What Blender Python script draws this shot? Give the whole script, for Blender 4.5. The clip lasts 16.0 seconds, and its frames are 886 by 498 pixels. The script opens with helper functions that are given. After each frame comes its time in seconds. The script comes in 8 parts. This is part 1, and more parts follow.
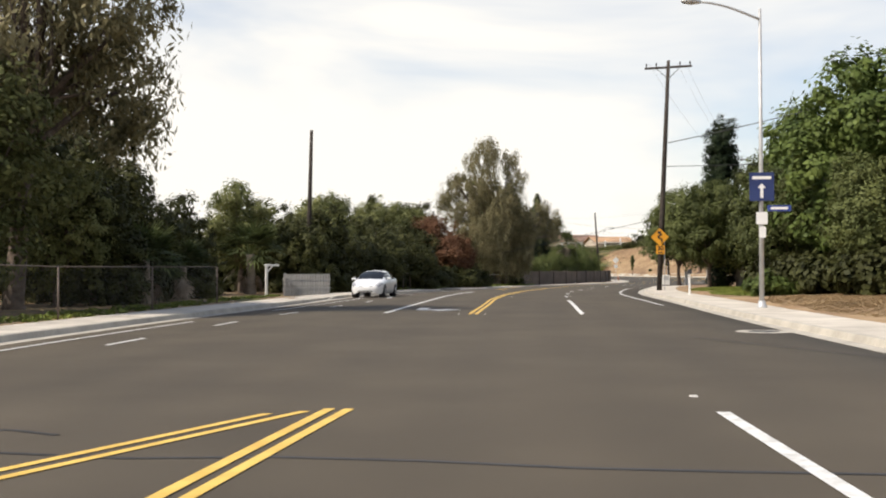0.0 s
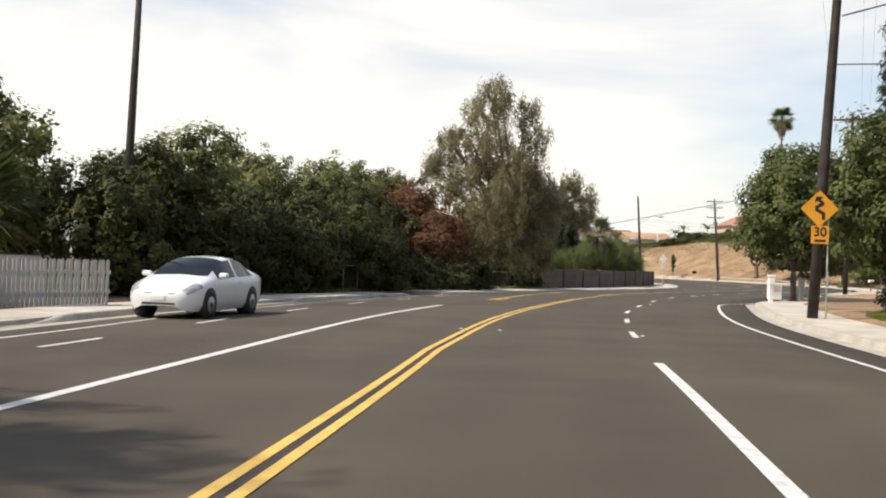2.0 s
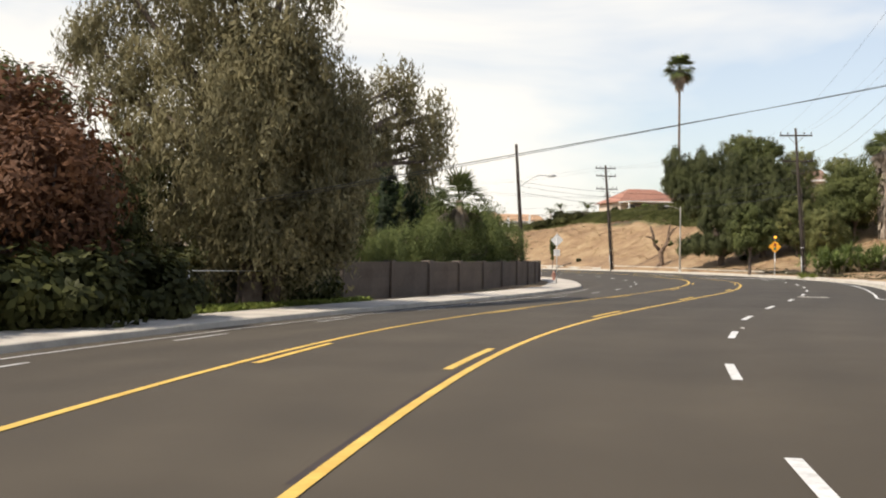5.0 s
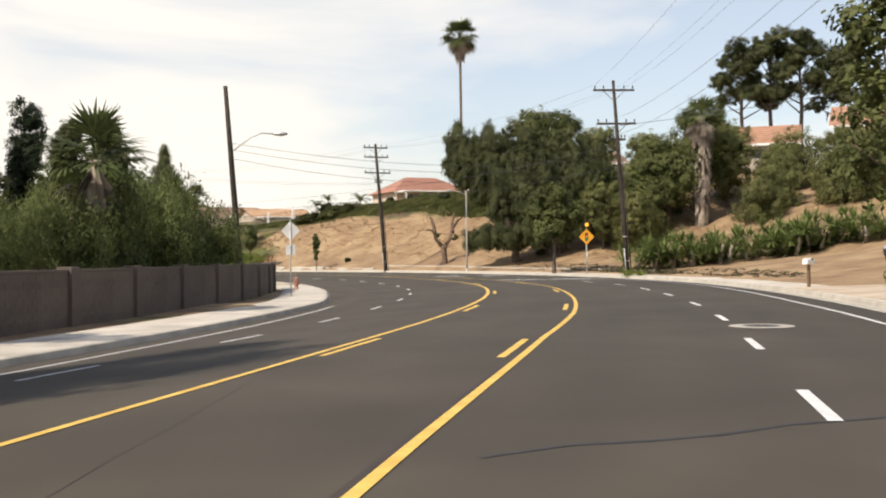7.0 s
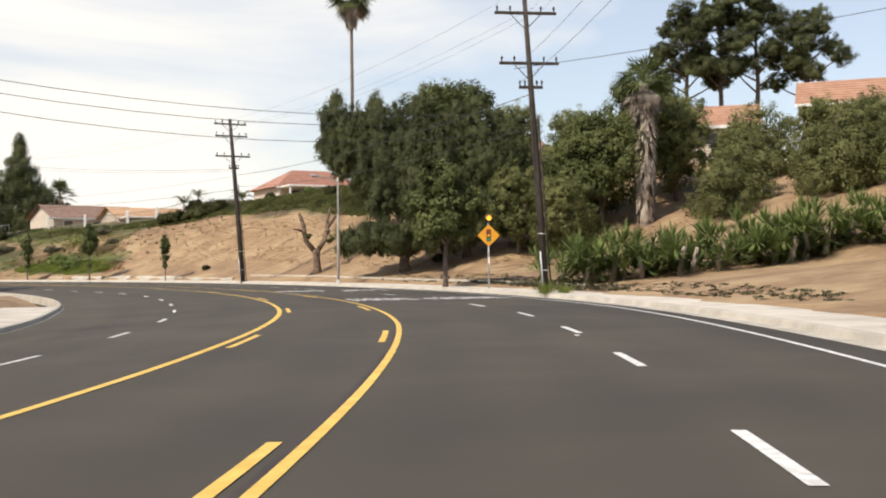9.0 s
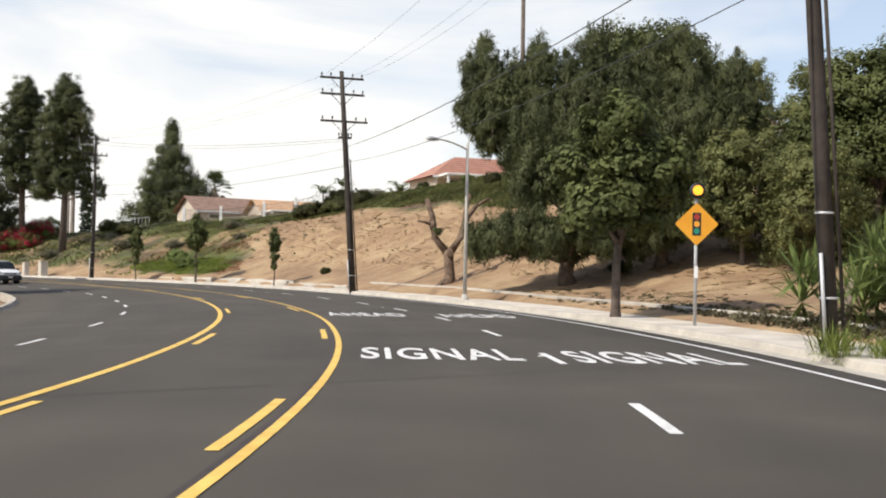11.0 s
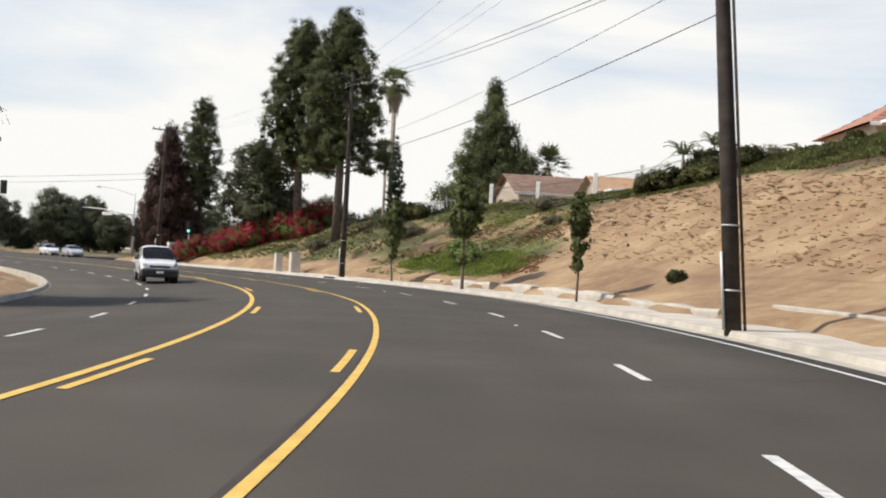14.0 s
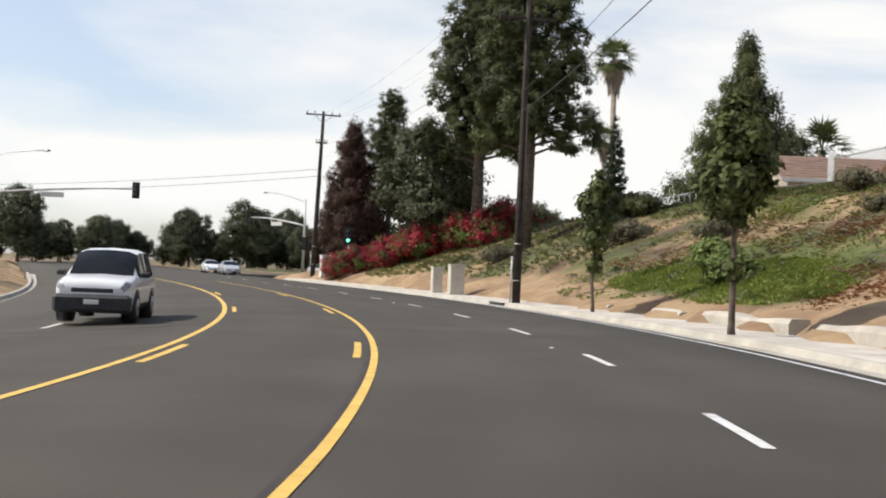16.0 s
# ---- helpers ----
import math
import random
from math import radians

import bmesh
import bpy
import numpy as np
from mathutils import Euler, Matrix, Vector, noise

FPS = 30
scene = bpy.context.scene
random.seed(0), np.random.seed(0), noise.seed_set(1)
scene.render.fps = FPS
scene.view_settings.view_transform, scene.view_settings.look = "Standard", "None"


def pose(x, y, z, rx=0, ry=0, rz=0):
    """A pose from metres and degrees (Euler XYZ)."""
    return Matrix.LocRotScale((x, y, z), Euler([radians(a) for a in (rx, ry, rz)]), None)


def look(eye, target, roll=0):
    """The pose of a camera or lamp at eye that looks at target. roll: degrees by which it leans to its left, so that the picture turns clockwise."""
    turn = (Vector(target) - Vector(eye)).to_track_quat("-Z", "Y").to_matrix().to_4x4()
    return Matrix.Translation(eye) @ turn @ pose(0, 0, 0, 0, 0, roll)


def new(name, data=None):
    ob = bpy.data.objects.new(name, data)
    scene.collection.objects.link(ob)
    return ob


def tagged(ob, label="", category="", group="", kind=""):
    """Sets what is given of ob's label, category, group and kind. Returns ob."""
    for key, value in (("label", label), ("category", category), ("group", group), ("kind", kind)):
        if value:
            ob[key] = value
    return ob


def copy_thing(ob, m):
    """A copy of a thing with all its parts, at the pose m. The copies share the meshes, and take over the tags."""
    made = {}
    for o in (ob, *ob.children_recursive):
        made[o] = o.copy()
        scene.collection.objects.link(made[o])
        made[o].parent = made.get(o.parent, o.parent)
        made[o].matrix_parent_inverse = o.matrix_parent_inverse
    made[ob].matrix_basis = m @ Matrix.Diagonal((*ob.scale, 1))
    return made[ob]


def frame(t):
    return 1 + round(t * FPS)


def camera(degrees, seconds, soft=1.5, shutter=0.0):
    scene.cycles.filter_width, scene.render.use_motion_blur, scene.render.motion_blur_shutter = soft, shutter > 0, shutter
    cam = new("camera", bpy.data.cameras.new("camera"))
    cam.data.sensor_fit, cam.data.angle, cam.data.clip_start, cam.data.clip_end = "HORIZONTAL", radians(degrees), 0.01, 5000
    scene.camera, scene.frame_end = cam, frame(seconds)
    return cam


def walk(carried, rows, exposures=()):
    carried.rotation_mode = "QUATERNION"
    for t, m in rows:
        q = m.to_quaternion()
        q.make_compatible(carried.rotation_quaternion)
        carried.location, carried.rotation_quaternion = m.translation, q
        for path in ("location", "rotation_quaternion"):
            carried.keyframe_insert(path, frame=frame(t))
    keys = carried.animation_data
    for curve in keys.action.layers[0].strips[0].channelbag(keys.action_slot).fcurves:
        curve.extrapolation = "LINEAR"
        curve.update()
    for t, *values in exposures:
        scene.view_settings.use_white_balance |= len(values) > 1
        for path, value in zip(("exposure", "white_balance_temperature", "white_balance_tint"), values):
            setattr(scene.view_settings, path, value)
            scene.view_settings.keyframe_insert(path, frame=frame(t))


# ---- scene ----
# ---- camera ----
cam = camera(45.11, 16.0, soft=2.0)
PATH = [
    (0.0, 0.000, 0.000, 1.411, 0.000, 1.121, 0.082),
    (0.5, 0.744, 8.237, 1.403, 0.373, 1.164, -0.629),
    (1.0, 1.469, 16.559, 1.401, 0.725, 0.920, -1.720),
    (1.5, 2.105, 24.743, 1.400, 1.083, 0.792, -2.062),
    (2.0, 2.768, 32.597, 1.410, 1.206, 0.759, -1.944),
    (2.5, 3.393, 40.225, 1.413, 0.920, 0.708, -1.879),
    (3.0, 4.059, 47.535, 1.390, 0.216, 0.593, -1.756),
    (3.5, 4.923, 54.569, 1.364, -0.863, 0.593, -1.755),
    (6.0, 11.378, 86.860, 1.475, -11.096, 0.243, 0.208),
    (6.5, 13.368, 92.588, 1.443, -14.090, 0.304, 0.464),
    (7.0, 15.578, 98.054, 1.407, -17.690, 0.465, 0.753),
    (7.5, 18.045, 103.338, 1.376, -20.976, 0.298, 0.888),
    (8.0, 20.734, 108.433, 1.346, -23.381, 0.639, 0.888),
    (10.5, 34.655, 134.746, 1.383, -13.936, 1.272, -0.594),
    (11.0, 36.493, 140.701, 1.396, -10.752, 1.226, -1.159),
    (11.5, 37.966, 146.749, 1.408, -7.407, 0.933, -1.710),
    (12.0, 39.084, 152.777, 1.409, -3.977, 0.779, -2.303),
    (12.5, 39.829, 158.878, 1.408, -0.582, 0.740, -2.854),
    (13.0, 40.232, 165.087, 1.401, 2.700, 0.602, -2.930),
    (13.5, 40.349, 171.397, 1.393, 5.837, 0.702, -2.687),
    (14.0, 40.126, 177.782, 1.385, 8.908, 0.759, -2.708),
    (14.5, 39.547, 184.299, 1.379, 11.867, 0.688, -2.537),
    (15.0, 38.603, 191.011, 1.369, 14.968, 0.667, -2.452),
    (15.5, 37.324, 197.820, 1.361, 18.043, 0.861, -2.495),
    (16.0, 35.574, 204.691, 1.368, 21.175, 1.142, -2.376),
]
walk(cam, [(t, pose(x, y, z, 90 + pitch, roll, yaw)) for t, x, y, z, yaw, pitch, roll in PATH],
     exposures=[(0.0, 0.0, 6700, 10), (3.5, 0.05, 6760, 10), (7.5, 0.0, 6900, 11), (11.0, 0.0, 6400, 10), (12.5, -0.13, 6450, 10), (16.0, -0.08, 6350, 10)])

# ---- light ----
SUN_AZ, SUN_EL = radians(-112), radians(48)      # azimuth clockwise from +y
world = bpy.data.worlds.new("sky")
scene.world = world
world.use_nodes = True
wn, wl = world.node_tree.nodes, world.node_tree.links
wn.clear()
w_out, w_bg = wn.new("ShaderNodeOutputWorld"), wn.new("ShaderNodeBackground")
w_sky, w_coord, w_map = wn.new("ShaderNodeTexSky"), wn.new("ShaderNodeTexCoord"), wn.new("ShaderNodeMapping")
w_sky.sky_type, w_sky.sun_disc, w_sky.sun_elevation, w_sky.sun_rotation = "NISHITA", False, SUN_EL, SUN_AZ
w_sky.dust_density, w_sky.air_density = 1.5, 1.0
w_gain = wn.new("ShaderNodeVectorMath")
w_gain.operation = "MULTIPLY"
w_gain.inputs[1].default_value = (0.17, 0.173, 0.179)
w_noise, w_ramp, w_mix = wn.new("ShaderNodeTexNoise"), wn.new("ShaderNodeValToRGB"), wn.new("ShaderNodeMix")
w_map.inputs["Scale"].default_value = (1.3, 1.0, 4.2)
w_map.inputs["Rotation"].default_value = (radians(8), radians(-14), radians(25))
w_map.inputs["Location"].default_value = (0.85, 0.3, 0.12)
w_noise.inputs["Scale"].default_value, w_noise.inputs["Detail"].default_value = 1.5, 5.0
w_noise.inputs["Roughness"].default_value, w_noise.inputs["Distortion"].default_value = 0.5, 0.35
w_ramp.color_ramp.elements[0].position, w_ramp.color_ramp.elements[1].position = 0.38, 0.57
w_ramp.color_ramp.elements[0].color = (0.3, 0.3, 0.3, 1)
w_mix.data_type = "RGBA"
w_mix.inputs["B"].default_value = (1.12, 1.1, 1.05, 1)
wl.new(w_coord.outputs["Generated"], w_map.inputs["Vector"])
wl.new(w_map.outputs["Vector"], w_noise.inputs["Vector"])
wl.new(w_noise.outputs["Fac"], w_ramp.inputs["Fac"])
w_sep, w_veil, w_mul = wn.new("ShaderNodeSeparateXYZ"), wn.new("ShaderNodeMapRange"), wn.new("ShaderNodeMath")
w_veil.interpolation_type = "SMOOTHSTEP"
w_veil.inputs["From Min"].default_value, w_veil.inputs["From Max"].default_value = 0.2, 0.65     # the thin cloud clears towards the zenith
w_veil.inputs["To Min"].default_value, w_veil.inputs["To Max"].default_value = 1.0, 0.12
w_mul.operation = "MULTIPLY"
wl.new(w_coord.outputs["Generated"], w_sep.inputs[0])
wl.new(w_sep.outputs["Z"], w_veil.inputs["Value"])
wl.new(w_ramp.outputs["Color"], w_mul.inputs[0])
wl.new(w_veil.outputs[0], w_mul.inputs[1])
wl.new(w_mul.outputs[0], w_mix.inputs["Factor"])
wl.new(w_sky.outputs["Color"], w_gain.inputs[0])
wl.new(w_gain.outputs["Vector"], w_mix.inputs["A"])
wl.new(w_mix.outputs["Result"], w_bg.inputs["Color"])
wl.new(w_bg.outputs["Background"], w_out.inputs["Surface"])
w_bg.inputs["Strength"].default_value = 0.95
sun_data = bpy.data.lights.new("sun", "SUN")
sun_data.energy, sun_data.angle, sun_data.color = 5.0, radians(0.6), (1.0, 0.93, 0.83)
sun = new("sun", sun_data)
sun_dir = Vector((math.sin(SUN_AZ) * math.cos(SUN_EL), math.cos(SUN_AZ) * math.cos(SUN_EL), math.sin(SUN_EL)))
sun.matrix_world = look(sun_dir * 200, (0, 0, 0))


# ---- plan of the road: the right-hand yellow line, and places beside it ----
ROUTE = [(-4.2, -70), (-2.0, -20), (-0.75, 10.5), (0.95, 34.3), (2.4, 47.8), (4.2, 64.2), (6.7, 75.9), (12.2, 94.2), (19.6, 108.9), (26.0, 120.9),
         (31.6, 133.5), (36.3, 148.0), (38.4, 161.5), (38.8, 171.0), (37.8, 185.6), (35.4, 199.0), (31.8, 211.5), (26.9, 223.2), (18.4, 237.5),
         (8.0, 251.5), (-5.0, 266.5), (-23.0, 286.0), (-60.0, 326.0), (-130.0, 402.0)]


def smooth_route(points, step=1.0):
    """A cubic spline through the points, resampled at even steps, with its directions."""
    p = np.array(points, float)
    k = np.concatenate([[0], np.cumsum(np.hypot(*np.diff(p, axis=0).T))])
    n = len(k)
    h = np.diff(k)
    a = np.zeros((n, n))
    b = np.zeros((n, 2))
    a[0, 0] = a[-1, -1] = 1
    for i in range(1, n - 1):
        a[i, i - 1], a[i, i], a[i, i + 1] = h[i - 1], 2 * (h[i - 1] + h[i]), h[i]
        b[i] = 6 * ((p[i + 1] - p[i]) / h[i] - (p[i] - p[i - 1]) / h[i - 1])
    m = np.linalg.solve(a, b)
    q = np.arange(0, k[-1], 0.25)
    i = np.clip(np.searchsorted(k, q, side="right") - 1, 0, n - 2)
    u, v = (k[i + 1] - q)[:, None], (q - k[i])[:, None]
    hh = h[i][:, None]
    xy = m[i] * u ** 3 / (6 * hh) + m[i + 1] * v ** 3 / (6 * hh) + (p[i] / hh - m[i] * hh / 6) * u + (p[i + 1] / hh - m[i + 1] * hh / 6) * v
    ker = np.ones(25) / 25
    pad = np.concatenate([np.repeat(xy[:1], 12, 0), xy, np.repeat(xy[-1:], 12, 0)])
    xy = np.stack([np.convolve(pad[:, c], ker, "valid") for c in (0, 1)], 1)[8:-8]
    s = np.concatenate([[0], np.cumsum(np.hypot(*np.diff(xy, axis=0).T))])
    g = np.arange(0, s[-1], step)
    xy = np.stack([np.interp(g, s, xy[:, c]) for c in (0, 1)], 1)
    d = np.gradient(xy, axis=0)
    d /= np.hypot(d[:, 0], d[:, 1])[:, None]
    return g, xy, d


RS, RXY, RD = smooth_route(ROUTE)


def beside(s, u):
    """The place s metres along the route and u metres to its right."""
    s, u = np.broadcast_arrays(np.asarray(s, float), np.asarray(u, float))
    x, y = np.interp(s, RS, RXY[:, 0]), np.interp(s, RS, RXY[:, 1])
    dx, dy = np.interp(s, RS, RD[:, 0]), np.interp(s, RS, RD[:, 1])
    return np.stack([x + u * dy, y - u * dx], -1)


def along(x, y):
    """The inverse: s and u of a place."""
    x, y = np.atleast_1d(np.asarray(x, float)), np.atleast_1d(np.asarray(y, float))
    s, u = np.empty(len(x)), np.empty(len(x))
    for a in range(0, len(x), 4000):
        dx, dy = x[a:a + 4000, None] - RXY[None, :, 0], y[a:a + 4000, None] - RXY[None, :, 1]
        i = np.argmin(dx * dx + dy * dy, 1)
        k = np.arange(len(i))
        ex, ey = dx[k, i], dy[k, i]
        t = ex * RD[i, 0] + ey * RD[i, 1]
        s[a:a + 4000], u[a:a + 4000] = RS[i] + t, ex * RD[i, 1] - ey * RD[i, 0]
    return s, u
# ---- materials ----
def mat(name, colours, scale=3.0, rough=0.85, bump=0.0, bump_scale=40.0, fine=30.0, metal=0.0, spread=0.0, translucent=0.0, coord="Object", spots=None):
    """A surface of two or three colours mixed by coarse and fine noise, with fine relief. spread: how much single pieces differ."""
    m = bpy.data.materials.new(name)
    m.use_nodes = True
    n, l = m.node_tree.nodes, m.node_tree.links
    b = n["Principled BSDF"]
    tc = n.new("ShaderNodeTexCoord")
    a, f, ramp = n.new("ShaderNodeTexNoise"), n.new("ShaderNodeTexNoise"), n.new("ShaderNodeValToRGB")
    a.inputs["Scale"].default_value, a.inputs["Detail"].default_value = scale, 4.0
    f.inputs["Scale"].default_value, f.inputs["Detail"].default_value = fine, 3.0
    for t in (a, f):
        l.new(tc.outputs[coord], t.inputs["Vector"])
    add = n.new("ShaderNodeMath")
    add.operation = "MULTIPLY_ADD"
    add.inputs[1].default_value = 0.35
    l.new(f.outputs["Fac"], add.inputs[0])
    sub = n.new("ShaderNodeMath")
    sub.operation = "SUBTRACT"
    sub.inputs[1].default_value = 0.175
    l.new(a.outputs["Fac"], sub.inputs[0])
    l.new(sub.outputs[0], add.inputs[2])
    ramp.color_ramp.elements[0].position, ramp.color_ramp.elements[-1].position = 0.32, 0.68
    ramp.color_ramp.elements[0].color, ramp.color_ramp.elements[-1].color = (*colours[0], 1), (*colours[-1], 1)
    if len(colours) == 3:
        ramp.color_ramp.elements.new(0.5).color = (*colours[1], 1)
    l.new(add.outputs[0], ramp.inputs["Fac"])
    col = ramp.outputs["Color"]
    if spread:
        g, oi, hsv, mr, ad = n.new("ShaderNodeNewGeometry"), n.new("ShaderNodeObjectInfo"), n.new("ShaderNodeHueSaturation"), n.new("ShaderNodeMapRange"), n.new("ShaderNodeMath")
        ad.operation = "ADD"
        l.new(g.outputs["Random Per Island"], ad.inputs[0])
        l.new(oi.outputs["Random"], ad.inputs[1])
        mr.inputs["From Max"].default_value = 2.0
        mr.inputs["To Min"].default_value, mr.inputs["To Max"].default_value = 1 - spread, 1 + spread
        l.new(ad.outputs[0], mr.inputs["Value"])
        l.new(mr.outputs[0], hsv.inputs["Value"])
        l.new(col, hsv.inputs["Color"])
        col = hsv.outputs["Color"]
    l.new(col, b.inputs["Base Color"])
    b.inputs["Roughness"].default_value, b.inputs["Metallic"].default_value = rough, metal
    if bump:
        bn, bt = n.new("ShaderNodeBump"), n.new("ShaderNodeTexNoise")
        bt.inputs["Scale"].default_value, bt.inputs["Detail"].default_value = bump_scale, 4.0
        l.new(tc.outputs[coord], bt.inputs["Vector"])
        bn.inputs["Strength"].default_value, bn.inputs["Distance"].default_value = bump, 0.02
        l.new(bt.outputs["Fac"], bn.inputs["Height"])
        l.new(bn.outputs["Normal"], b.inputs["Normal"])
    if translucent:
        tr, mx, out = n.new("ShaderNodeBsdfTranslucent"), n.new("ShaderNodeMixShader"), n["Material Output"]
        l.new(col, tr.inputs["Color"])
        mx.inputs["Fac"].default_value = translucent
        l.new(b.outputs["BSDF"], mx.inputs[1])
        l.new(tr.outputs["BSDF"], mx.inputs[2])
        l.new(mx.outputs["Shader"], out.inputs["Surface"])
        b.inputs["Specular IOR Level"].default_value = 0.15
    return m


def leaf_mat(name, dark, light, spread=0.35, translucent=0.25):
    return mat(name, [dark, light], scale=0.5, fine=4.0, rough=0.6, spread=spread, translucent=translucent)




def asphalt_material():
    """Worn asphalt: grit, broad stains, and wheel tracks that follow the lanes."""
    m = mat("asphalt", [(0.0455, 0.0375, 0.0272), (0.0535, 0.0442, 0.0322), (0.063, 0.0526, 0.0388)], scale=0.35, fine=60, rough=0.9, bump=0.25, bump_scale=90)
    n, l = m.node_tree.nodes, m.node_tree.links
    b, ramp = n["Principled BSDF"], n["Color Ramp"]
    tc, at = n.new("ShaderNodeTexCoord"), n.new("ShaderNodeAttribute")
    at.attribute_name = "across"
    st = n.new("ShaderNodeTexNoise")
    st.inputs["Scale"].default_value, st.inputs["Detail"].default_value = 0.12, 6.0
    l.new(tc.outputs["Object"], st.inputs["Vector"])
    wob = n.new("ShaderNodeMath")
    wob.operation = "MULTIPLY_ADD"
    wob.inputs[1].default_value = 0.9
    l.new(st.outputs["Fac"], wob.inputs[0])
    l.new(at.outputs["Fac"], wob.inputs[2])
    wave = n.new("ShaderNodeMath")
    wave.operation = "SINE"
    sc = n.new("ShaderNodeMath")
    sc.operation = "MULTIPLY"
    sc.inputs[1].default_value = 2 * math.pi / 1.75
    l.new(wob.outputs[0], sc.inputs[0])
    l.new(sc.outputs[0], wave.inputs[0])
    tone, hsv, spot = n.new("ShaderNodeMath"), n.new("ShaderNodeHueSaturation"), n.new("ShaderNodeMapRange")
    spot.inputs["From Min"].default_value, spot.inputs["From Max"].default_value = 0.3, 0.7
    spot.inputs["To Min"].default_value, spot.inputs["To Max"].default_value = 0.84, 1.14
    l.new(st.outputs["Fac"], spot.inputs["Value"])
    tone.operation = "MULTIPLY_ADD"
    tone.inputs[1].default_value = 0.045
    l.new(wave.outputs[0], tone.inputs[0])
    l.new(spot.outputs[0], tone.inputs[2])
    l.new(tone.outputs[0], hsv.inputs["Value"])
    l.new(ramp.outputs["Color"], hsv.inputs["Color"])
    # the older surface before the bend is paler and browner
    age, mx = n.new("ShaderNodeAttribute"), n.new("ShaderNodeMix")
    age.attribute_name = "age"
    mx.data_type, mx.blend_type = "RGBA", "MULTIPLY"
    mx.inputs["B"].default_value = (1.24, 1.17, 1.03, 1)
    l.new(age.outputs["Fac"], mx.inputs["Factor"])
    l.new(hsv.outputs["Color"], mx.inputs["A"])
    l.new(mx.outputs["Result"], b.inputs["Base Color"])
    return m


M_ASPHALT = asphalt_material()
M_SEAL = mat("crack_seal", [(0.022, 0.021, 0.02), (0.035, 0.033, 0.031)], scale=2, rough=0.6)
M_WHITE = mat("white_road_paint", [(0.48, 0.47, 0.44), (0.64, 0.63, 0.6), (0.72, 0.71, 0.68)], scale=6, fine=40, rough=0.7, bump=0.1)
M_YELLOW = mat("yellow_road_paint", [(0.58, 0.36, 0.07), (0.75, 0.5, 0.115)], scale=2.5, fine=18, rough=0.7, bump=0.1)
M_CONC = mat("concrete", [(0.40, 0.36, 0.30), (0.50, 0.45, 0.38), (0.58, 0.53, 0.45)], scale=0.8, fine=14, rough=0.9, bump=0.15, spread=0.1)
M_KERB = mat("kerb_concrete", [(0.34, 0.31, 0.26), (0.48, 0.44, 0.37)], scale=1.2, fine=14, rough=0.9, bump=0.15)
M_WALL = mat("block_wall", [(0.095, 0.075, 0.062), (0.135, 0.11, 0.092)], scale=0.6, fine=8, rough=0.95, bump=0.3, spread=0.12)
M_OLDLINE = mat("old_line_scar", [(0.03, 0.022, 0.018), (0.05, 0.036, 0.028)], scale=1.5, fine=12, rough=0.8)
M_MARKER = mat("marker_ceramic", [(0.42, 0.40, 0.36), (0.58, 0.56, 0.52)], scale=6, rough=0.6)
M_WOODPOLE = mat("creosoted_pole", [(0.024, 0.018, 0.014), (0.055, 0.042, 0.033)], scale=3, fine=30, rough=0.9, bump=0.4)
M_GALV = mat("galvanised_steel", [(0.42, 0.42, 0.42), (0.55, 0.55, 0.54)], scale=2, rough=0.5, metal=0.35)
M_DARKSTEEL = mat("dark_steel", [(0.03, 0.03, 0.03), (0.06, 0.06, 0.06)], scale=4, rough=0.5, metal=0.3)
M_WHITEPAINT = mat("white_paint", [(0.72, 0.71, 0.68), (0.82, 0.81, 0.78)], scale=2, rough=0.6)
M_GREYFENCE = mat("weathered_fence", [(0.30, 0.29, 0.27), (0.46, 0.44, 0.41)], scale=3, rough=0.9, spread=0.2)
M_BARK = mat("bark", [(0.07, 0.05, 0.038), (0.16, 0.125, 0.1)], scale=4, fine=25, rough=0.95, bump=0.6, bump_scale=18)
M_PALEBARK = mat("pale_bark", [(0.20, 0.16, 0.125), (0.38, 0.32, 0.26)], scale=3, fine=20, rough=0.95, bump=0.6, bump_scale=15)
M_ROOF = mat("clay_tile_roof", [(0.29, 0.15, 0.095), (0.41, 0.235, 0.155)], scale=1.5, fine=10, rough=0.85, spread=0.2)
M_ROOFBROWN = mat("brown_shingle_roof", [(0.20, 0.125, 0.09), (0.30, 0.195, 0.145)], scale=1.5, fine=10, rough=0.9, spread=0.2)
M_ROOFTAN = mat("tan_roof", [(0.48, 0.30, 0.17), (0.60, 0.39, 0.24)], scale=1.5, fine=10, rough=0.9, spread=0.15)
M_STUCCO = mat("beige_stucco", [(0.48, 0.41, 0.33), (0.58, 0.50, 0.41)], scale=1.5, rough=0.95, bump=0.2)
M_WINDOW = mat("dark_window", [(0.015, 0.018, 0.02), (0.03, 0.033, 0.036)], scale=1, rough=0.12)
M_RUST = mat("rusty_fence", [(0.13, 0.10, 0.085), (0.22, 0.17, 0.14)], scale=3, rough=0.8)
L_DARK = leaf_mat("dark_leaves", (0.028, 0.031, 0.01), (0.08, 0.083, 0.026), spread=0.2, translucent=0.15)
L_GREEN = leaf_mat("green_leaves", (0.05, 0.075, 0.018), (0.135, 0.175, 0.046))
L_STREET = leaf_mat("street_tree_leaves", (0.05, 0.062, 0.02), (0.125, 0.14, 0.048))
L_EUC = leaf_mat("eucalyptus_leaves", (0.125, 0.112, 0.058), (0.3, 0.265, 0.145), translucent=0.35)
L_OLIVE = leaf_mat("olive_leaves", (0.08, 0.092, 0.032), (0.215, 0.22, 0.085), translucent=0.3)
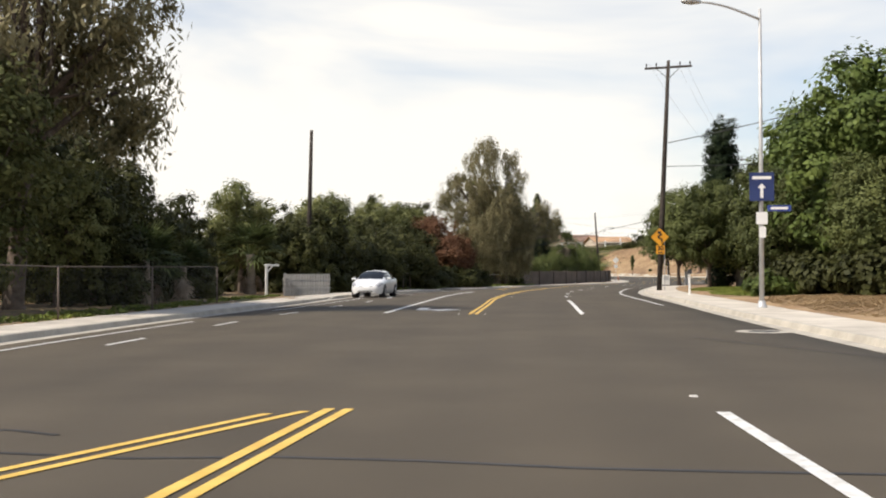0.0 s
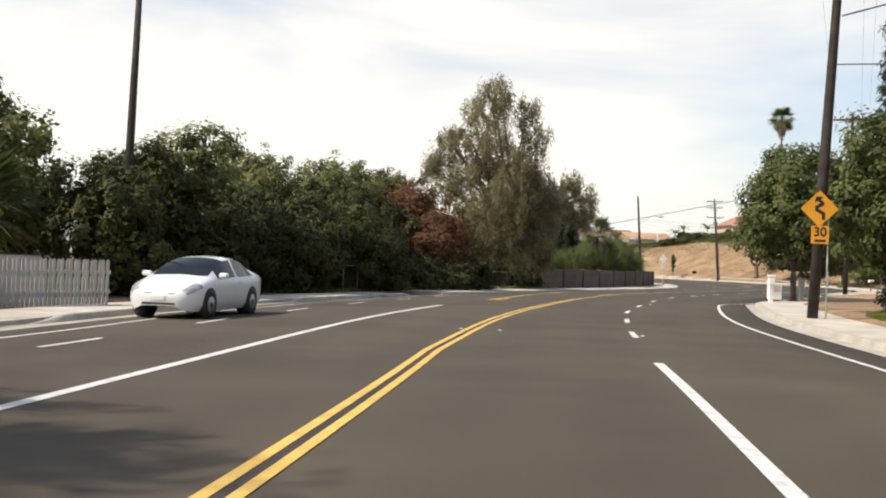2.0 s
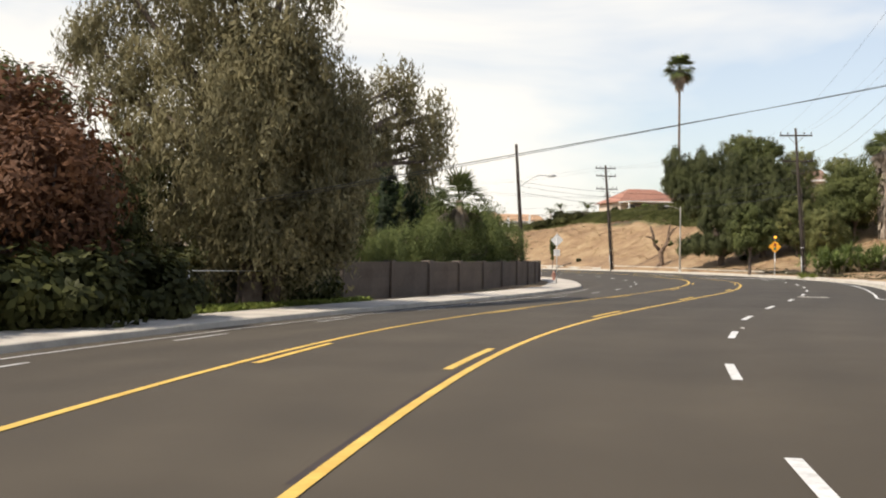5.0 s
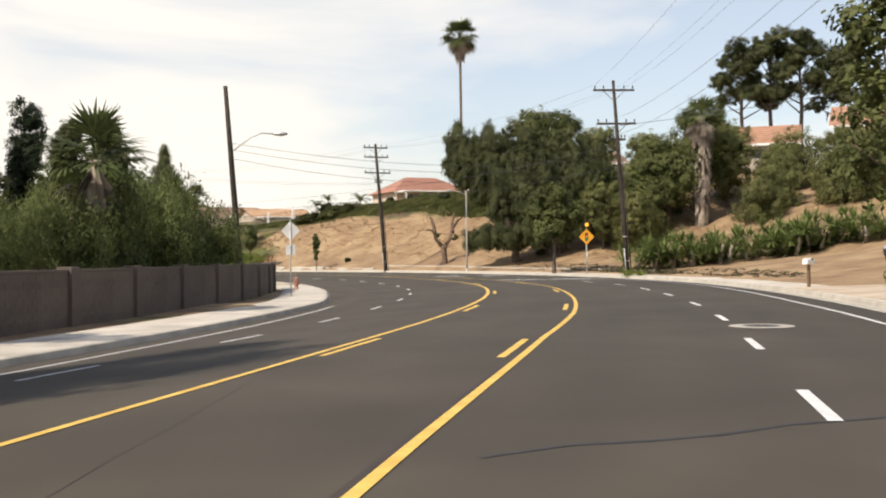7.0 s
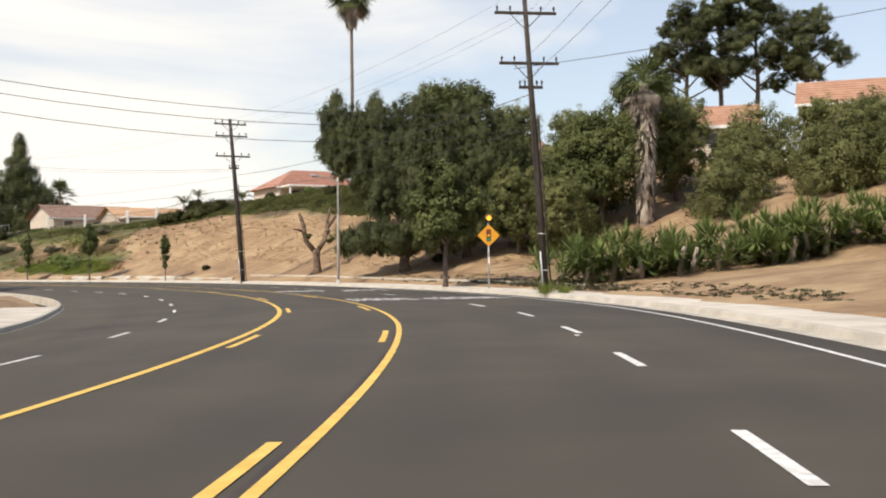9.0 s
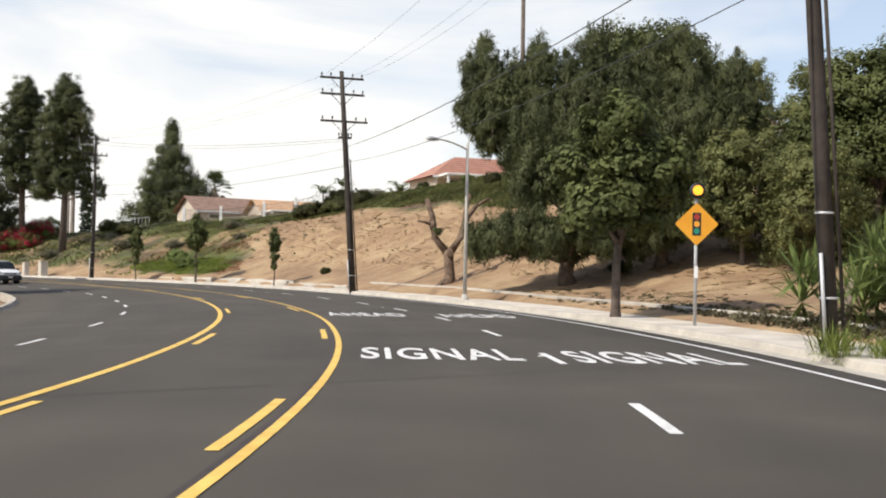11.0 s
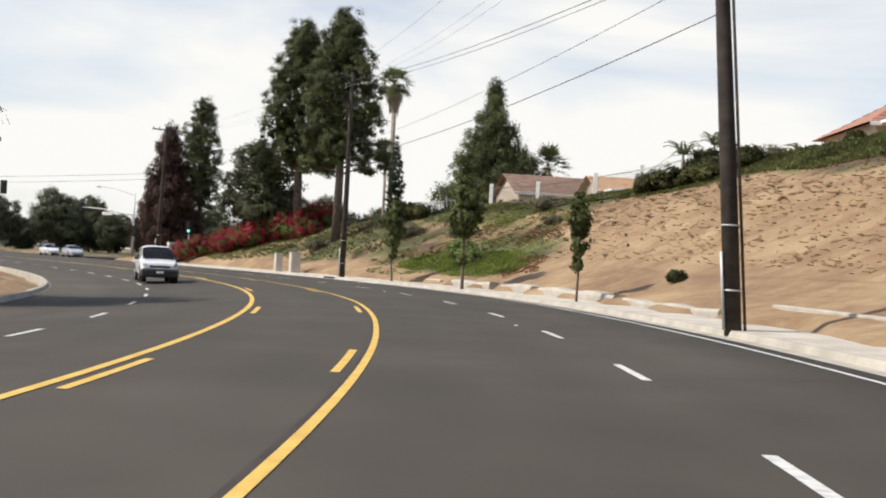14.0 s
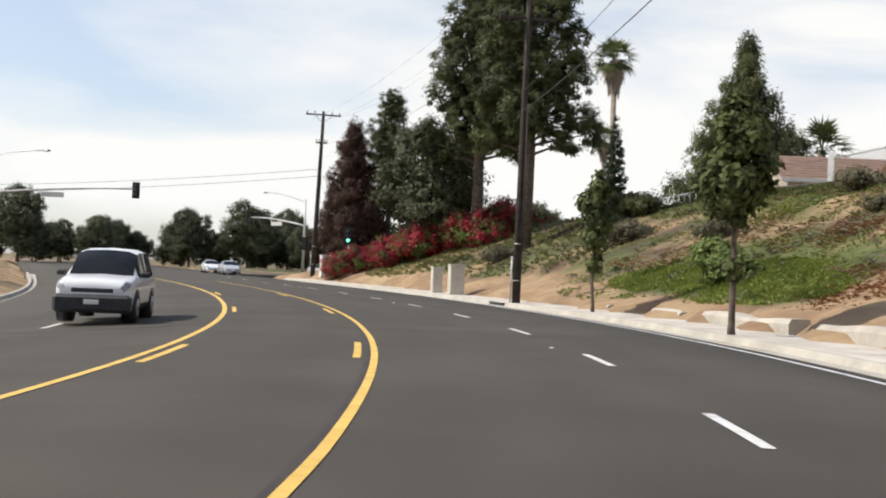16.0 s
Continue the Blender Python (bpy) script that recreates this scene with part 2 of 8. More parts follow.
L_RED = leaf_mat("russet_leaves", (0.105, 0.05, 0.026), (0.21, 0.105, 0.056))
L_BOUG = leaf_mat("magenta_bracts", (0.16, 0.014, 0.022), (0.36, 0.03, 0.05))
L_PINE = leaf_mat("pine_needles", (0.042, 0.05, 0.022), (0.125, 0.138, 0.058), translucent=0.25)
L_WILLOW = leaf_mat("willow_leaves", (0.075, 0.095, 0.03), (0.18, 0.21, 0.075), translucent=0.35)
L_CYP = leaf_mat("cypress_leaves", (0.014, 0.022, 0.011), (0.035, 0.05, 0.022), translucent=0.1)
L_PALM = leaf_mat("palm_fronds", (0.055, 0.072, 0.027), (0.15, 0.175, 0.065))
L_DEADPALM = leaf_mat("dead_fronds", (0.24, 0.19, 0.145), (0.46, 0.39, 0.32), translucent=0.1)
L_AGAVE = leaf_mat("yucca_leaves", (0.075, 0.105, 0.03), (0.22, 0.27, 0.085))
L_DRY = leaf_mat("dry_grass", (0.27, 0.19, 0.105), (0.42, 0.31, 0.18))
# far leaves: the haze of distance is put into this greyer, paler colour
L_FAR = leaf_mat("hazed_leaves", (0.06, 0.068, 0.036), (0.14, 0.15, 0.085))
L_GRASS = leaf_mat("green_grass", (0.11, 0.145, 0.028), (0.26, 0.3, 0.075))
L_SAGE = leaf_mat("grey_shrub", (0.10, 0.095, 0.055), (0.21, 0.19, 0.115))


def ground_material():
    """Dry earth with straw, brush and green ground cover in patches."""
    m = bpy.data.materials.new("dry_hillside")
    m.use_nodes = True
    n, l = m.node_tree.nodes, m.node_tree.links
    b = n["Principled BSDF"]
    b.inputs["Roughness"].default_value = 0.95
    tc = n.new("ShaderNodeTexCoord")

    def noise_tex(scale, detail=5.0, rough=0.6):
        t = n.new("ShaderNodeTexNoise")
        t.inputs["Scale"].default_value, t.inputs["Detail"].default_value, t.inputs["Roughness"].default_value = scale, detail, rough
        l.new(tc.outputs["Object"], t.inputs["Vector"])
        return t.outputs["Fac"]

    def ramp(fac, stops):
        r = n.new("ShaderNodeValToRGB")
        r.color_ramp.elements[0].position, r.color_ramp.elements[0].color = stops[0][0], (*stops[0][1], 1)
        r.color_ramp.elements[1].position, r.color_ramp.elements[1].color = stops[-1][0], (*stops[-1][1], 1)
        for p, c in stops[1:-1]:
            r.color_ramp.elements.new(p).color = (*c, 1)
        l.new(fac, r.inputs["Fac"])
        return r.outputs["Color"]

    def mix(fac, a, c):
        x = n.new("ShaderNodeMix")
        x.data_type = "RGBA"
        l.new(fac, x.inputs["Factor"])
        l.new(a, x.inputs["A"])
        l.new(c, x.inputs["B"])
        return x.outputs["Result"]

    base = ramp(noise_tex(0.28, 9, 0.66), [(0.36, (0.13, 0.066, 0.036)), (0.46, (0.215, 0.125, 0.066)), (0.55, (0.31, 0.208, 0.112)), (0.68, (0.42, 0.31, 0.18))])
    fine = ramp(noise_tex(1.5, 9, 0.7), [(0.3, (0.2, 0.125, 0.068)), (0.52, (0.29, 0.2, 0.106)), (0.72, (0.44, 0.335, 0.205))])
    half = n.new("ShaderNodeMix")
    half.data_type = "RGBA"
    half.inputs["Factor"].default_value = 0.45
    l.new(base, half.inputs["A"])
    l.new(fine, half.inputs["B"])
    att = n.new("ShaderNodeAttribute")
    att.attribute_name = "cover"
    green = ramp(noise_tex(0.2, 7, 0.62), [(0.33, (0.095, 0.042, 0.023)), (0.42, (0.068, 0.054, 0.03)), (0.5, (0.06, 0.066, 0.02)), (0.58, (0.085, 0.1, 0.022)), (0.7, (0.14, 0.112, 0.052))])
    add = n.new("ShaderNodeMath")
    add.operation = "MULTIPLY_ADD"
    patch = noise_tex(0.17, 5, 0.58)
    l.new(patch, add.inputs[0])
    add.inputs[1].default_value = 1.3
    l.new(att.outputs["Fac"], add.inputs[2])
    sharp = n.new("ShaderNodeMapRange")
    sharp.inputs["From Min"].default_value, sharp.inputs["From Max"].default_value = 0.94, 1.16
    l.new(add.outputs[0], sharp.inputs["Value"])
    col = mix(sharp.outputs[0], half.outputs["Result"], green)
    l.new(col, b.inputs["Base Color"])
    bump, bt = n.new("ShaderNodeBump"), noise_tex(2.5, 8, 0.7)
    bump.inputs["Strength"].default_value, bump.inputs["Distance"].default_value = 0.45, 0.1
    l.new(bt, bump.inputs["Height"])
    l.new(bump.outputs["Normal"], b.inputs["Normal"])
    return m


M_GROUND = ground_material()
# ---- mesh helpers ----
def mesh_of(name, verts, faces, material, smooth=False):
    me = bpy.data.meshes.new(name)
    me.from_pydata([tuple(v) for v in verts], [], [tuple(f) for f in faces])
    me.materials.append(material)
    if smooth:
        me.polygons.foreach_set("use_smooth", [True] * len(me.polygons))
    me.update()
    return me


def quads_mesh(name, corners, material):
    """A mesh of loose quads from an array n x 4 x 3."""
    k = len(corners)
    me = bpy.data.meshes.new(name)
    me.vertices.add(4 * k)
    me.vertices.foreach_set("co", np.asarray(corners, np.float32).ravel())
    me.loops.add(4 * k)
    me.loops.foreach_set("vertex_index", np.arange(4 * k, dtype=np.int32))
    me.polygons.add(k)
    me.polygons.foreach_set("loop_start", np.arange(0, 4 * k, 4, dtype=np.int32))
    me.polygons.foreach_set("loop_total", np.full(k, 4, dtype=np.int32))
    me.materials.append(material)
    me.update(calc_edges=True)
    return me


def thing(name, at, label, category, group="", rz=0.0, kind=""):
    e = new(name)
    e.matrix_basis = pose(*at, 0, 0, rz)
    return tagged(e, label, category, group, kind)


def part(name, me, parent, label="", at=None):
    """Links a mesh (or a bmesh with its material) as one part under a thing."""
    ob = new(name, me)
    ob.parent = parent
    if at is not None:
        ob.matrix_basis = at if isinstance(at, Matrix) else Matrix.Translation(at)
    return tagged(ob, label)


def bm_mesh(name, bm, material, smooth=False, bevel=0.0):
    if bevel:
        bmesh.ops.bevel(bm, geom=[e for e in bm.edges if e.calc_length() > 2.5 * bevel], offset=bevel, segments=1, affect="EDGES")
    me = bpy.data.meshes.new(name)
    bm.to_mesh(me)
    bm.free()
    me.materials.append(material)
    if smooth:
        me.polygons.foreach_set("use_smooth", [True] * len(me.polygons))
    return me


def add_box(bm, x0, x1, y0, y1, z0, z1):
    v = [bm.verts.new(p) for p in ((x0, y0, z0), (x1, y0, z0), (x1, y1, z0), (x0, y1, z0), (x0, y0, z1), (x1, y0, z1), (x1, y1, z1), (x0, y1, z1))]
    for f in ((0, 3, 2, 1), (4, 5, 6, 7), (0, 1, 5, 4), (1, 2, 6, 5), (2, 3, 7, 6), (3, 0, 4, 7)):
        bm.faces.new([v[i] for i in f])
    return v


def box(name, x0, x1, y0, y1, z0, z1, material, bevel=0.01):
    bm = bmesh.new()
    add_box(bm, x0, x1, y0, y1, z0, z1)
    return bm_mesh(name, bm, material, bevel=bevel)


def tube_arrays(points, radii, sides=8):
    """Vertices and faces of a round, tapered, closed tube along points."""
    pts = [Vector(p) for p in points]
    verts, faces = [], []
    for i, p in enumerate(pts):
        d = (pts[min(i + 1, len(pts) - 1)] - pts[max(i - 1, 0)]).normalized()
        a = d.orthogonal().normalized() if abs(d.z) > 0.9 else d.cross(Vector((0, 0, 1))).normalized()
        if abs(d.z) > 0.9:
            a = (Vector((1, 0, 0)) - d * d.x).normalized()
        b = d.cross(a)
        for k in range(sides):
            t = 2 * math.pi * k / sides
            verts.append(p + (a * math.cos(t) + b * math.sin(t)) * radii[i])
    for i in range(len(pts) - 1):
        for k in range(sides):
            q = (k + 1) % sides
            faces.append((i * sides + k, i * sides + q, (i + 1) * sides + q, (i + 1) * sides + k))
    faces.append(tuple(range(sides - 1, -1, -1)))
    faces.append(tuple((len(pts) - 1) * sides + k for k in range(sides)))
    return verts, faces


def tubes(name, runs, material, sides=8, smooth=True):
    verts, faces = [], []
    for points, radii in runs:
        if isinstance(radii, (int, float)):
            radii = [radii] * len(points)
        v, f = tube_arrays(points, radii, sides)
        faces += [tuple(i + len(verts) for i in q) for q in f]
        verts += v
    return mesh_of(name, verts, faces, material, smooth)


# ---- ground and road ----
def fall(s):
    """Cross fall of the left half of the road."""
    return np.interp(s, [0, 125, 165, 330, 400], [0.012, 0.015, 0.066, 0.06, 0.02])


def road_z(s, u):
    u = np.asarray(u, float)
    return np.where(u < -3.0, np.maximum(u + 3.0, -6.2) * fall(s), 0.0)


def kerb_right(s):
    return np.interp(s, [0, 60, 100, 150, 190, 225, 260, 300, 330, 360, 500], [8.4, 8.3, 8.1, 7.7, 7.5, 8.2, 8.2, 8.3, 8.2, 9.0, 12.0])


def edge_right(s):
    return np.interp(s, [0, 60, 110, 130, 146, 148.4, 149.8, 150.6, 151.3, 152.4, 155, 160, 167, 176, 184, 190, 200, 223, 260, 300, 320, 360, 500], [6.9, 6.9, 6.8, 6.4, 6.15, 6.14, 6.26, 6.48, 6.78, 7.12, 7.7, 8.3, 8.7, 8.6, 7.6, 6.2, 6.3, 7.2, 7.2, 7.5, 7.6, 8.2, 11])


def kerb_left(s):
    return np.interp(s, [0, 90, 115, 130, 170, 210, 221, 235, 270, 300, 345, 500], [-9.1, -9.1, -8.7, -8.5, -9.4, -9.4, -10.3, -10.6, -10.1, -10.6, -11.4, -13])


def edge_left(s):
    return np.interp(s, [0, 90, 120, 170, 205, 220, 250, 273, 290, 345, 500], [-7.9, -7.9, -7.3, -8.3, -8.6, -9.2, -9.3, -9.1, -9.7, -10.3, -12])


def lane_left(s):
    return np.interp(s, [0, 100, 117, 130, 170, 183, 192, 206, 240, 255, 277, 286, 302, 500], [-6.5, -6.35, -5.9, -5.95, -7.4, -7.2, -6.55, -6.35, -6.15, -5.75, -6.2, -6.55, -6.75, -9])


HILL_S = [0, 130, 190, 225, 255, 272, 302, 315, 327, 346, 370, 390]
HILL_U = [9.5, 12, 16, 22, 30, 45, 80]
HILL_Z = np.array([
    [0.15, 0.25, 0.4, 0.5, 0.6, 0.7, 1.0], [0.15, 0.25, 0.4, 0.5, 0.6, 0.8, 2.0], [0.15, 0.2, 0.4, 0.9, 1.9, 4.5, 9], [0.15, 0.3, 0.8, 1.7, 3.6, 7.5, 11.5],
    [0.15, 0.4, 0.8, 1.9, 4.8, 8.8, 11.5], [0.15, 0.6, 2.0, 5.2, 9.2, 10.8, 12], [0.15, 0.8, 2.6, 5.8, 9.4, 9.8, 10.2], [0.15, 0.8, 2.5, 5.3, 7.5, 8.0, 8.6], [0.15, 0.8, 2.5, 5.3, 7.3, 7.8, 8.2],
    [0.15, 1.1, 2.8, 4.9, 6.3, 6.8, 7.5], [0.15, 0.8, 1.6, 2.2, 2.7, 3, 4], [0.1, 0.1, 0.1, 0.1, 0.2, 0.3, 0.5]])


def land_z(x, y):
    """Height of the open ground beside the road, and how well it is covered with plants."""
    s, u = along(x, y)
    i = np.clip(np.searchsorted(HILL_S, s, side="right") - 1, 0, len(HILL_S) - 2)
    t = np.clip((s - np.array(HILL_S)[i]) / np.diff(HILL_S)[i], 0, 1)
    t = t * t * (3 - 2 * t)
    lo = np.array([np.interp(a, HILL_U, HILL_Z[k]) for a, k in zip(u, i)])
    hi = np.array([np.interp(a, HILL_U, HILL_Z[k + 1]) for a, k in zip(u, i)])
    z = lo + (hi - lo) * t
    rough = np.array([noise.noise((a * 0.13, b * 0.13, 0.3)) for a, b in zip(x, y)])
    rough2 = np.array([noise.noise((a * 0.5, b * 0.5, 7.3)) for a, b in zip(x, y)])
    z = z + np.where(u > 11.5, (rough * 0.45 + rough2 * 0.16) * np.clip((u - 11.5) / 8, 0, 1) * np.clip((s - 190) / 40, 0.15, 1), 0)
    left = road_z(s, kerb_left(s)) + 0.12 + rough * 0.1
    z = np.where(u < 0, left, z)
    inside = (u > kerb_left(s) - 1.2) & (u < kerb_right(s) + 1.2) | ((s > 161) & (s < 179) & (u > 0) & (u < 34))
    z = np.where(inside, -0.9, z)
    cover = np.clip((s - 302 - 0.5 * (u - 12)) / 8, 0, 1) * np.clip((u - 11) / 2, 0, 1) * 0.44 \
        + np.clip(1 - np.abs(s - 310) / 11, 0, 1) * np.clip(1 - np.abs(u - 14) / 5, 0, 1) * 0.4 \
        + np.clip((s - 306) / 10, 0, 1) * np.clip(1 - np.abs(u - 25) / 6, 0, 1) * 0.3 \
        + np.clip(1.6 - np.abs(s - 290) / 17, 0, 1) * np.clip(1.5 - np.abs(u - 29) / 4.5, 0, 1) * 0.85 + np.where((s > 116) & (s < 145) & (u > 0), 0.25, 0) + np.where(u < 0, 0.3, 0)
    return z, cover


def build_ground():
    gx = np.concatenate([[-2500, -900, -350, -160], np.arange(-100, 131, 1.75), [160, 230, 380, 900, 2500]])
    gy = np.concatenate([[-2500, -700, -200], np.arange(-70, 361, 1.75), [380, 420, 500, 700, 1200, 3000]])
    xx, yy = np.meshgrid(gx, gy)
    x, y = xx.ravel(), yy.ravel()
    z, cover = land_z(x, y)
    far = np.clip((np.hypot(x - 20, y - 150) - 260) / 200, 0, 1)
    z = z * (1 - far) - 0.3 * far
    w = len(gx)
    faces = [(r * w + c, r * w + c + 1, (r + 1) * w + c + 1, (r + 1) * w + c) for r in range(len(gy) - 1) for c in range(w - 1)]
    me = mesh_of("ground", np.stack([x, y, z], 1), faces, M_GROUND, True)
    a = me.attributes.new("cover", "FLOAT", "POINT")
    a.data.foreach_set("value", cover.astype(np.float32))
    tagged(new("ground", me), "dry earth hillside with straw and patches of ground cover", "ground", kind="structure")


def sweep(name, s0, s1, profile, material, step=1.5, smooth=False):
    """A closed section, (u, z) pairs by s, carried along the route."""
    ss = np.arange(s0, s1 + step * 0.5, step)
    rings = []
    for s in ss:
        pr = profile(s)
        xy = beside(np.full(len(pr), s), [p[0] for p in pr])
        rings.append([(a[0], a[1], p[1]) for a, p in zip(xy, pr)])
    k = len(rings[0])
    verts = [v for r in rings for v in r]
    faces = [(i * k + j, i * k + (j + 1) % k, (i + 1) * k + (j + 1) % k, (i + 1) * k + j) for i in range(len(ss) - 1) for j in range(k)]
    faces += [tuple(range(k - 1, -1, -1)), tuple((len(ss) - 1) * k + j for j in range(k))]
    return mesh_of(name, verts, faces, material, smooth)


def road_profile(s):
    left, right = float(kerb_left(s)) - 0.05, float(kerb_right(s)) + 0.05
    us = [left, -8, -6, -3, 0, 3.5, 6, right] if left < -8.01 else [left, -7.2, -6, -3, 0, 3.5, 6, right]
    top = [(u, float(road_z(s, u))) for u in us]
    return top + [(right, -0.5), (left, -1.1)]


def build_road():
    me = sweep("road", 2, 520, road_profile, M_ASPHALT, 2.0, True)
    a = me.attributes.new("across", "FLOAT", "POINT")
    a.data.foreach_set("value", np.array([p[0] for s in np.arange(2, 521, 2.0) for p in road_profile(s)], np.float32))
    b = me.attributes.new("age", "FLOAT", "POINT")
    b.data.foreach_set("value", np.array([np.interp(s, [150, 186], [1, 0]) for s in np.arange(2, 521, 2.0) for p in road_profile(s)], np.float32))
    tagged(new("road", me), "worn grey-brown asphalt road", "road", kind="structure")
    # mouth of the side street on the right
    xy = beside(np.array([150, 154, 158, 162, 166, 170, 174, 178, 182, 182, 159, 151]), np.array([7.3] * 9 + [40, 40, 13]))
    me = mesh_of("side_street", [(*p, -0.004) for p in xy] + [(*p, -0.4) for p in xy], [tuple(range(11, -1, -1))] + [(k, (k + 1) % 12, 12 + (k + 1) % 12, 12 + k) for k in range(12)], M_ASPHALT)
    tagged(new("side_street", me), "asphalt mouth of a side street", "road", kind="structure")
    # cross street at the signals
    xy = beside(np.array([386, 402, 402, 386]), np.array([8, 8, 90, 90]))
    me = mesh_of("cross_street", [(*p, 0.14) for p in xy] + [(*p, -0.4) for p in xy], [(3, 2, 1, 0), (0, 1, 5, 4), (1, 2, 6, 5), (2, 3, 7, 6), (3, 0, 4, 7)], M_ASPHALT)
    tagged(new("cross_street", me), "asphalt cross street beyond the signals", "road", kind="structure")


def kerb_piece(name, s0, s1, line, side, drops=()):
    """A concrete kerb with its gutter; drops: driveways where it dips."""
    def profile(s):
        u = float(line(s))
        z = float(road_z(s, u))
        h = 0.15
        for a, b in drops:
            h *= float(np.clip(max(a - s, s - b) / 1.2, 0.12, 1))
        pr = [(u - side * 0.42, z - 0.06), (u - side * 0.42, z + 0.006), (u - side * 0.02, z + 0.004), (u + side * 0.02, z + h - 0.02), (u + side * 0.05, z + h), (u + side * 0.17, z + h), (u + side * 0.17, z - 0.3)]
        return pr if side < 0 else pr[::-1]
    tagged(new(name, sweep(name, s0, s1, profile, M_KERB, 0.75)), "weathered concrete kerb and gutter", "kerb", kind="structure")


def walk_piece(name, s0, s1, line, side, width, drops=(), gap=1.5):
    """A pavement: slabs, each a piece of its own, on a bed."""
    def bed(s):
        u, w = float(line(s)) + side * 0.15, float(width(s)) if callable(width) else width
        z = float(road_z(s, line(s)))
        pr = [(u, z + 0.11), (u + side * w, z + 0.12), (u + side * w, z - 0.4), (u, z - 0.4)]
        return pr if side > 0 else pr[::-1]
    base = tagged(new(name, sweep(name, s0, s1, bed, M_KERB, gap)), "pale concrete pavement of square slabs", "pavement", kind="structure")
    for s in np.arange(s0, s1 - gap * 0.5, gap):
        a, b = s + 0.015, s + gap - 0.015
        w = float(width(s)) if callable(width) else width
        us = [side * 0.17, side * w]
        verts = []
        for lift in (0.02, 0.0):
            for t in (a, b):
                for u in us:
                    p = beside(t, float(line(t)) + u)
                    h = 0.15
                    for q, r in drops:
                        h *= float(np.clip(max(q - t, t - r) / 1.2, 0.12, 1)) if abs(u) < 0.5 else 1
                    z = float(road_z(t, line(t))) + h + (0.02 if abs(u) > 0.5 else 0)
                    verts.append((p[0], p[1], z - (0.0 if lift else 0.05)))
        f = [(0, 1, 3, 2), (4, 6, 7, 5), (0, 2, 6, 4), (1, 5, 7, 3), (0, 4, 5, 1), (2, 3, 7, 6)]
        part("slab", mesh_of("slab", verts, f if side < 0 else [q[::-1] for q in f], M_CONC), base)


def ribbon(name, s0, s1, offset, width, material, lift=0.006, step=0.8):
    """A painted line on the road."""
    n = max(2, int(round((s1 - s0) / step)) + 1)
    ss = np.linspace(s0, s1, n)
    off = np.array([float(offset(s)) if callable(offset) else offset for s in ss])
    verts = []
    for o in (-width / 2, width / 2):
        xy = beside(ss, off + o)
        zz = road_z(ss, off + o) + lift
        verts += [(a[0], a[1], z) for a, z in zip(xy, zz)]
    return mesh_of(name, verts, [(i, n + i, n + i + 1, i + 1) for i in range(n - 1)], material)


def line_of(label, pieces, material, name="road_line", lift=0.008):
    e = thing(name, (0, 0, 0), label, "road marking", kind="structure")
    for s0, s1, off, w in pieces:
        part("stroke", ribbon("stroke", s0, s1, off, w, material, lift), e)


YR_DASH = (157, 170.4, 183.3, 196.5, 210.3, 223.6, 237.0, 251.0, 265.3, 280.2, 295.4, 310, 325)
YL_DASH = (143, 157, 170.6, 183.4, 196.1, 209.4, 223.0, 234.9, 249.0, 262.6, 277.6, 293.4, 309, 324)


def centre(s):
    """The painted centre line wanders a little about the route."""
    return float(np.interp(s, [101, 108, 118, 126, 132, 137, 164, 175, 187, 195, 203, 216, 224, 240, 262, 274, 287, 294, 303, 320], [0.05, -0.08, -0.31, -0.14, 0.0, 0.03, -0.05, -0.1, -0.17, 0.0, 0.06, 0.12, 0.05, -0.02, 0.04, 0.08, 0.22, 0.14, 0.04, 0.0]))


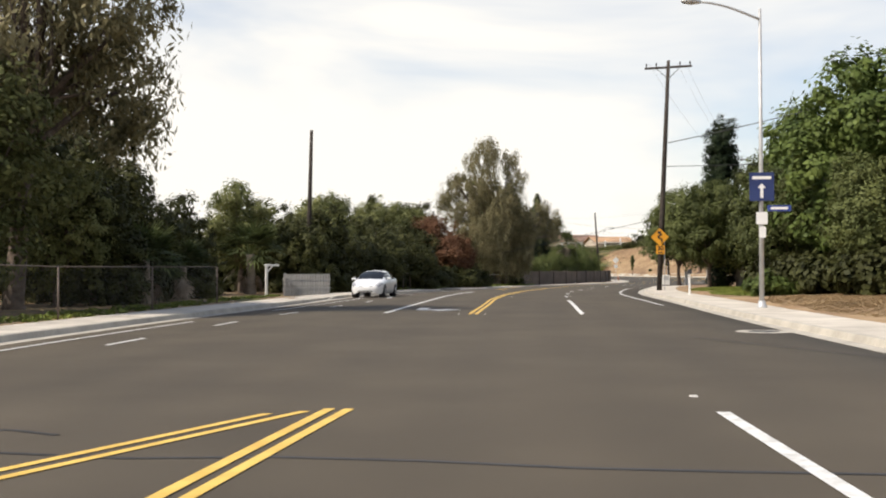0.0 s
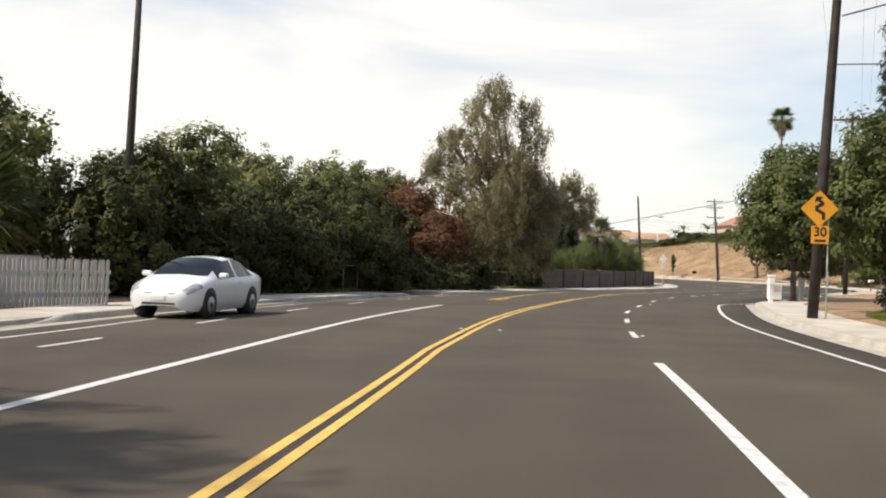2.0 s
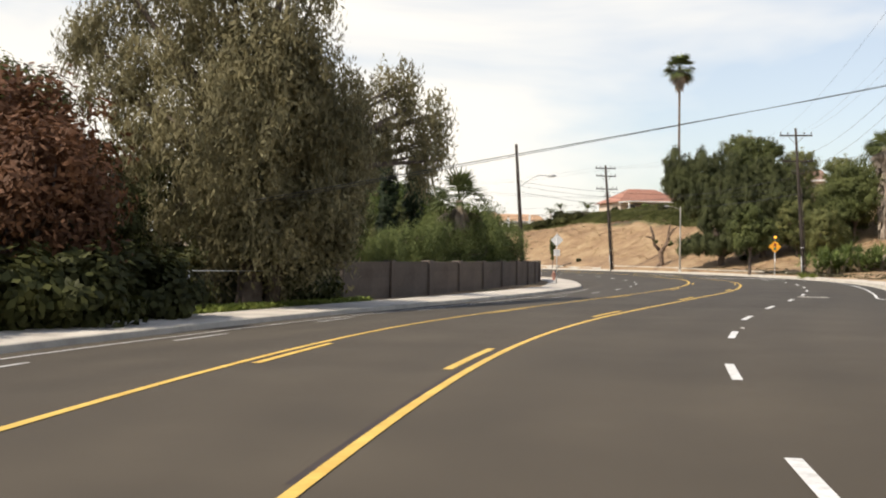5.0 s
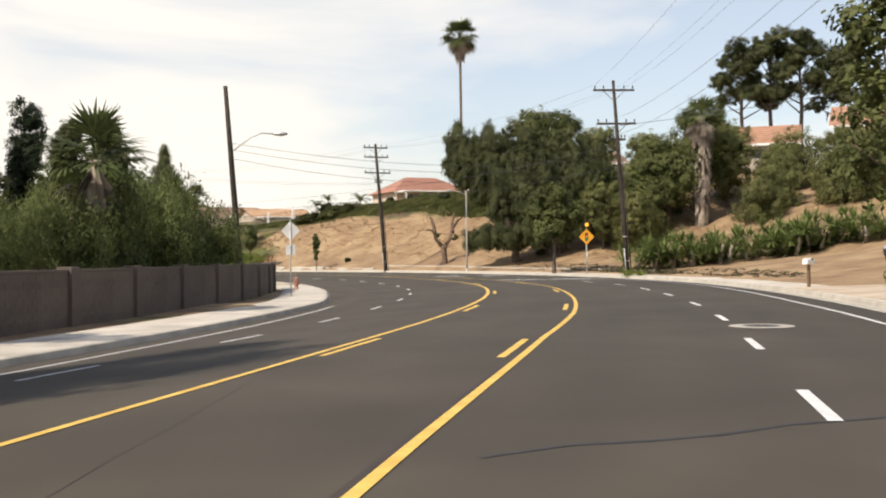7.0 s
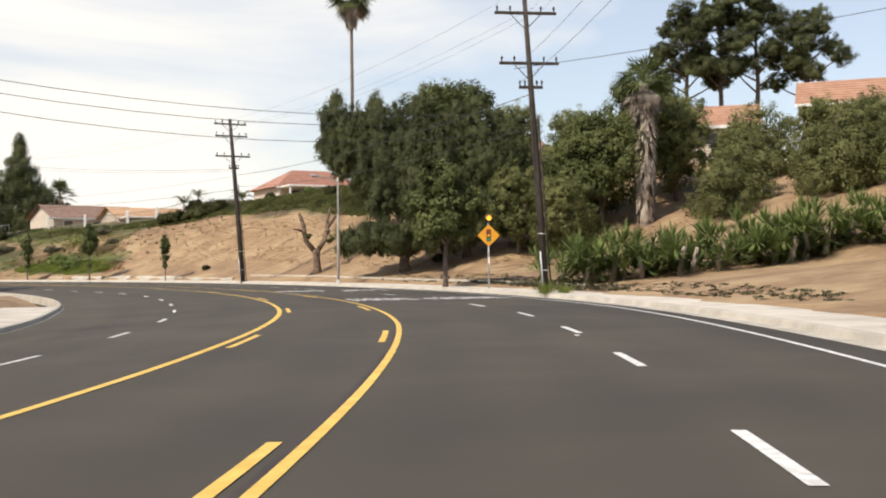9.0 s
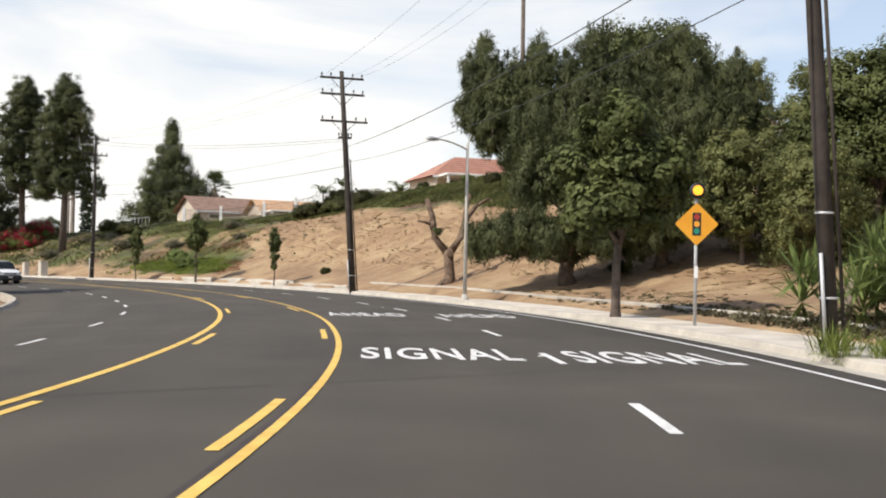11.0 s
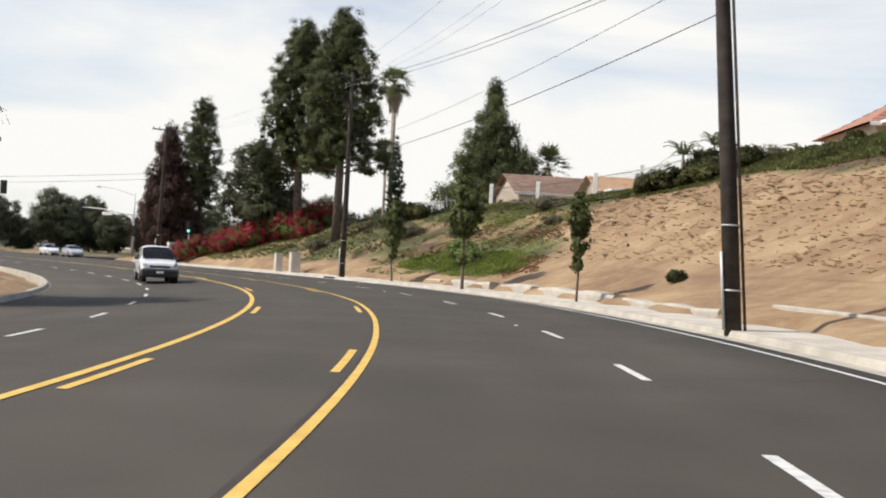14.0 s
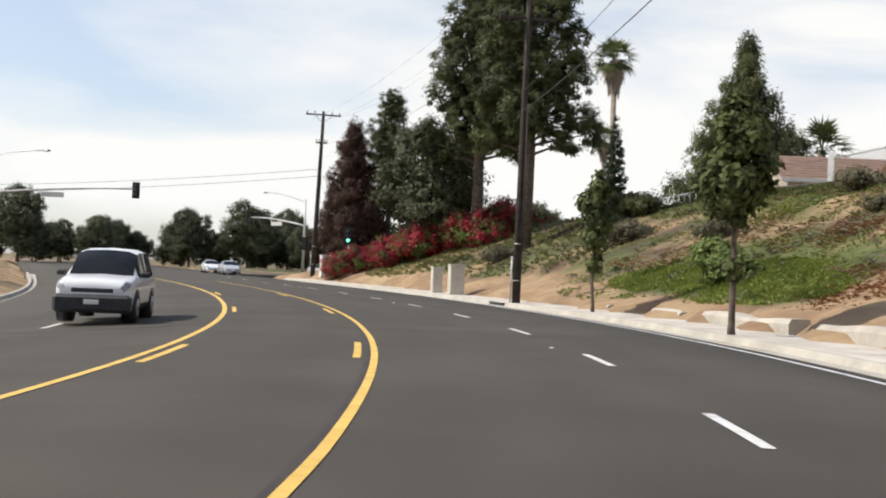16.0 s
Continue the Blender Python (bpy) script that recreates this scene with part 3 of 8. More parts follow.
def build_markings():
    line_of("solid white edge line on asphalt", [(60, 80, edge_right, 0.11), (110.5, 372, edge_right, 0.11)], M_WHITE)
    line_of("solid white edge line on asphalt", [(40, 98, edge_left, 0.11), (106, 214, edge_left, 0.11), (214, 370, edge_left, 0.11)], M_WHITE)
    ends = np.interp(np.arange(36), [0, 1, 2, 3, 6, 7, 10, 11, 12, 15, 18, 20, 22, 24, 35], [125.3, 131.6, 138.0, 144.2, 166.4, 173.1, 193.7, 200.3, 207.6, 227.1, 247.6, 260.8, 275.4, 290.4, 371.0])
    dashes = [(65.0, 78.7, 3.5, 0.14), (102.3, 117.3, lambda s: 3.5 - 0.018 * (s - 102), 0.15)]
    dashes += [(e - 2.1, e, float(np.interp(e, [125, 132, 138, 150, 166, 175, 182, 194, 208, 214, 220, 226, 234, 280], [3.28, 3.34, 3.2, 3.2, 3.38, 3.18, 3.18, 3.33, 3.5, 3.6, 3.7, 3.6, 3.57, 3.8])), 0.13) for e in ends]
    line_of("dashed white lane line on asphalt", dashes, M_WHITE)
    starts = np.interp(np.arange(-5, 44), [-5, 0, 1, 6, 12, 14, 16, 18, 22, 25, 28, 29, 32, 43], [52.3, 88.3, 95.5, 129.4, 169.2, 182.3, 195.3, 208.9, 236.9, 258.2, 276.7, 283.7, 303, 374])
    line_of("dashed white lane line on asphalt", [(s, s + 2.1, lane_left, 0.12) for s in starts], M_WHITE)
    line_of("solid white turn lane line", [(102.6, 136.0, lambda s: -2.9 - 0.25 * math.sin(min(1, max(0, (s - 104) / 30)) * math.pi), 0.17)], M_WHITE)
    line_of("double yellow centre line", [(30, 78.8, lambda s: -0.22 - max(0, 78.8 - s) * 0.10, 0.105), (30, 78.8, lambda s: -0.42 - max(0, 78.8 - s) * 0.10, 0.11),
                                          (40, 78.6, lambda s: -0.55 - max(0, 78.8 - s) * 0.42, 0.11), (40, 78.4, lambda s: -0.80 - max(0, 78.8 - s) * 0.42, 0.11)], M_YELLOW)
    line_of("double yellow centre line", [(101.8, 137.5, lambda s: centre(s) + 0.1, 0.105), (101.8, 149, lambda s: centre(s) - 0.1, 0.105)], M_YELLOW)
    line_of("solid yellow line of the turning lane", [(137, 352, lambda s: centre(s) + 0.02 + 0.12 * max(0, 1 - (s - 137) / 10), 0.11)] + [(s, s + 3.3, lambda s: centre(s) - 0.25, 0.12) for s in YR_DASH], M_YELLOW)
    yl = lambda s: np.interp(s, [143, 165, 185, 205, 222, 260, 300, 330, 370], [-2.7, -3.4, -3.3, -2.95, -2.85, -2.8, -3.2, -3.4, -3.6])
    line_of("solid yellow line of the turning lane", [(143, 385, yl, 0.13)] + [(s, s + 3.3, lambda q: yl(q) + 0.27, 0.12) for s in YL_DASH], M_YELLOW)
    line_of("dark scar of an older line beside the yellow one", [(102, 149, centre, 0.12)] + [(s, s + 18.0, lambda q: centre(q) - 0.075, 0.07) for s in np.arange(150, 345, 18)], M_OLDLINE, "line_scar", 0.003)
    # raised markers
    for s in np.arange(80, 350, 21.9):
        for u in ((3.45,) if s < 100 or s > 130 else (0.42, -0.42, 3.45)):
            p = beside(s, u)
            bm = bmesh.new()
            add_box(bm, -0.045, 0.045, -0.045, 0.045, 0, 0.016)
            for v in bm.verts:
                if v.co.z > 0.01:
                    v.co.x *= 0.7
                    v.co.y *= 0.6
            o = new("road_marker", bm_mesh("road_marker", bm, M_MARKER))
            o.location = (p[0], p[1], 0.004)
            tagged(o, "small white raised pavement marker", "road marker", "raised markers along the lane lines")


def heading(s):
    d = np.array([np.interp(s, RS, RD[:, 0]), np.interp(s, RS, RD[:, 1])])
    return math.degrees(math.atan2(-d[0], d[1]))


def road_word(word, s, u0, u1, length, skew=0.0):
    cu = bpy.data.curves.new("road_word", "FONT")
    cu.body, cu.align_x, cu.size, cu.space_character, cu.offset = word, "LEFT", 1.0, 1.12, 0.018
    cu.materials.append(M_WHITE)
    o = new("road_word", cu)
    bpy.context.view_layer.update()
    w = max(o.dimensions.x, 0.1)
    h = 0.69
    p = beside(s, u0)
    m = pose(p[0], p[1], 0.007, 0, 0, heading(s)) @ Matrix.Diagonal(((u1 - u0) / w, length / h, 1, 1))
    o.matrix_basis = m
    tagged(o, "white painted road lettering " + word, "road marking", "words painted on the road")


def build_road_details():
    road_word("SIGNAL", 232.4, 0.4, 3.05, 2.3)
    road_word("SIGNAL", 232.2, 3.9, 6.6, 2.3)
    road_word("AHEAD", 247.9, 0.45, 2.9, 2.3)
    road_word("AHEAD", 247.7, 4.0, 6.4, 2.3)
    # turn arrow, for traffic from ahead
    arrow = [(-0.6, 105.5), (-1.38, 106.3), (-1.3, 105.75), (-1.8, 105.75), (-1.95, 106.2), (-1.95, 107.4), (-2.3, 107.4), (-2.3, 105.7), (-2.1, 105.2), (-1.4, 105.1), (-1.5, 104.4)]
    verts = [(*beside(q, u), 0.007) for u, q in arrow]
    o = new("turn_arrow", mesh_of("turn_arrow", verts, [tuple(range(len(verts)))], M_WHITE))
    tagged(o, "white painted turn arrow on the asphalt", "road marking", kind="structure")
    # manhole rings
    for s, u in ((92.7, 7.15), (189.9, 3.82)):
        p = beside(s, u)
        e = thing("manhole", (p[0], p[1], 0.005), "iron manhole cover in a pale concrete ring", "manhole", "manholes in the road")
        n = 40
        ring = [(r * math.cos(2 * math.pi * k / n), r * math.sin(2 * math.pi * k / n), z) for r, z in ((0.62, 0.0), (0.6, 0.006), (0.36, 0.006)) for k in range(n)]
        f = [(a * n + k, a * n + (k + 1) % n, (a + 1) * n + (k + 1) % n, (a + 1) * n + k) for a in (0, 1) for k in range(n)]
        part("collar", mesh_of("collar", ring, f, M_KERB), e)
        part("cover", mesh_of("cover", [(0.355 * math.cos(2 * math.pi * k / n), 0.355 * math.sin(2 * math.pi * k / n), 0.004) for k in range(n)], [tuple(range(n))], M_SEAL), e)
    # sealed cracks
    for s0, s1, u0, u1 in ((76.3, 75.2, -6, 8.5), (90.5, 84, 5.2, 8.0), (79, 77, -9, -2.5), (176, 181, 0.5, 8.0), (184, 170, -3.5, -1.2), (256, 256.5, 3.6, 8.0), (300, 303, -9.5, -3.4)):
        n = 14
        vs = []
        rnd = random.Random(s0)
        for k in range(n):
            t = k / (n - 1)
            p = beside(s0 + (s1 - s0) * t + rnd.uniform(-0.12, 0.12), u0 + (u1 - u0) * t)
            d = beside(s0 + (s1 - s0) * t + 0.035, u0 + (u1 - u0) * t + 0.01)
            z = float(road_z(s0, u0 + (u1 - u0) * t)) + 0.0045
            vs += [(p[0], p[1], z), (p[0] + (d[0] - p[0]) * 0 + 0.03, p[1] + 0.07, z)]
        me = mesh_of("crack_seal", vs, [(2 * k, 2 * k + 2, 2 * k + 3, 2 * k + 1) for k in range(n - 1)], M_SEAL)
        tagged(new("crack_seal", me), "dark tar seal over a crack in the asphalt", "road marking", kind="structure")


build_ground()
build_road()
build_markings()
build_road_details()
kerb_piece("kerb_right", 86, 146, kerb_right, 1)


def kerb_return(points):
    """The kerb that turns into the side street, and the pavement corner behind it."""
    pts = [Vector((*beside(s, u), 0)) for s, u in points]
    out = []
    for i, p in enumerate(pts):
        d = (pts[min(i + 1, len(pts) - 1)] - pts[max(i - 1, 0)]).normalized()
        n = Vector((d.y, -d.x, 0))
        out.append((p, n))
    sec = [(-0.42, -0.06), (-0.42, 0.006), (-0.02, 0.004), (0.02, 0.13), (0.05, 0.15), (0.17, 0.15), (0.17, -0.3)][::-1]
    k = len(sec)
    v = [tuple(p + n * a + Vector((0, 0, z))) for p, n in out for a, z in sec]
    f = [(i * k + j, i * k + (j + 1) % k, (i + 1) * k + (j + 1) % k, (i + 1) * k + j) for i in range(len(pts) - 1) for j in range(k)]
    tagged(new("kerb_return", mesh_of("kerb_return", v, f, M_KERB)), "weathered concrete kerb turning into the side street", "kerb", kind="structure")
    base = tagged(new("pavement_corner", mesh_of("pavement_corner", [tuple(p + n * a + Vector((0, 0, z))) for p, n in out for a, z in ((0.17, 0.13), (2.0, 0.14), (2.0, -0.3))],
                                                 [(3 * i + j, 3 * i + 3 + j, 3 * i + 4 + j, 3 * i + 1 + j) for i in range(len(pts) - 1) for j in (0, 1)], M_KERB)), "pale concrete pavement corner", "pavement", kind="structure")
    for (p, n), (q, m) in zip(out[:-1], out[1:]):
        c = [p.lerp(q, 0.012) + n * 0.18, q.lerp(p, 0.012) + m * 0.18, q.lerp(p, 0.012) + m * 1.95, p.lerp(q, 0.012) + n * 1.95]
        v = [(w.x, w.y, 0.155 + 0.012 * (i > 1)) for i, w in enumerate(c)] + [(w.x, w.y, 0.1) for w in c]
        part("slab", mesh_of("slab", v, [(3, 2, 1, 0), (0, 1, 5, 4), (1, 2, 6, 5), (2, 3, 7, 6), (3, 0, 4, 7)], M_CONC), base)


kerb_return([(146, float(kerb_right(146))), (147.5, 7.7), (149, 7.65), (150.5, 7.65), (152, 7.8), (153.5, 8.1), (154.8, 8.7), (155.8, 9.6), (156.5, 10.8), (157, 12.4), (157.3, 14.2), (157.6, 16.2), (157.9, 18.5), (158.2, 21), (158.5, 24), (159, 29), (159.4, 34)])
kerb_piece("kerb_right_far", 181, 372, kerb_right, 1)
kerb_piece("kerb_left", 30, 150, kerb_left, -1, drops=((117.5, 121), (132, 137)))
kerb_piece("kerb_left_far", 150, 368, kerb_left, -1, drops=((153, 158),))


# ---- plants ----
def gz(x, y):
    z, _ = land_z(np.array([float(x)]), np.array([float(y)]))
    s, u = along([float(x)], [float(y)])
    if z[0] < -0.8:
        return float(road_z(s[0], u[0])) + 0.15
    return float(z[0])


def leaf_quads(rng, centre, normal, length, width, droop=0.0, rise=0.0):
    """Pointed leaves as four-cornered blades round given centres."""
    k = len(centre)
    a = rng.normal(size=(k, 3))
    a[:, 2] += (rise - droop) * 2.0
    a -= normal * (a * normal).sum(1)[:, None] * (1 - min(droop + rise, 0.9))
    a /= np.linalg.norm(a, axis=1)[:, None] + 1e-9
    b = np.cross(normal, a)
    b /= np.linalg.norm(b, axis=1)[:, None] + 1e-9
    le = (length * rng.uniform(0.6, 1.35, k))[:, None]
    wi = (width * rng.uniform(0.6, 1.35, k))[:, None]
    return np.stack([centre - a * le * 0.5, centre + b * wi * 0.5 + a * le * 0.05, centre + a * le * 0.5, centre - b * wi * 0.5 + a * le * 0.05], 1)


def crown(seed, blobs, clumps, per, clump_r, length, width, droop=0.0, fill=0.5, up=0.5, rise=0.0):
    """Leaves in clumps that stand on uneven ellipsoids. blobs: (x, y, z, rx, ry, rz)."""
    rng = np.random.default_rng(seed)
    vol = np.array([b[3] * b[4] * b[5] for b in blobs]) ** 0.67
    pick = rng.choice(len(blobs), clumps, p=vol / vol.sum())
    bl = np.array(blobs)[pick]
    d = rng.normal(size=(clumps, 3))
    d /= np.linalg.norm(d, axis=1)[:, None]
    r = fill + (1.04 - fill) * rng.uniform(0, 1, clumps) ** 0.6
    c = bl[:, :3] + d * bl[:, 3:] * r[:, None]
    cr = clump_r * rng.uniform(0.6, 1.4, clumps)
    e = rng.normal(size=(clumps, per, 3))
    e /= np.linalg.norm(e, axis=2)[:, :, None]
    rad = rng.uniform(0.35, 1.0, (clumps, per)) * cr[:, None]
    p = c[:, None, :] + e * rad[:, :, None] * np.array([1, 1, 0.8 + droop + rise])
    p[:, :, 2] -= droop * rad * rng.uniform(0, 1.5, (clumps, per))
    nrm = e * 0.7 + d[:, None, :] * 0.75 + rng.normal(size=e.shape) * 0.3
    nrm[:, :, 2] += up
    nrm = nrm.reshape(-1, 3)
    nrm /= np.linalg.norm(nrm, axis=1)[:, None]
    return leaf_quads(rng, p.reshape(-1, 3), nrm, length, width, droop, rise)


def limbs(seed, blobs, trunk_h, r0, spread=1.0, lean=(0, 0), twigs=10):
    """A tapered, slightly crooked trunk and limbs that reach into the blobs."""
    rng = random.Random(seed)
    top = Vector((lean[0], lean[1], trunk_h))
    runs = [([(0, 0, -0.15), (lean[0] * 0.05, lean[1] * 0.05, 0.25), (top.x * 0.45 + rng.uniform(-0.1, 0.1), top.y * 0.45, trunk_h * 0.5), tuple(top)],
             [r0 * 1.45, r0 * 1.05, r0 * 0.85, r0 * 0.65])]
    targets = [Vector(b[:3]) for b in blobs]
    for b in blobs:
        for _ in range(max(1, twigs // len(blobs))):
            targets.append(Vector((b[0] + rng.uniform(-0.75, 0.75) * b[3], b[1] + rng.uniform(-0.75, 0.75) * b[4], b[2] + rng.uniform(-0.3, 0.75) * b[5])))
    for t in targets:
        f = rng.uniform(0.55, 1.0)
        start = Vector((top.x * f, top.y * f, trunk_h * f))
        mid = start.lerp(t, 0.5) + Vector((rng.uniform(-0.3, 0.3), rng.uniform(-0.3, 0.3), rng.uniform(0, 0.5))) * spread
        runs.append(([tuple(start), tuple(mid), tuple(t)], [r0 * 0.42, r0 * 0.26, r0 * 0.07]))
    return runs


def lobes(seed, n, rx, rz, z0, z1, base):
    """Uneven lobes that make up a crown between two heights."""
    rng = random.Random(seed)
    out = []
    for k in range(n):
        t = (k + 0.5) / n
        a = 2.4 * k + rng.uniform(-0.4, 0.4)
        w = math.sin(math.pi * (0.18 + 0.72 * t)) * rx
        q = base * rng.uniform(0.8, 1.2)
        out.append((math.cos(a) * w * 0.6, math.sin(a) * w * 0.6, z0 + (z1 - z0) * t, q, q, q * rz))
    return out


KINDS = {}


def tree(kind, x, y, scale=1.0, turn=0.0, label="", category="tree", group="", name="tree", z=None):
    """A tree of a kind at a place: the first one is built, later ones are copies."""
    at = pose(x, y, (gz(x, y) if z is None else z) - 0.03, 0, 0, turn)
    if kind in KINDS:
        e = copy_thing(KINDS[kind], at)
        e.scale = (scale, scale, scale)
        e.name = name
    else:
        e = new(name)
        PLANTS[kind](e)
        e.matrix_basis = at
        e.scale = (scale, scale, scale)
        KINDS[kind] = e
    return tagged(e, label, category, group)


def plant(e, trunk_runs, bark, quads, leaves, sides=8, trunk_label="", crown_label=""):
    if trunk_runs:
        part("trunk", tubes("trunk", trunk_runs, bark, sides), e, trunk_label)
    part("crown", quads_mesh("crown", quads, leaves), e, crown_label)


def p_broad(e, seed=1, leaves=None, n=9, rx=3.6, z0=2.0, z1=7.5, base=2.3, clumps=360, per=58, ln=0.34, wd=0.2, fill=0.55, trunk=2.6, r0=0.24, droop=0.1, cr=0.75, bark=None, low=False):
    b = lobes(seed, n, rx, 0.8, z0, z1, base)
    if low:
        b += [(math.cos(k * 1.26) * rx * 0.7, math.sin(k * 1.26) * rx * 0.7, 1.2, 1.9, 1.9, 1.3) for k in range(5)]
    plant(e, limbs(seed, b, trunk, r0), bark or M_BARK, crown(seed, b, clumps, per, cr, ln, wd, droop, fill), leaves or L_DARK)


def p_euc(e):
    b = [(0, 0, 12.5, 2.6, 2.6, 2.2), (2.6, -1.0, 10.4, 2.3, 2.3, 2.2), (-2.4, 1.2, 10.2, 2.6, 2.4, 2.4), (1.0, 2.4, 8.6, 2.4, 2.4, 2.0), (3.4, 1.0, 7.4, 1.8, 1.8, 2.0), (-1.6, -2.4, 8.0, 2.5, 2.2, 2.2), (0.5, -2.6, 14.0, 1.8, 1.8, 1.6)]
    plant(e, limbs(11, b, 7.0, 0.32, 1.2, (0.6, 0.2), 22), M_BARK, crown(11, b, 560, 56, 0.6, 0.32, 0.1, 0.7, 0.35, 0.1), L_EUC)


def p_pepper(e):
    """A tall pepper tree: a dense heart, and thin weeping sprays round it."""
    rng = random.Random(21)
    outline = ((-1.1, 13.7, 1.5), (-2.5, 13.0, 1.0), (1.4, 12.9, 1.2), (2.2, 10.9, 1.3), (-1.4, 11.0, 2.1), (-4.2, 10.4, 1.6), (-5.4, 9.0, 1.1), (-4.4, 7.3, 1.3), (-2.2, 8.4, 1.9), (0.9, 8.6, 2.1),
               (-0.6, 5.9, 2.3), (2.2, 6.8, 1.7), (3.1, 5.3, 1.4), (-3.3, 5.5, 1.1), (-2.8, 3.2, 1.0), (0.5, 3.2, 1.7), (2.6, 3.6, 1.2))
    b = [(x, rng.uniform(-2.2, 2.2) * (1 - abs(x) / 8), z, r, r, r * 1.05) for x, z, r in outline]
    b += [(6.4, 5.2, 7.2, 0.9, 0.9, 1.0), (5.3, 4.0, 8.0, 1.0, 1.0, 1.1), (6.2, 4.6, 5.7, 0.8, 0.8, 1.0), (4.7, 3.4, 6.4, 1.0, 1.0, 1.1), (6.9, 5.6, 6.3, 0.6, 0.6, 0.8), (3.6, 2.2, 7.4, 0.9, 0.9, 1.0)]
    heart = [(2.2, 0.6, 5.6, 1.5, 1.6, 1.9), (2.0, 0.2, 3.0, 1.7, 1.6, 1.7), (-0.4, 0.2, 5.0, 2.2, 2.0, 2.4), (0.6, -0.3, 7.6, 2.0, 1.9, 2.2), (0.4, 0.4, 2.4, 2.0, 1.9, 1.6)]
    leaves = np.concatenate([crown(21, b, 1150, 64, 0.42, 0.23, 0.06, 1.0, 0.25, 0.1), crown(22, heart, 720, 64, 0.6, 0.26, 0.1, 0.6, 0.3, 0.1)])
    runs = limbs(21, b, 4.6, 0.42, 1.3, (0.3, 0.2), 20)
    runs += [([(0.7, 0.3, -0.1), (0.9, 0.2, 1.6), (2.0, 0.9, 4.2), (4.4, 3.0, 6.6), (5.9, 4.6, 7.6)], [0.28, 0.22, 0.16, 0.09, 0.04])]
    plant(e, runs, M_BARK, leaves, L_EUC)


def plumes(seed, columns):
    """Upright plumes: (x, y, bottom, top, radius), each a leaning stack of tufts that tapers to a blunt tip."""
    rng = random.Random(seed)
    out = []
    for x, y, z0, z1, r in columns:
        n = max(3, int((z1 - z0) / 0.75))
        lx, ly = rng.uniform(-0.35, 0.35), rng.uniform(-0.35, 0.35)
        for k in range(n):
            t = (k + 0.5) / n
            q = r * (0.55 + 0.55 * math.sin(math.pi * min(1, 0.22 + 0.8 * t))) * rng.uniform(0.85, 1.15)
            a, o = rng.uniform(0, 6.28), r * 0.35 * rng.uniform(0.3, 1.0)
            out.append((x + lx * t + math.cos(a) * o, y + ly * t + math.sin(a) * o, z0 + (z1 - z0 - 0.6) * t + 0.3, q, q, q * 0.95))
    return out


def boughs(seed, hubs, per_hub, r):
    """Rounded tufts that crowd the top and rim of each low bough (x, y, z, rx, ry, rz)."""
    rng = random.Random(seed)
    out = []
    for x, y, z, rx, ry, rz in hubs:
        for k in range(per_hub):
            a, t = 2.4 * k + rng.uniform(-0.5, 0.5), math.sqrt((k + 0.5) / per_hub)
            q = r * rng.uniform(0.75, 1.2)
            out.append((x + math.cos(a) * t * rx, y + math.sin(a) * t * ry, z + rz * (1 - 0.9 * t * t) * rng.uniform(0.75, 1.1) - 0.25 * rz * t, q, q, q * rng.uniform(0.8, 1.1)))
    return out


def pine_of(e, seed, high, low, trunk, clumps):
    """A pine of dense upright plumes with hollows between them, over low spreading boughs."""
    b = plumes(seed, high) + boughs(seed + 1, low, 7, 0.8)
    head = trunk[0][0][-1]
    runs = trunk + [([(head[0], head[1], min(head[2], z0) - 0.6), ((x + head[0]) * 0.5, (y + head[1]) * 0.5, z0 - 0.2), (x, y, z0 + 0.8), (x, y, z1 - 0.8)], [0.15, 0.1, 0.07, 0.03]) for x, y, z0, z1, _ in high]
    runs += [([(0.0, 0.0, 1.0), (x * 0.5, y * 0.5, z * 0.6 + 0.5), (x, y, z)], [0.14, 0.1, 0.03]) for x, y, z, *_ in low]
    plant(e, runs, M_BARK, crown(seed, b, clumps, 72, 0.3, 0.34, 0.048, 0.0, 0.5, 0.35, 0.7), L_PINE)


def p_pine(e):
    high = [(1.6, 0.4, 5.0, 12.5, 0.9), (3.6, 0.3, 5.0, 11.9, 0.95), (-0.3, 0.2, 4.0, 10.6, 1.0), (0.6, -1.6, 3.6, 9.6, 1.0), (2.6, -1.2, 4.0, 10.4, 1.0), (4.5, -1.0, 4.2, 9.6, 1.0),
            (-1.4, -0.9, 3.6, 8.0, 1.0), (-1.7, 0.7, 4.4, 8.8, 0.9), (1.4, -2.2, 3.0, 6.4, 1.0), (3.2, -2.1, 3.0, 7.2, 1.0), (2.4, 1.9, 4.5, 11.2, 1.0), (0.4, 1.9, 4.5, 10.6, 1.0)]
    low = [(-3.3, -0.6, 1.7, 1.4, 1.6, 1.1), (-1.9, -1.4, 2.0, 1.4, 1.5, 1.2), (0.3, -2.0, 2.0, 1.5, 1.5, 0.9), (2.7, -1.5, 2.1, 1.6, 1.5, 1.0), (-2.0, 1.4, 2.1, 1.5, 1.5, 0.9)]
    pine_of(e, 31, high, low, [([(0.0, 0, -0.2), (-0.15, 0.0, 0.5), (0.1, 0.1, 2.6), (0.9, 0.1, 4.6)], [0.52, 0.36, 0.3, 0.2])], 2700)


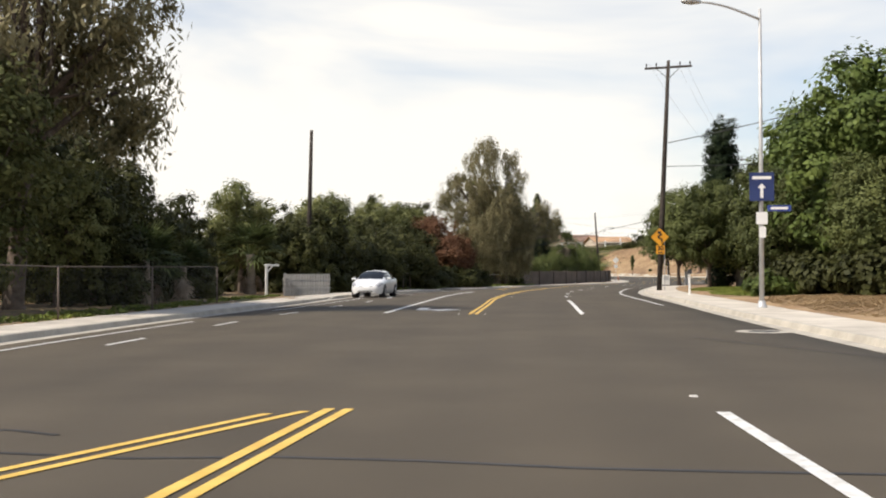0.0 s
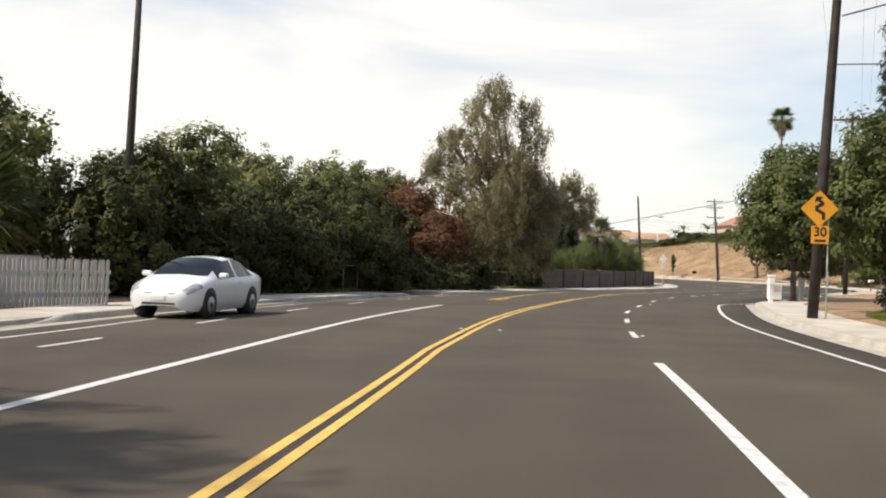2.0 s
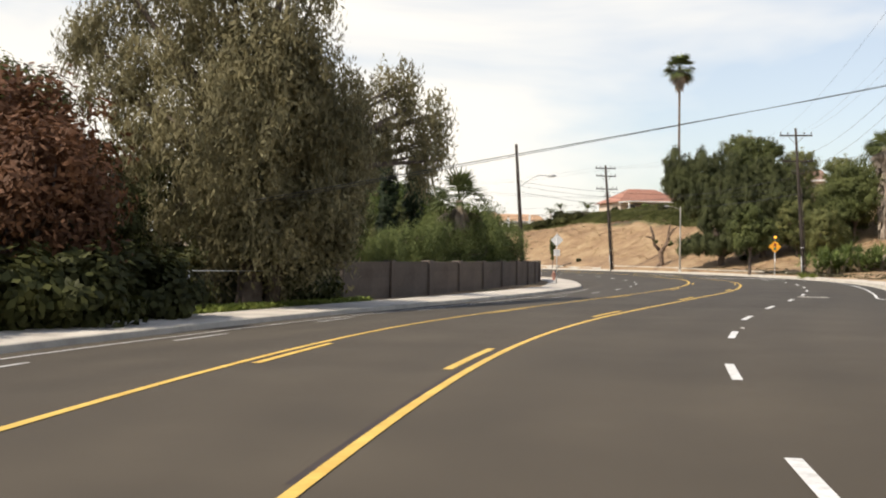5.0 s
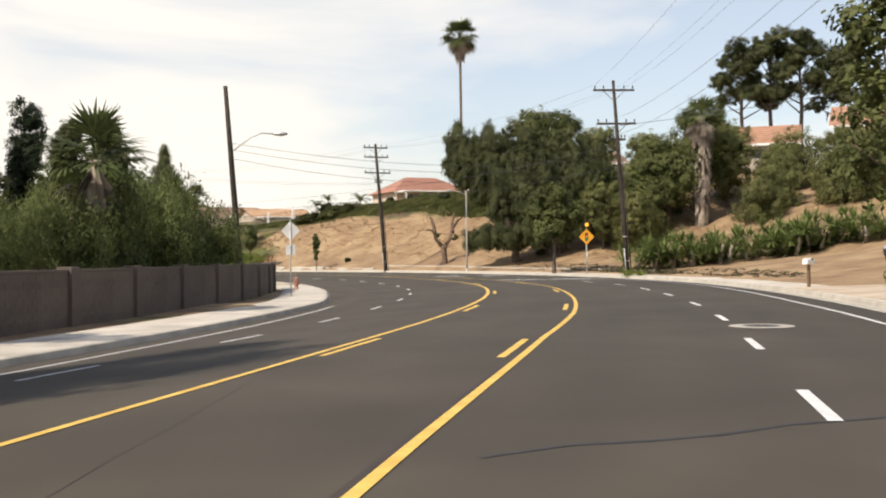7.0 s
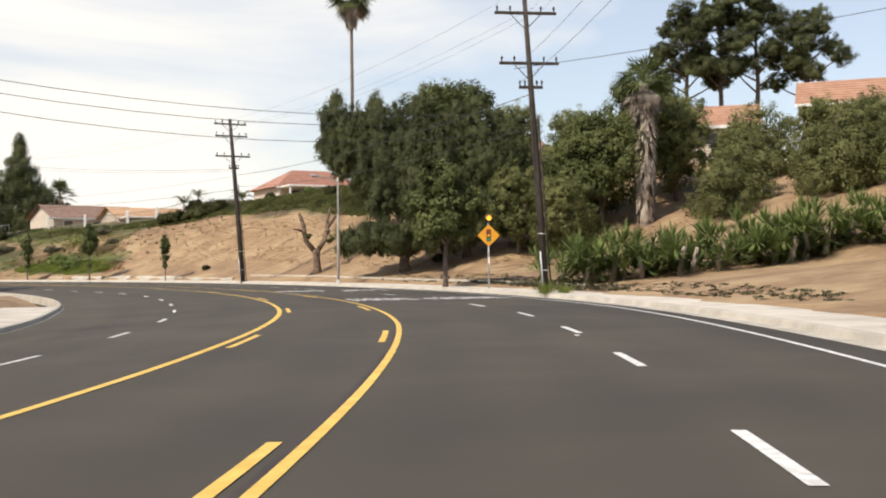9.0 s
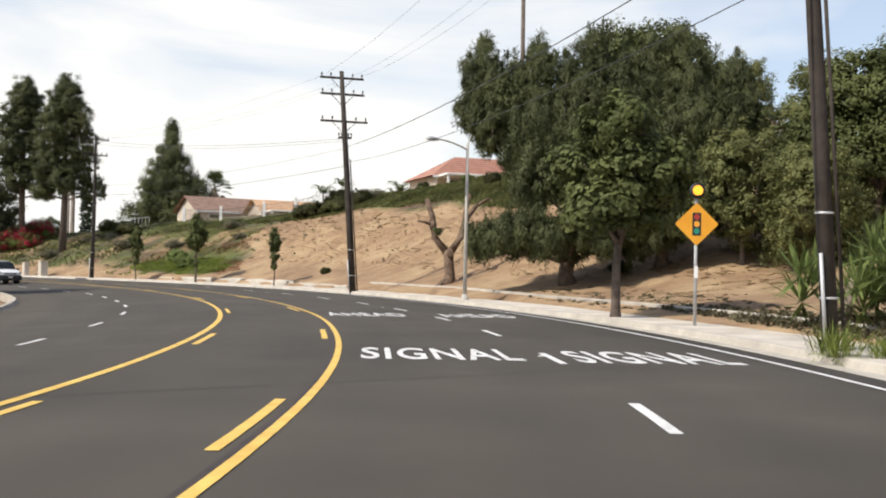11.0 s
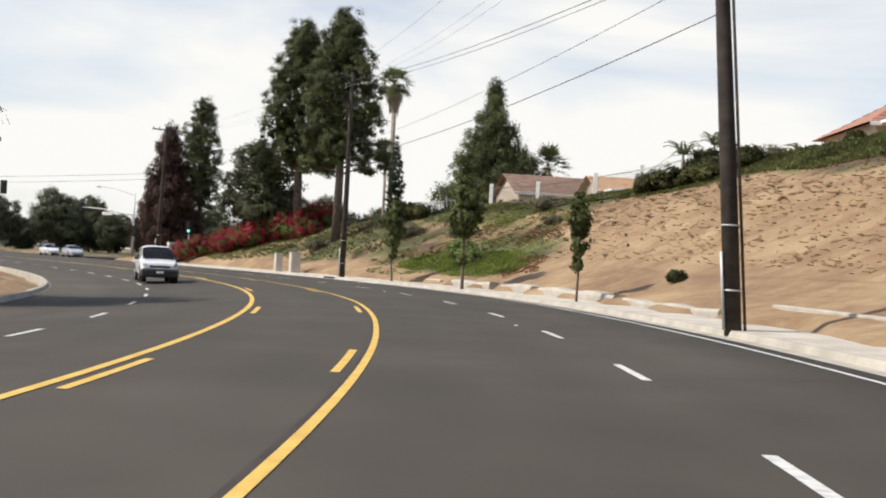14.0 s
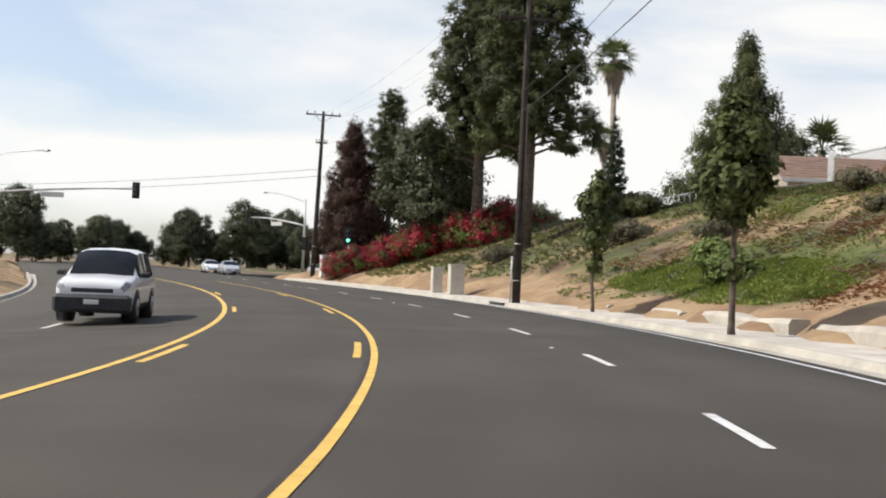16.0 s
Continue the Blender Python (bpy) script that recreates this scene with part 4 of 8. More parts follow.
def p_pineside(e):
    high = [(-0.6, 0.4, 5.5, 11.8, 0.95), (0.9, -0.3, 5.0, 12.0, 0.9), (2.2, 0.6, 5.0, 11.6, 0.95), (3.5, -0.2, 5.0, 11.0, 0.9), (1.4, -1.6, 4.0, 9.4, 1.0), (-0.9, -1.5, 4.0, 9.2, 1.0), (3.2, -1.5, 3.8, 8.6, 0.9),
            (4.3, -0.5, 6.0, 9.4, 0.7), (0.0, -1.9, 2.6, 6.0, 1.0), (2.2, -2.0, 2.6, 6.2, 1.0)]
    low = [(0.2, -1.4, 1.9, 1.7, 1.6, 1.0), (-2.0, -0.8, 2.4, 1.6, 1.6, 1.0), (2.0, -0.6, 2.6, 1.5, 1.5, 1.0)]
    pine_of(e, 35, high, low, [([(0, 0, -0.2), (0, 0.0, 0.5), (0.2, 0.1, 2.6), (0.6, 0.0, 4.4)], [0.42, 0.3, 0.25, 0.16])], 2000)


def p_pineback(e):
    high = [(-4.0, 0.0, 5.4, 11.1, 0.95), (-4.5, -0.8, 5.8, 9.6, 0.75), (-3.3, -1.2, 4.6, 9.8, 0.95), (-2.6, 0.8, 4.0, 10.2, 0.95), (-1.6, -0.2, 3.3, 10.9, 0.95), (-2.0, -1.6, 3.2, 8.0, 0.85),
            (-0.4, -1.2, 3.0, 9.6, 1.0), (0.8, 0.3, 3.0, 10.9, 0.95), (2.0, -0.6, 2.8, 10.0, 1.0), (1.0, -1.6, 2.8, 8.0, 1.0)]
    pine_of(e, 37, high, [], [([(1.2, 0, -0.2), (1.2, 0.0, 0.5), (1.0, 0.1, 1.8), (0.8, 0.0, 3.4)], [0.42, 0.3, 0.25, 0.18])], 2000)


def p_tallpine(e, seed=41, h=20.0, leaves=None, wide=3.5, clumps=1500, tufts=True):
    """A tall pine: a bare stem, and a column of bulging dense lobes with notches between them."""
    rng = random.Random(seed)
    b = []
    for k in range(30):
        t = k / 29
        z = h * (0.36 + 0.59 * t)
        w = rng.uniform(0.75, 1.15) * wide * min(1, (1 - t) * 2.6 + 0.04) ** 0.6 * (0.72 + 0.28 * math.sin(math.pi * t))
        a = 2.39 * k + rng.uniform(-0.3, 0.3)
        q = rng.uniform(1.0, 1.6) * (1.08 - 0.3 * t)
        b.append((math.cos(a) * w * 0.68, math.sin(a) * w * 0.68, z, q, q, q * 1.05))
    b += [(0, 0, h * (0.4 + 0.07 * k), 1.3, 1.3, 1.2) for k in range(8)]
    if tufts:
        b += [(3.3, -0.5, h * 0.4, 1.0, 1.0, 0.9), (3.9, -0.2, h * 0.35, 0.8, 0.8, 0.9), (2.6, -0.6, h * 0.32, 0.8, 0.8, 0.6), (-2.6, -0.4, h * 0.33, 0.9, 0.9, 0.8)]
    runs = [([(0, 0, -0.2), (0.1, 0.05, h * 0.3), (0, 0, h * 0.65), (0, 0, h * 0.95)], [0.42, 0.34, 0.2, 0.04])]
    runs += [([(0, 0, q[2] - 0.7), (q[0] * 0.5, q[1] * 0.5, q[2] - 0.3), tuple(q[:3])], [0.11, 0.07, 0.02]) for q in b]
    plant(e, runs, M_BARK, crown(seed, b, clumps, 60, 0.46, 0.3, 0.08, 0.0, 0.5, 0.6), leaves or L_PINE)


def p_conifer(e, leaves=None, wide=5.3, tip=0.86):
    """A dense cedar-like cone with a narrow tip beside a broad skirt."""
    rng = random.Random(51)
    b = []
    for k in range(34):
        t = k / 33
        z = 0.8 + 12.0 * t
        w = wide * max(0.0, 1 - t / tip) ** 0.65 * rng.uniform(0.8, 1.1) + 0.35 * (1.25 - t)
        a = 2.39 * k
        q = rng.uniform(0.9, 1.35) * (1.2 - 0.75 * t)
        b.append((math.cos(a) * w * 0.75, math.sin(a) * w * 0.75, z, q, q, q * 1.2))
    b += [(0, 0, 1.5 + 1.1 * k, wide * 0.62 * max(0, 1 - k / (10.5 * tip)) + 0.4, wide * 0.62 * max(0, 1 - k / (10.5 * tip)) + 0.4, 0.9) for k in range(10)]
    plant(e, [([(0, 0, -0.2), (0, 0, 6), (0, 0, 12.5)], [0.3, 0.2, 0.04])], M_BARK, crown(51, b, 1700, 54, 0.5, 0.32, 0.08, 0.0, 0.5, 0.5, 0.4), leaves or L_PINE)


def p_cypress(e):
    b = [(0.06 * math.sin(k * 2), 0.06 * math.cos(k * 3), 0.7 + k * 0.75, 0.72 * math.sin(math.pi * (0.16 + 0.8 * k / 12)) + 0.16, 0.72 * math.sin(math.pi * (0.16 + 0.8 * k / 12)) + 0.16, 1.05) for k in range(13)]
    plant(e, [([(0, 0, -0.2), (0, 0, 4), (0, 0, 9)], [0.13, 0.09, 0.02])], M_BARK, crown(61, b, 620, 60, 0.2, 0.15, 0.045, 0.0, 0.6, 0.9), L_CYP)


def p_umbrella(e):
    """A tall pine: a bare stem that forks high up into limbs with separate flat tufts."""
    rng = random.Random(44)
    runs, b = [([(0, 0, -0.2), (0.15, 0.0, 3.5), (0.05, 0.1, 7.0), (0.2, 0.0, 10.5), (0.1, 0.1, 13.6)], [0.3, 0.24, 0.2, 0.14, 0.05])], []
    for k in range(13):
        t = k / 12
        a, z = 2.4 * k + rng.uniform(-0.4, 0.4), 8.0 + 6.6 * t
        w = (3.9 - 2.3 * t) * rng.uniform(0.6, 1.1)
        x, y = math.cos(a) * w, math.sin(a) * w
        runs.append(([(0.1, 0.05, z - 1.8), (x * 0.55, y * 0.55, z - 0.9), (x, y, z)], [0.1, 0.07, 0.03]))
        b += [(x + rng.uniform(-0.7, 0.7), y + rng.uniform(-0.7, 0.7), z + rng.uniform(0.0, 0.7), rng.uniform(0.9, 1.45), rng.uniform(0.9, 1.45), rng.uniform(0.7, 1.05)) for _ in range(3)]
    plant(e, runs, M_BARK, crown(44, b, 820, 58, 0.4, 0.27, 0.08, 0.0, 0.4, 0.8), L_PINE)


def p_column(e):
    """A broad dense column with a blunt tip."""
    b = []
    for k in range(12):
        t = k / 11
        r = 0.36 + 0.42 * math.sin(math.pi * (0.22 + 0.62 * t))
        b += [(0.22 * math.sin(k * 2.1), 0.22 * math.cos(k * 2.1), 0.5 + 9.0 * t, r, r, 0.95), (0.3 * math.sin(k * 2.1 + 2.6), 0.3 * math.cos(k * 2.1 + 2.6), 0.9 + 8.4 * t, r * 0.8, r * 0.8, 0.8)]
    plant(e, [([(0, 0, -0.2), (0, 0, 4), (0, 0, 9)], [0.16, 0.1, 0.02])], M_BARK, crown(63, b, 620, 60, 0.26, 0.17, 0.06, 0.0, 0.55, 0.9), L_CYP)


def p_young(e):
    """A young street tree, clipped, on a thin stem."""
    b = [(0, 0, 3.0, 0.5, 0.5, 0.45), (0.2, 0.1, 3.5, 0.85, 0.8, 0.6), (-0.28, 0, 3.8, 0.75, 0.7, 0.6), (0.05, 0.1, 4.4, 0.65, 0.65, 0.6), (0.0, 0, 4.95, 0.35, 0.35, 0.4), (0.05, 0.0, 1.5, 0.16, 0.16, 0.3)]
    plant(e, limbs(71, b[:4], 3.0, 0.075, 0.3, (0.05, 0), 10), M_BARK, crown(71, b, 150, 42, 0.26, 0.2, 0.12, 0.2, 0.4), L_STREET)


def p_thin(e):
    """A slim young street tree with sparse leaves."""
    b = [(0, 0, 1.6, 0.16, 0.16, 0.4), (0, 0, 2.3, 0.3, 0.3, 0.4), (0.1, 0, 2.8, 0.42, 0.4, 0.4), (-0.1, 0.05, 3.3, 0.42, 0.4, 0.45), (0.06, 0, 3.8, 0.25, 0.25, 0.4)]
    plant(e, limbs(72, b[1:4], 2.4, 0.05, 0.2, (0.03, 0), 8), M_BARK, crown(72, b, 95, 36, 0.2, 0.18, 0.11, 0.2, 0.3), L_STREET)


def p_street(e):
    b = [(0, 0, 3.4, 1.5, 1.5, 0.9), (0.7, -0.5, 4.4, 1.4, 1.4, 1.0), (-0.7, 0.5, 4.5, 1.4, 1.4, 1.0), (0.2, 0.6, 5.5, 1.3, 1.3, 0.9), (-0.2, -0.5, 5.9, 1.1, 1.1, 0.8), (0.9, 0.6, 3.3, 1.0, 1.0, 0.8), (-0.9, -0.6, 3.3, 1.0, 1.0, 0.8)]
    plant(e, limbs(73, b, 2.9, 0.15, 0.5, (0.1, 0), 16), M_BARK, crown(73, b, 380, 46, 0.36, 0.2, 0.13, 0.1, 0.45), L_STREET)


def fan_fronds(rng, count, r, z, droop_lo, droop_hi, size):
    """Fans of narrow blades on arching stalks."""
    quads = []
    for k in range(count):
        a = rng.uniform(0, 2 * math.pi)
        el = rng.uniform(droop_lo, droop_hi)
        d = Vector((math.cos(a) * math.cos(el), math.sin(a) * math.cos(el), math.sin(el)))
        side = d.cross(Vector((0, 0, 1))).normalized()
        up = side.cross(d)
        hub = Vector((0, 0, z)) + d * r
        for j in range(13):
            t = (j - 6) / 6 * 1.35
            w = (d * math.cos(t) + side * math.sin(t)).normalized()
            ln = size * rng.uniform(0.8, 1.1) * (1 - 0.25 * abs(t))
            tip = hub + w * ln + Vector((0, 0, -0.28 * ln * rng.uniform(0.4, 1.2)))
            n = w.cross(up).normalized() * (0.045 * size)
            mid = hub.lerp(tip, 0.5) + up * 0.08 * size
            quads.append([tuple(hub), tuple(mid + n), tuple(tip), tuple(mid - n)])
        n = side * 0.025
        quads.append([tuple(Vector((0, 0, z - 0.1)) - n), tuple(Vector((0, 0, z - 0.1)) + n), tuple(hub + n), tuple(hub - n)])
    return quads


def p_fanpalm(e, h=9.0, seed=81, skirt=0.0, r0=0.28, size=1.0, green=30, dead=14, bark=None, low=-0.35):
    rng = random.Random(seed)
    part("trunk", tubes("trunk", [([(0, 0, -0.2), (0.02, 0, 0.6), (0.05, 0.02, h * 0.5), (0.0, 0, h)], [r0 * 1.5, r0 * 1.05, r0 * 0.85, r0 * 0.8])], bark or M_PALEBARK, 10), e)
    part("fronds", quads_mesh("fronds", fan_fronds(rng, green, 0.75 * size, h, low, 1.25, 0.95 * size), L_PALM), e, "green fan-shaped fronds")
    q = fan_fronds(rng, dead, 0.6 * size, h - 0.25, -1.3, -0.5, 0.85 * size)
    if skirt:
        for k in range(int(90 + 60 * skirt)):
            a, z = rng.uniform(0, 6.28), h - 0.3 - skirt * rng.random()
            w = (0.62 - 0.3 * (h - z) / (skirt + 0.3)) * size * (1.2 if skirt > 5 else 1.0)
            p0, p1 = Vector((math.cos(a) * r0 * 0.8, math.sin(a) * r0 * 0.8, z)), Vector((math.cos(a) * w, math.sin(a) * w, z - rng.uniform(0.7, 1.5)))
            n = Vector((-math.sin(a), math.cos(a), 0)) * rng.uniform(0.06, 0.16)
            m = p0.lerp(p1, 0.5) + Vector((math.cos(a), math.sin(a), 0)) * 0.1
            q.append([tuple(p0), tuple(m + n), tuple(p1), tuple(m - n)])
    part("dead_fronds", quads_mesh("dead_fronds", q, L_DEADPALM), e, "hanging brown dead fronds")


def p_queenpalm(e):
    """A feather palm with arching fronds."""
    rng = random.Random(91)
    part("trunk", tubes("trunk", [([(0, 0, -0.2), (0, 0, 1.5), (0.05, 0, 3.2)], [0.2, 0.15, 0.12])], M_PALEBARK, 8), e)
    quads = []
    for k in range(19):
        a, lift, reach = 2.4 * k + rng.uniform(-0.2, 0.2), rng.uniform(0.05, 1.35), rng.uniform(2.2, 3.0)
        prev = Vector((0, 0, 3.2))
        for j in range(9):
            t = (j + 1) / 9
            p = Vector((math.cos(a) * reach * t * math.cos(lift * 0.7), math.sin(a) * reach * t * math.cos(lift * 0.7), 3.2 + 3.3 * math.sin(lift) * t - 1.75 * t * t))
            d = (p - prev).normalized()
            s = d.cross(Vector((0, 0, 1))).normalized()
            for sg in (-1, 1):
                for q in (0.25, 0.75):
                    b0 = prev.lerp(p, q)
                    tip = b0 + s * sg * 0.5 * (1.1 - 0.8 * t) + d * 0.25 + Vector((0, 0, -0.12))
                    quads.append([tuple(b0 - d * 0.03), tuple(b0.lerp(tip, 0.5) + d * 0.06), tuple(tip), tuple(b0.lerp(tip, 0.5) - d * 0.06)])
            prev = p
    part("fronds", quads_mesh("fronds", quads, L_PALM), e)


def p_shrub(e, seed=101, leaves=None, r=1.0, h=0.8, clumps=70, per=45, ln=0.16, wd=0.1):
    b = [(0, 0, h * 0.55, r * 0.7, r * 0.7, h * 0.55), (r * 0.45, r * 0.1, h * 0.4, r * 0.6, r * 0.55, h * 0.45), (-r * 0.4, -r * 0.2, h * 0.42, r * 0.6, r * 0.6, h * 0.45)]
    plant(e, [([(0, 0, -0.1), (0, 0, h * 0.3), (0.1 * r, 0, h * 0.6)], [0.05, 0.04, 0.01])], M_BARK, crown(seed, b, clumps, per, 0.22 * r, ln, wd, 0.1, 0.5), leaves or L_GREEN)


def p_boug(e):
    """Flowering bougainvillea: crimson bracts over green leaves."""
    p_shrub(e, 104, L_BOUG, 2.4, 2.1, 130, 60, 0.16, 0.11)
    b = [(0, 0, 1.1, 1.8, 1.8, 1.15), (1.1, 0.3, 0.8, 1.4, 1.3, 0.9), (-1.0, -0.5, 0.9, 1.4, 1.4, 0.95)]
    part("leaves", quads_mesh("leaves", crown(106, b, 90, 50, 0.5, 0.16, 0.1, 0.1, 0.5), L_GREEN), e, "green leaves among the flowers")


def p_yucca(e):
    rng = random.Random(111)
    quads = []
    for c in range(5):
        cx, cy, cz = rng.uniform(-0.9, 0.9), rng.uniform(-0.9, 0.9), rng.uniform(0.3, 1.3)
        for k in range(44):
            a, el = rng.uniform(0, 6.28), rng.uniform(-0.4, 1.45)
            d = Vector((math.cos(a) * math.cos(el), math.sin(a) * math.cos(el), math.sin(el)))
            s = d.cross(Vector((0.01, 0, 1))).normalized() * 0.035
            b0, tip = Vector((cx, cy, cz)), Vector((cx, cy, cz)) + d * rng.uniform(0.6, 0.95) - Vector((0, 0, 0.1))
            m = b0.lerp(tip, 0.45)
            quads.append([tuple(b0), tuple(m + s), tuple(tip), tuple(m - s)])
    part("trunk", tubes("trunk", [([(0, 0, -0.1), (0.1, 0.1, 0.4), (0.2, 0.0, 0.9)], [0.12, 0.1, 0.06])], M_PALEBARK, 6), e)
    part("leaves", quads_mesh("leaves", quads, L_AGAVE), e)


def p_tuft(e, leaves=None, h=0.55, n=260, r=0.7):
    rng = np.random.default_rng(121)
    a, d = rng.uniform(0, 6.28, n), rng.uniform(0, r, n)
    b0 = np.stack([np.cos(a) * d, np.sin(a) * d, np.zeros(n)], 1)
    lean = rng.normal(size=(n, 3)) * 0.28
    tip = b0 + lean + np.stack([np.cos(a) * 0.2, np.sin(a) * 0.2, h * rng.uniform(0.5, 1.1, n)], 1)
    w = np.stack([-np.sin(a), np.cos(a), np.zeros(n)], 1) * 0.018
    m = (b0 + tip) / 2 + np.array([0, 0, 0.08])
    part("blades", quads_mesh("blades", np.stack([b0, m + w, tip, m - w], 1), leaves or L_GRASS), e)


def p_bare(e):
    """A pollarded tree: thick forked limbs, cut off, nearly leafless."""
    runs = [([(0, 0, -0.2), (0.05, 0, 0.35), (0, 0, 1.0), (-0.05, 0.05, 1.7)], [0.42, 0.27, 0.24, 0.26]),
            ([(-0.05, 0.05, 1.5), (-0.7, 0.1, 2.3), (-0.85, 0.1, 3.3), (-1.15, 0.1, 4.2)], [0.21, 0.17, 0.14, 0.11]),
            ([(0.0, 0, 1.5), (0.55, -0.1, 2.4), (0.75, 0.0, 3.2), (1.35, 0.1, 4.0)], [0.21, 0.17, 0.14, 0.10]),
            ([(0.7, 0, 2.9), (0.8, 0.2, 3.7), (1.0, 0.2, 4.5)], [0.13, 0.10, 0.07]),
            ([(-0.8, 0.1, 2.9), (-1.2, -0.1, 3.05), (-1.6, -0.1, 3.1)], [0.09, 0.08, 0.05]),
            ([(1.2, 0.1, 3.8), (1.7, 0.1, 4.2), (2.0, 0.2, 4.3)], [0.08, 0.06, 0.04]), ([(0.05, 0.0, 0.3), (0.32, -0.1, 0.1), (0.6, -0.15, -0.1)], [0.18, 0.15, 0.09]), ([(0, 0, 0.3), (-0.35, -0.05, 0.1), (-0.6, 0.0, -0.1)], [0.18, 0.15, 0.09]),
            ([(-0.02, -0.05, 1.2), (0.02, -0.2, 1.45), (0.0, -0.1, 1.75)], [0.15, 0.20, 0.15]), ([(0.72, 0, 2.75), (0.76, -0.06, 2.95), (0.74, 0, 3.15)], [0.15, 0.20, 0.14]), ([(-0.8, 0.1, 2.7), (-0.84, 0.03, 2.9), (-0.84, 0.1, 3.1)], [0.14, 0.18, 0.14])]
    b = [(0.95, 0, 2.5, 0.3, 0.3, 0.3), (-0.6, 0, 2.6, 0.2, 0.2, 0.2)]
    plant(e, runs, mat("cut_bark", [(0.075, 0.048, 0.032), (0.19, 0.13, 0.09)], scale=5, fine=24, rough=0.95, bump=1.0, bump_scale=9), crown(5, b, 16, 30, 0.16, 0.14, 0.09), L_STREET, 10)


PLANTS = {
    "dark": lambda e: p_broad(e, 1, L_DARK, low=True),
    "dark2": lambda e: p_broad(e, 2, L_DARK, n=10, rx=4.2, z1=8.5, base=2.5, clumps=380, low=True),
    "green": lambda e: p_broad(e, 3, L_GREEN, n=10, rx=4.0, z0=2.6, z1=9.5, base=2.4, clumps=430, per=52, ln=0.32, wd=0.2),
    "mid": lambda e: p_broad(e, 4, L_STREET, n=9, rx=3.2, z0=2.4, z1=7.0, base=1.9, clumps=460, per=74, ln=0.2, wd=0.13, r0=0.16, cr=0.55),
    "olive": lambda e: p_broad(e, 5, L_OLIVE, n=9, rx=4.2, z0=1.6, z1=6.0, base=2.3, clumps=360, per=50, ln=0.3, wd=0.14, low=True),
    "russet": lambda e: p_broad(e, 6, L_RED, n=7, rx=2.6, z0=3.0, z1=5.4, base=1.5, clumps=200, per=42, ln=0.3, wd=0.12, fill=0.4),
    "fluffy": lambda e: p_broad(e, 7, L_OLIVE, n=8, rx=3.0, z0=3.0, z1=7.8, base=1.7, clumps=230, per=44, ln=0.3, wd=0.14, fill=0.3, trunk=3.0, cr=0.6),
    "willowy": lambda e: p_broad(e, 8, L_WILLOW, n=8, rx=2.0, z0=1.2, z1=4.4, base=1.3, clumps=300, per=60, ln=0.2, wd=0.05, cr=0.42, fill=0.35, droop=0.8, trunk=1.6, r0=0.14),
    "open": lambda e: p_broad(e, 9, L_STREET, n=12, rx=3.0, z0=3.0, z1=9.5, base=1.1, clumps=200, per=40, ln=0.26, wd=0.16, fill=0.2, trunk=3.4, cr=0.5),
    "far": lambda e: p_broad(e, 10, L_FAR, n=10, rx=4.6, z0=2.2, z1=9.0, base=2.3, clumps=420, per=60, ln=0.3, wd=0.18, cr=0.75),
    "euc": p_euc, "pepper": p_pepper, "pine": p_pine, "pineside": p_pineside, "pineback": p_pineback, "column": p_column, "tallpine": p_tallpine, "conifer": p_conifer, "cypress": p_cypress, "young": p_young, "thin": p_thin, "street": p_street,
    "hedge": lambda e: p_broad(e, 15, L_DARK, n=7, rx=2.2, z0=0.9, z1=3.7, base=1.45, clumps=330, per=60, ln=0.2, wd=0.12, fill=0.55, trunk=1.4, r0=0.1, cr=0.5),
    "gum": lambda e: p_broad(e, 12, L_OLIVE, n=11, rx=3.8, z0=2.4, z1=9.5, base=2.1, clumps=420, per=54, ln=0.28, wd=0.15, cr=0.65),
    "umbrella": p_umbrella,
    "redpine": lambda e: p_tallpine(e, 43, 22.0, L_PINE, 2.6, 900, False),
    "redconifer": lambda e: p_conifer(e, leaf_mat("rusty_needles", (0.045, 0.025, 0.017), (0.12, 0.065, 0.045), translucent=0.1), 2.9, 1.0),
    "youngpalm": lambda e: p_fanpalm(e, 1.9, 85, 0.0, 0.22, 1.3, 46, 5),
    "fanpalm": lambda e: p_fanpalm(e, 5.0, 81, 0.6, 0.26, 1.35, 34, 12),
    "tallpalm": lambda e: p_fanpalm(e, 25.4, 82, 2.2, 0.21, 1.75, 80, 24, M_BARK, -0.85),
    "skirtpalm": lambda e: p_fanpalm(e, 10.6, 83, 8.6, 0.4, 1.6, 44, 30),
    "midpalm": lambda e: p_fanpalm(e, 20.0, 84, 2.0, 0.3, 1.5, 60, 18, None, -0.7),
    "queenpalm": p_queenpalm,
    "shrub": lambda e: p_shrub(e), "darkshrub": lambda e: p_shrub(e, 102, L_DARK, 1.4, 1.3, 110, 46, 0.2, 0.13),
    "sage": lambda e: p_shrub(e, 103, L_SAGE, 1.3, 0.55, 60, 40, 0.16, 0.07),
    "boug": p_boug,
    "bright": lambda e: p_shrub(e, 105, L_AGAVE, 1.2, 1.0, 90, 45, 0.16, 0.1),
    "yucca": p_yucca, "tuft": p_tuft, "bare": p_bare,
}


def grove(rows, label, group="", category="tree", name="tree"):
    for kind, x, y, sc, turn in rows:
        tree(kind, x, y, sc, turn, label, category, group, name)


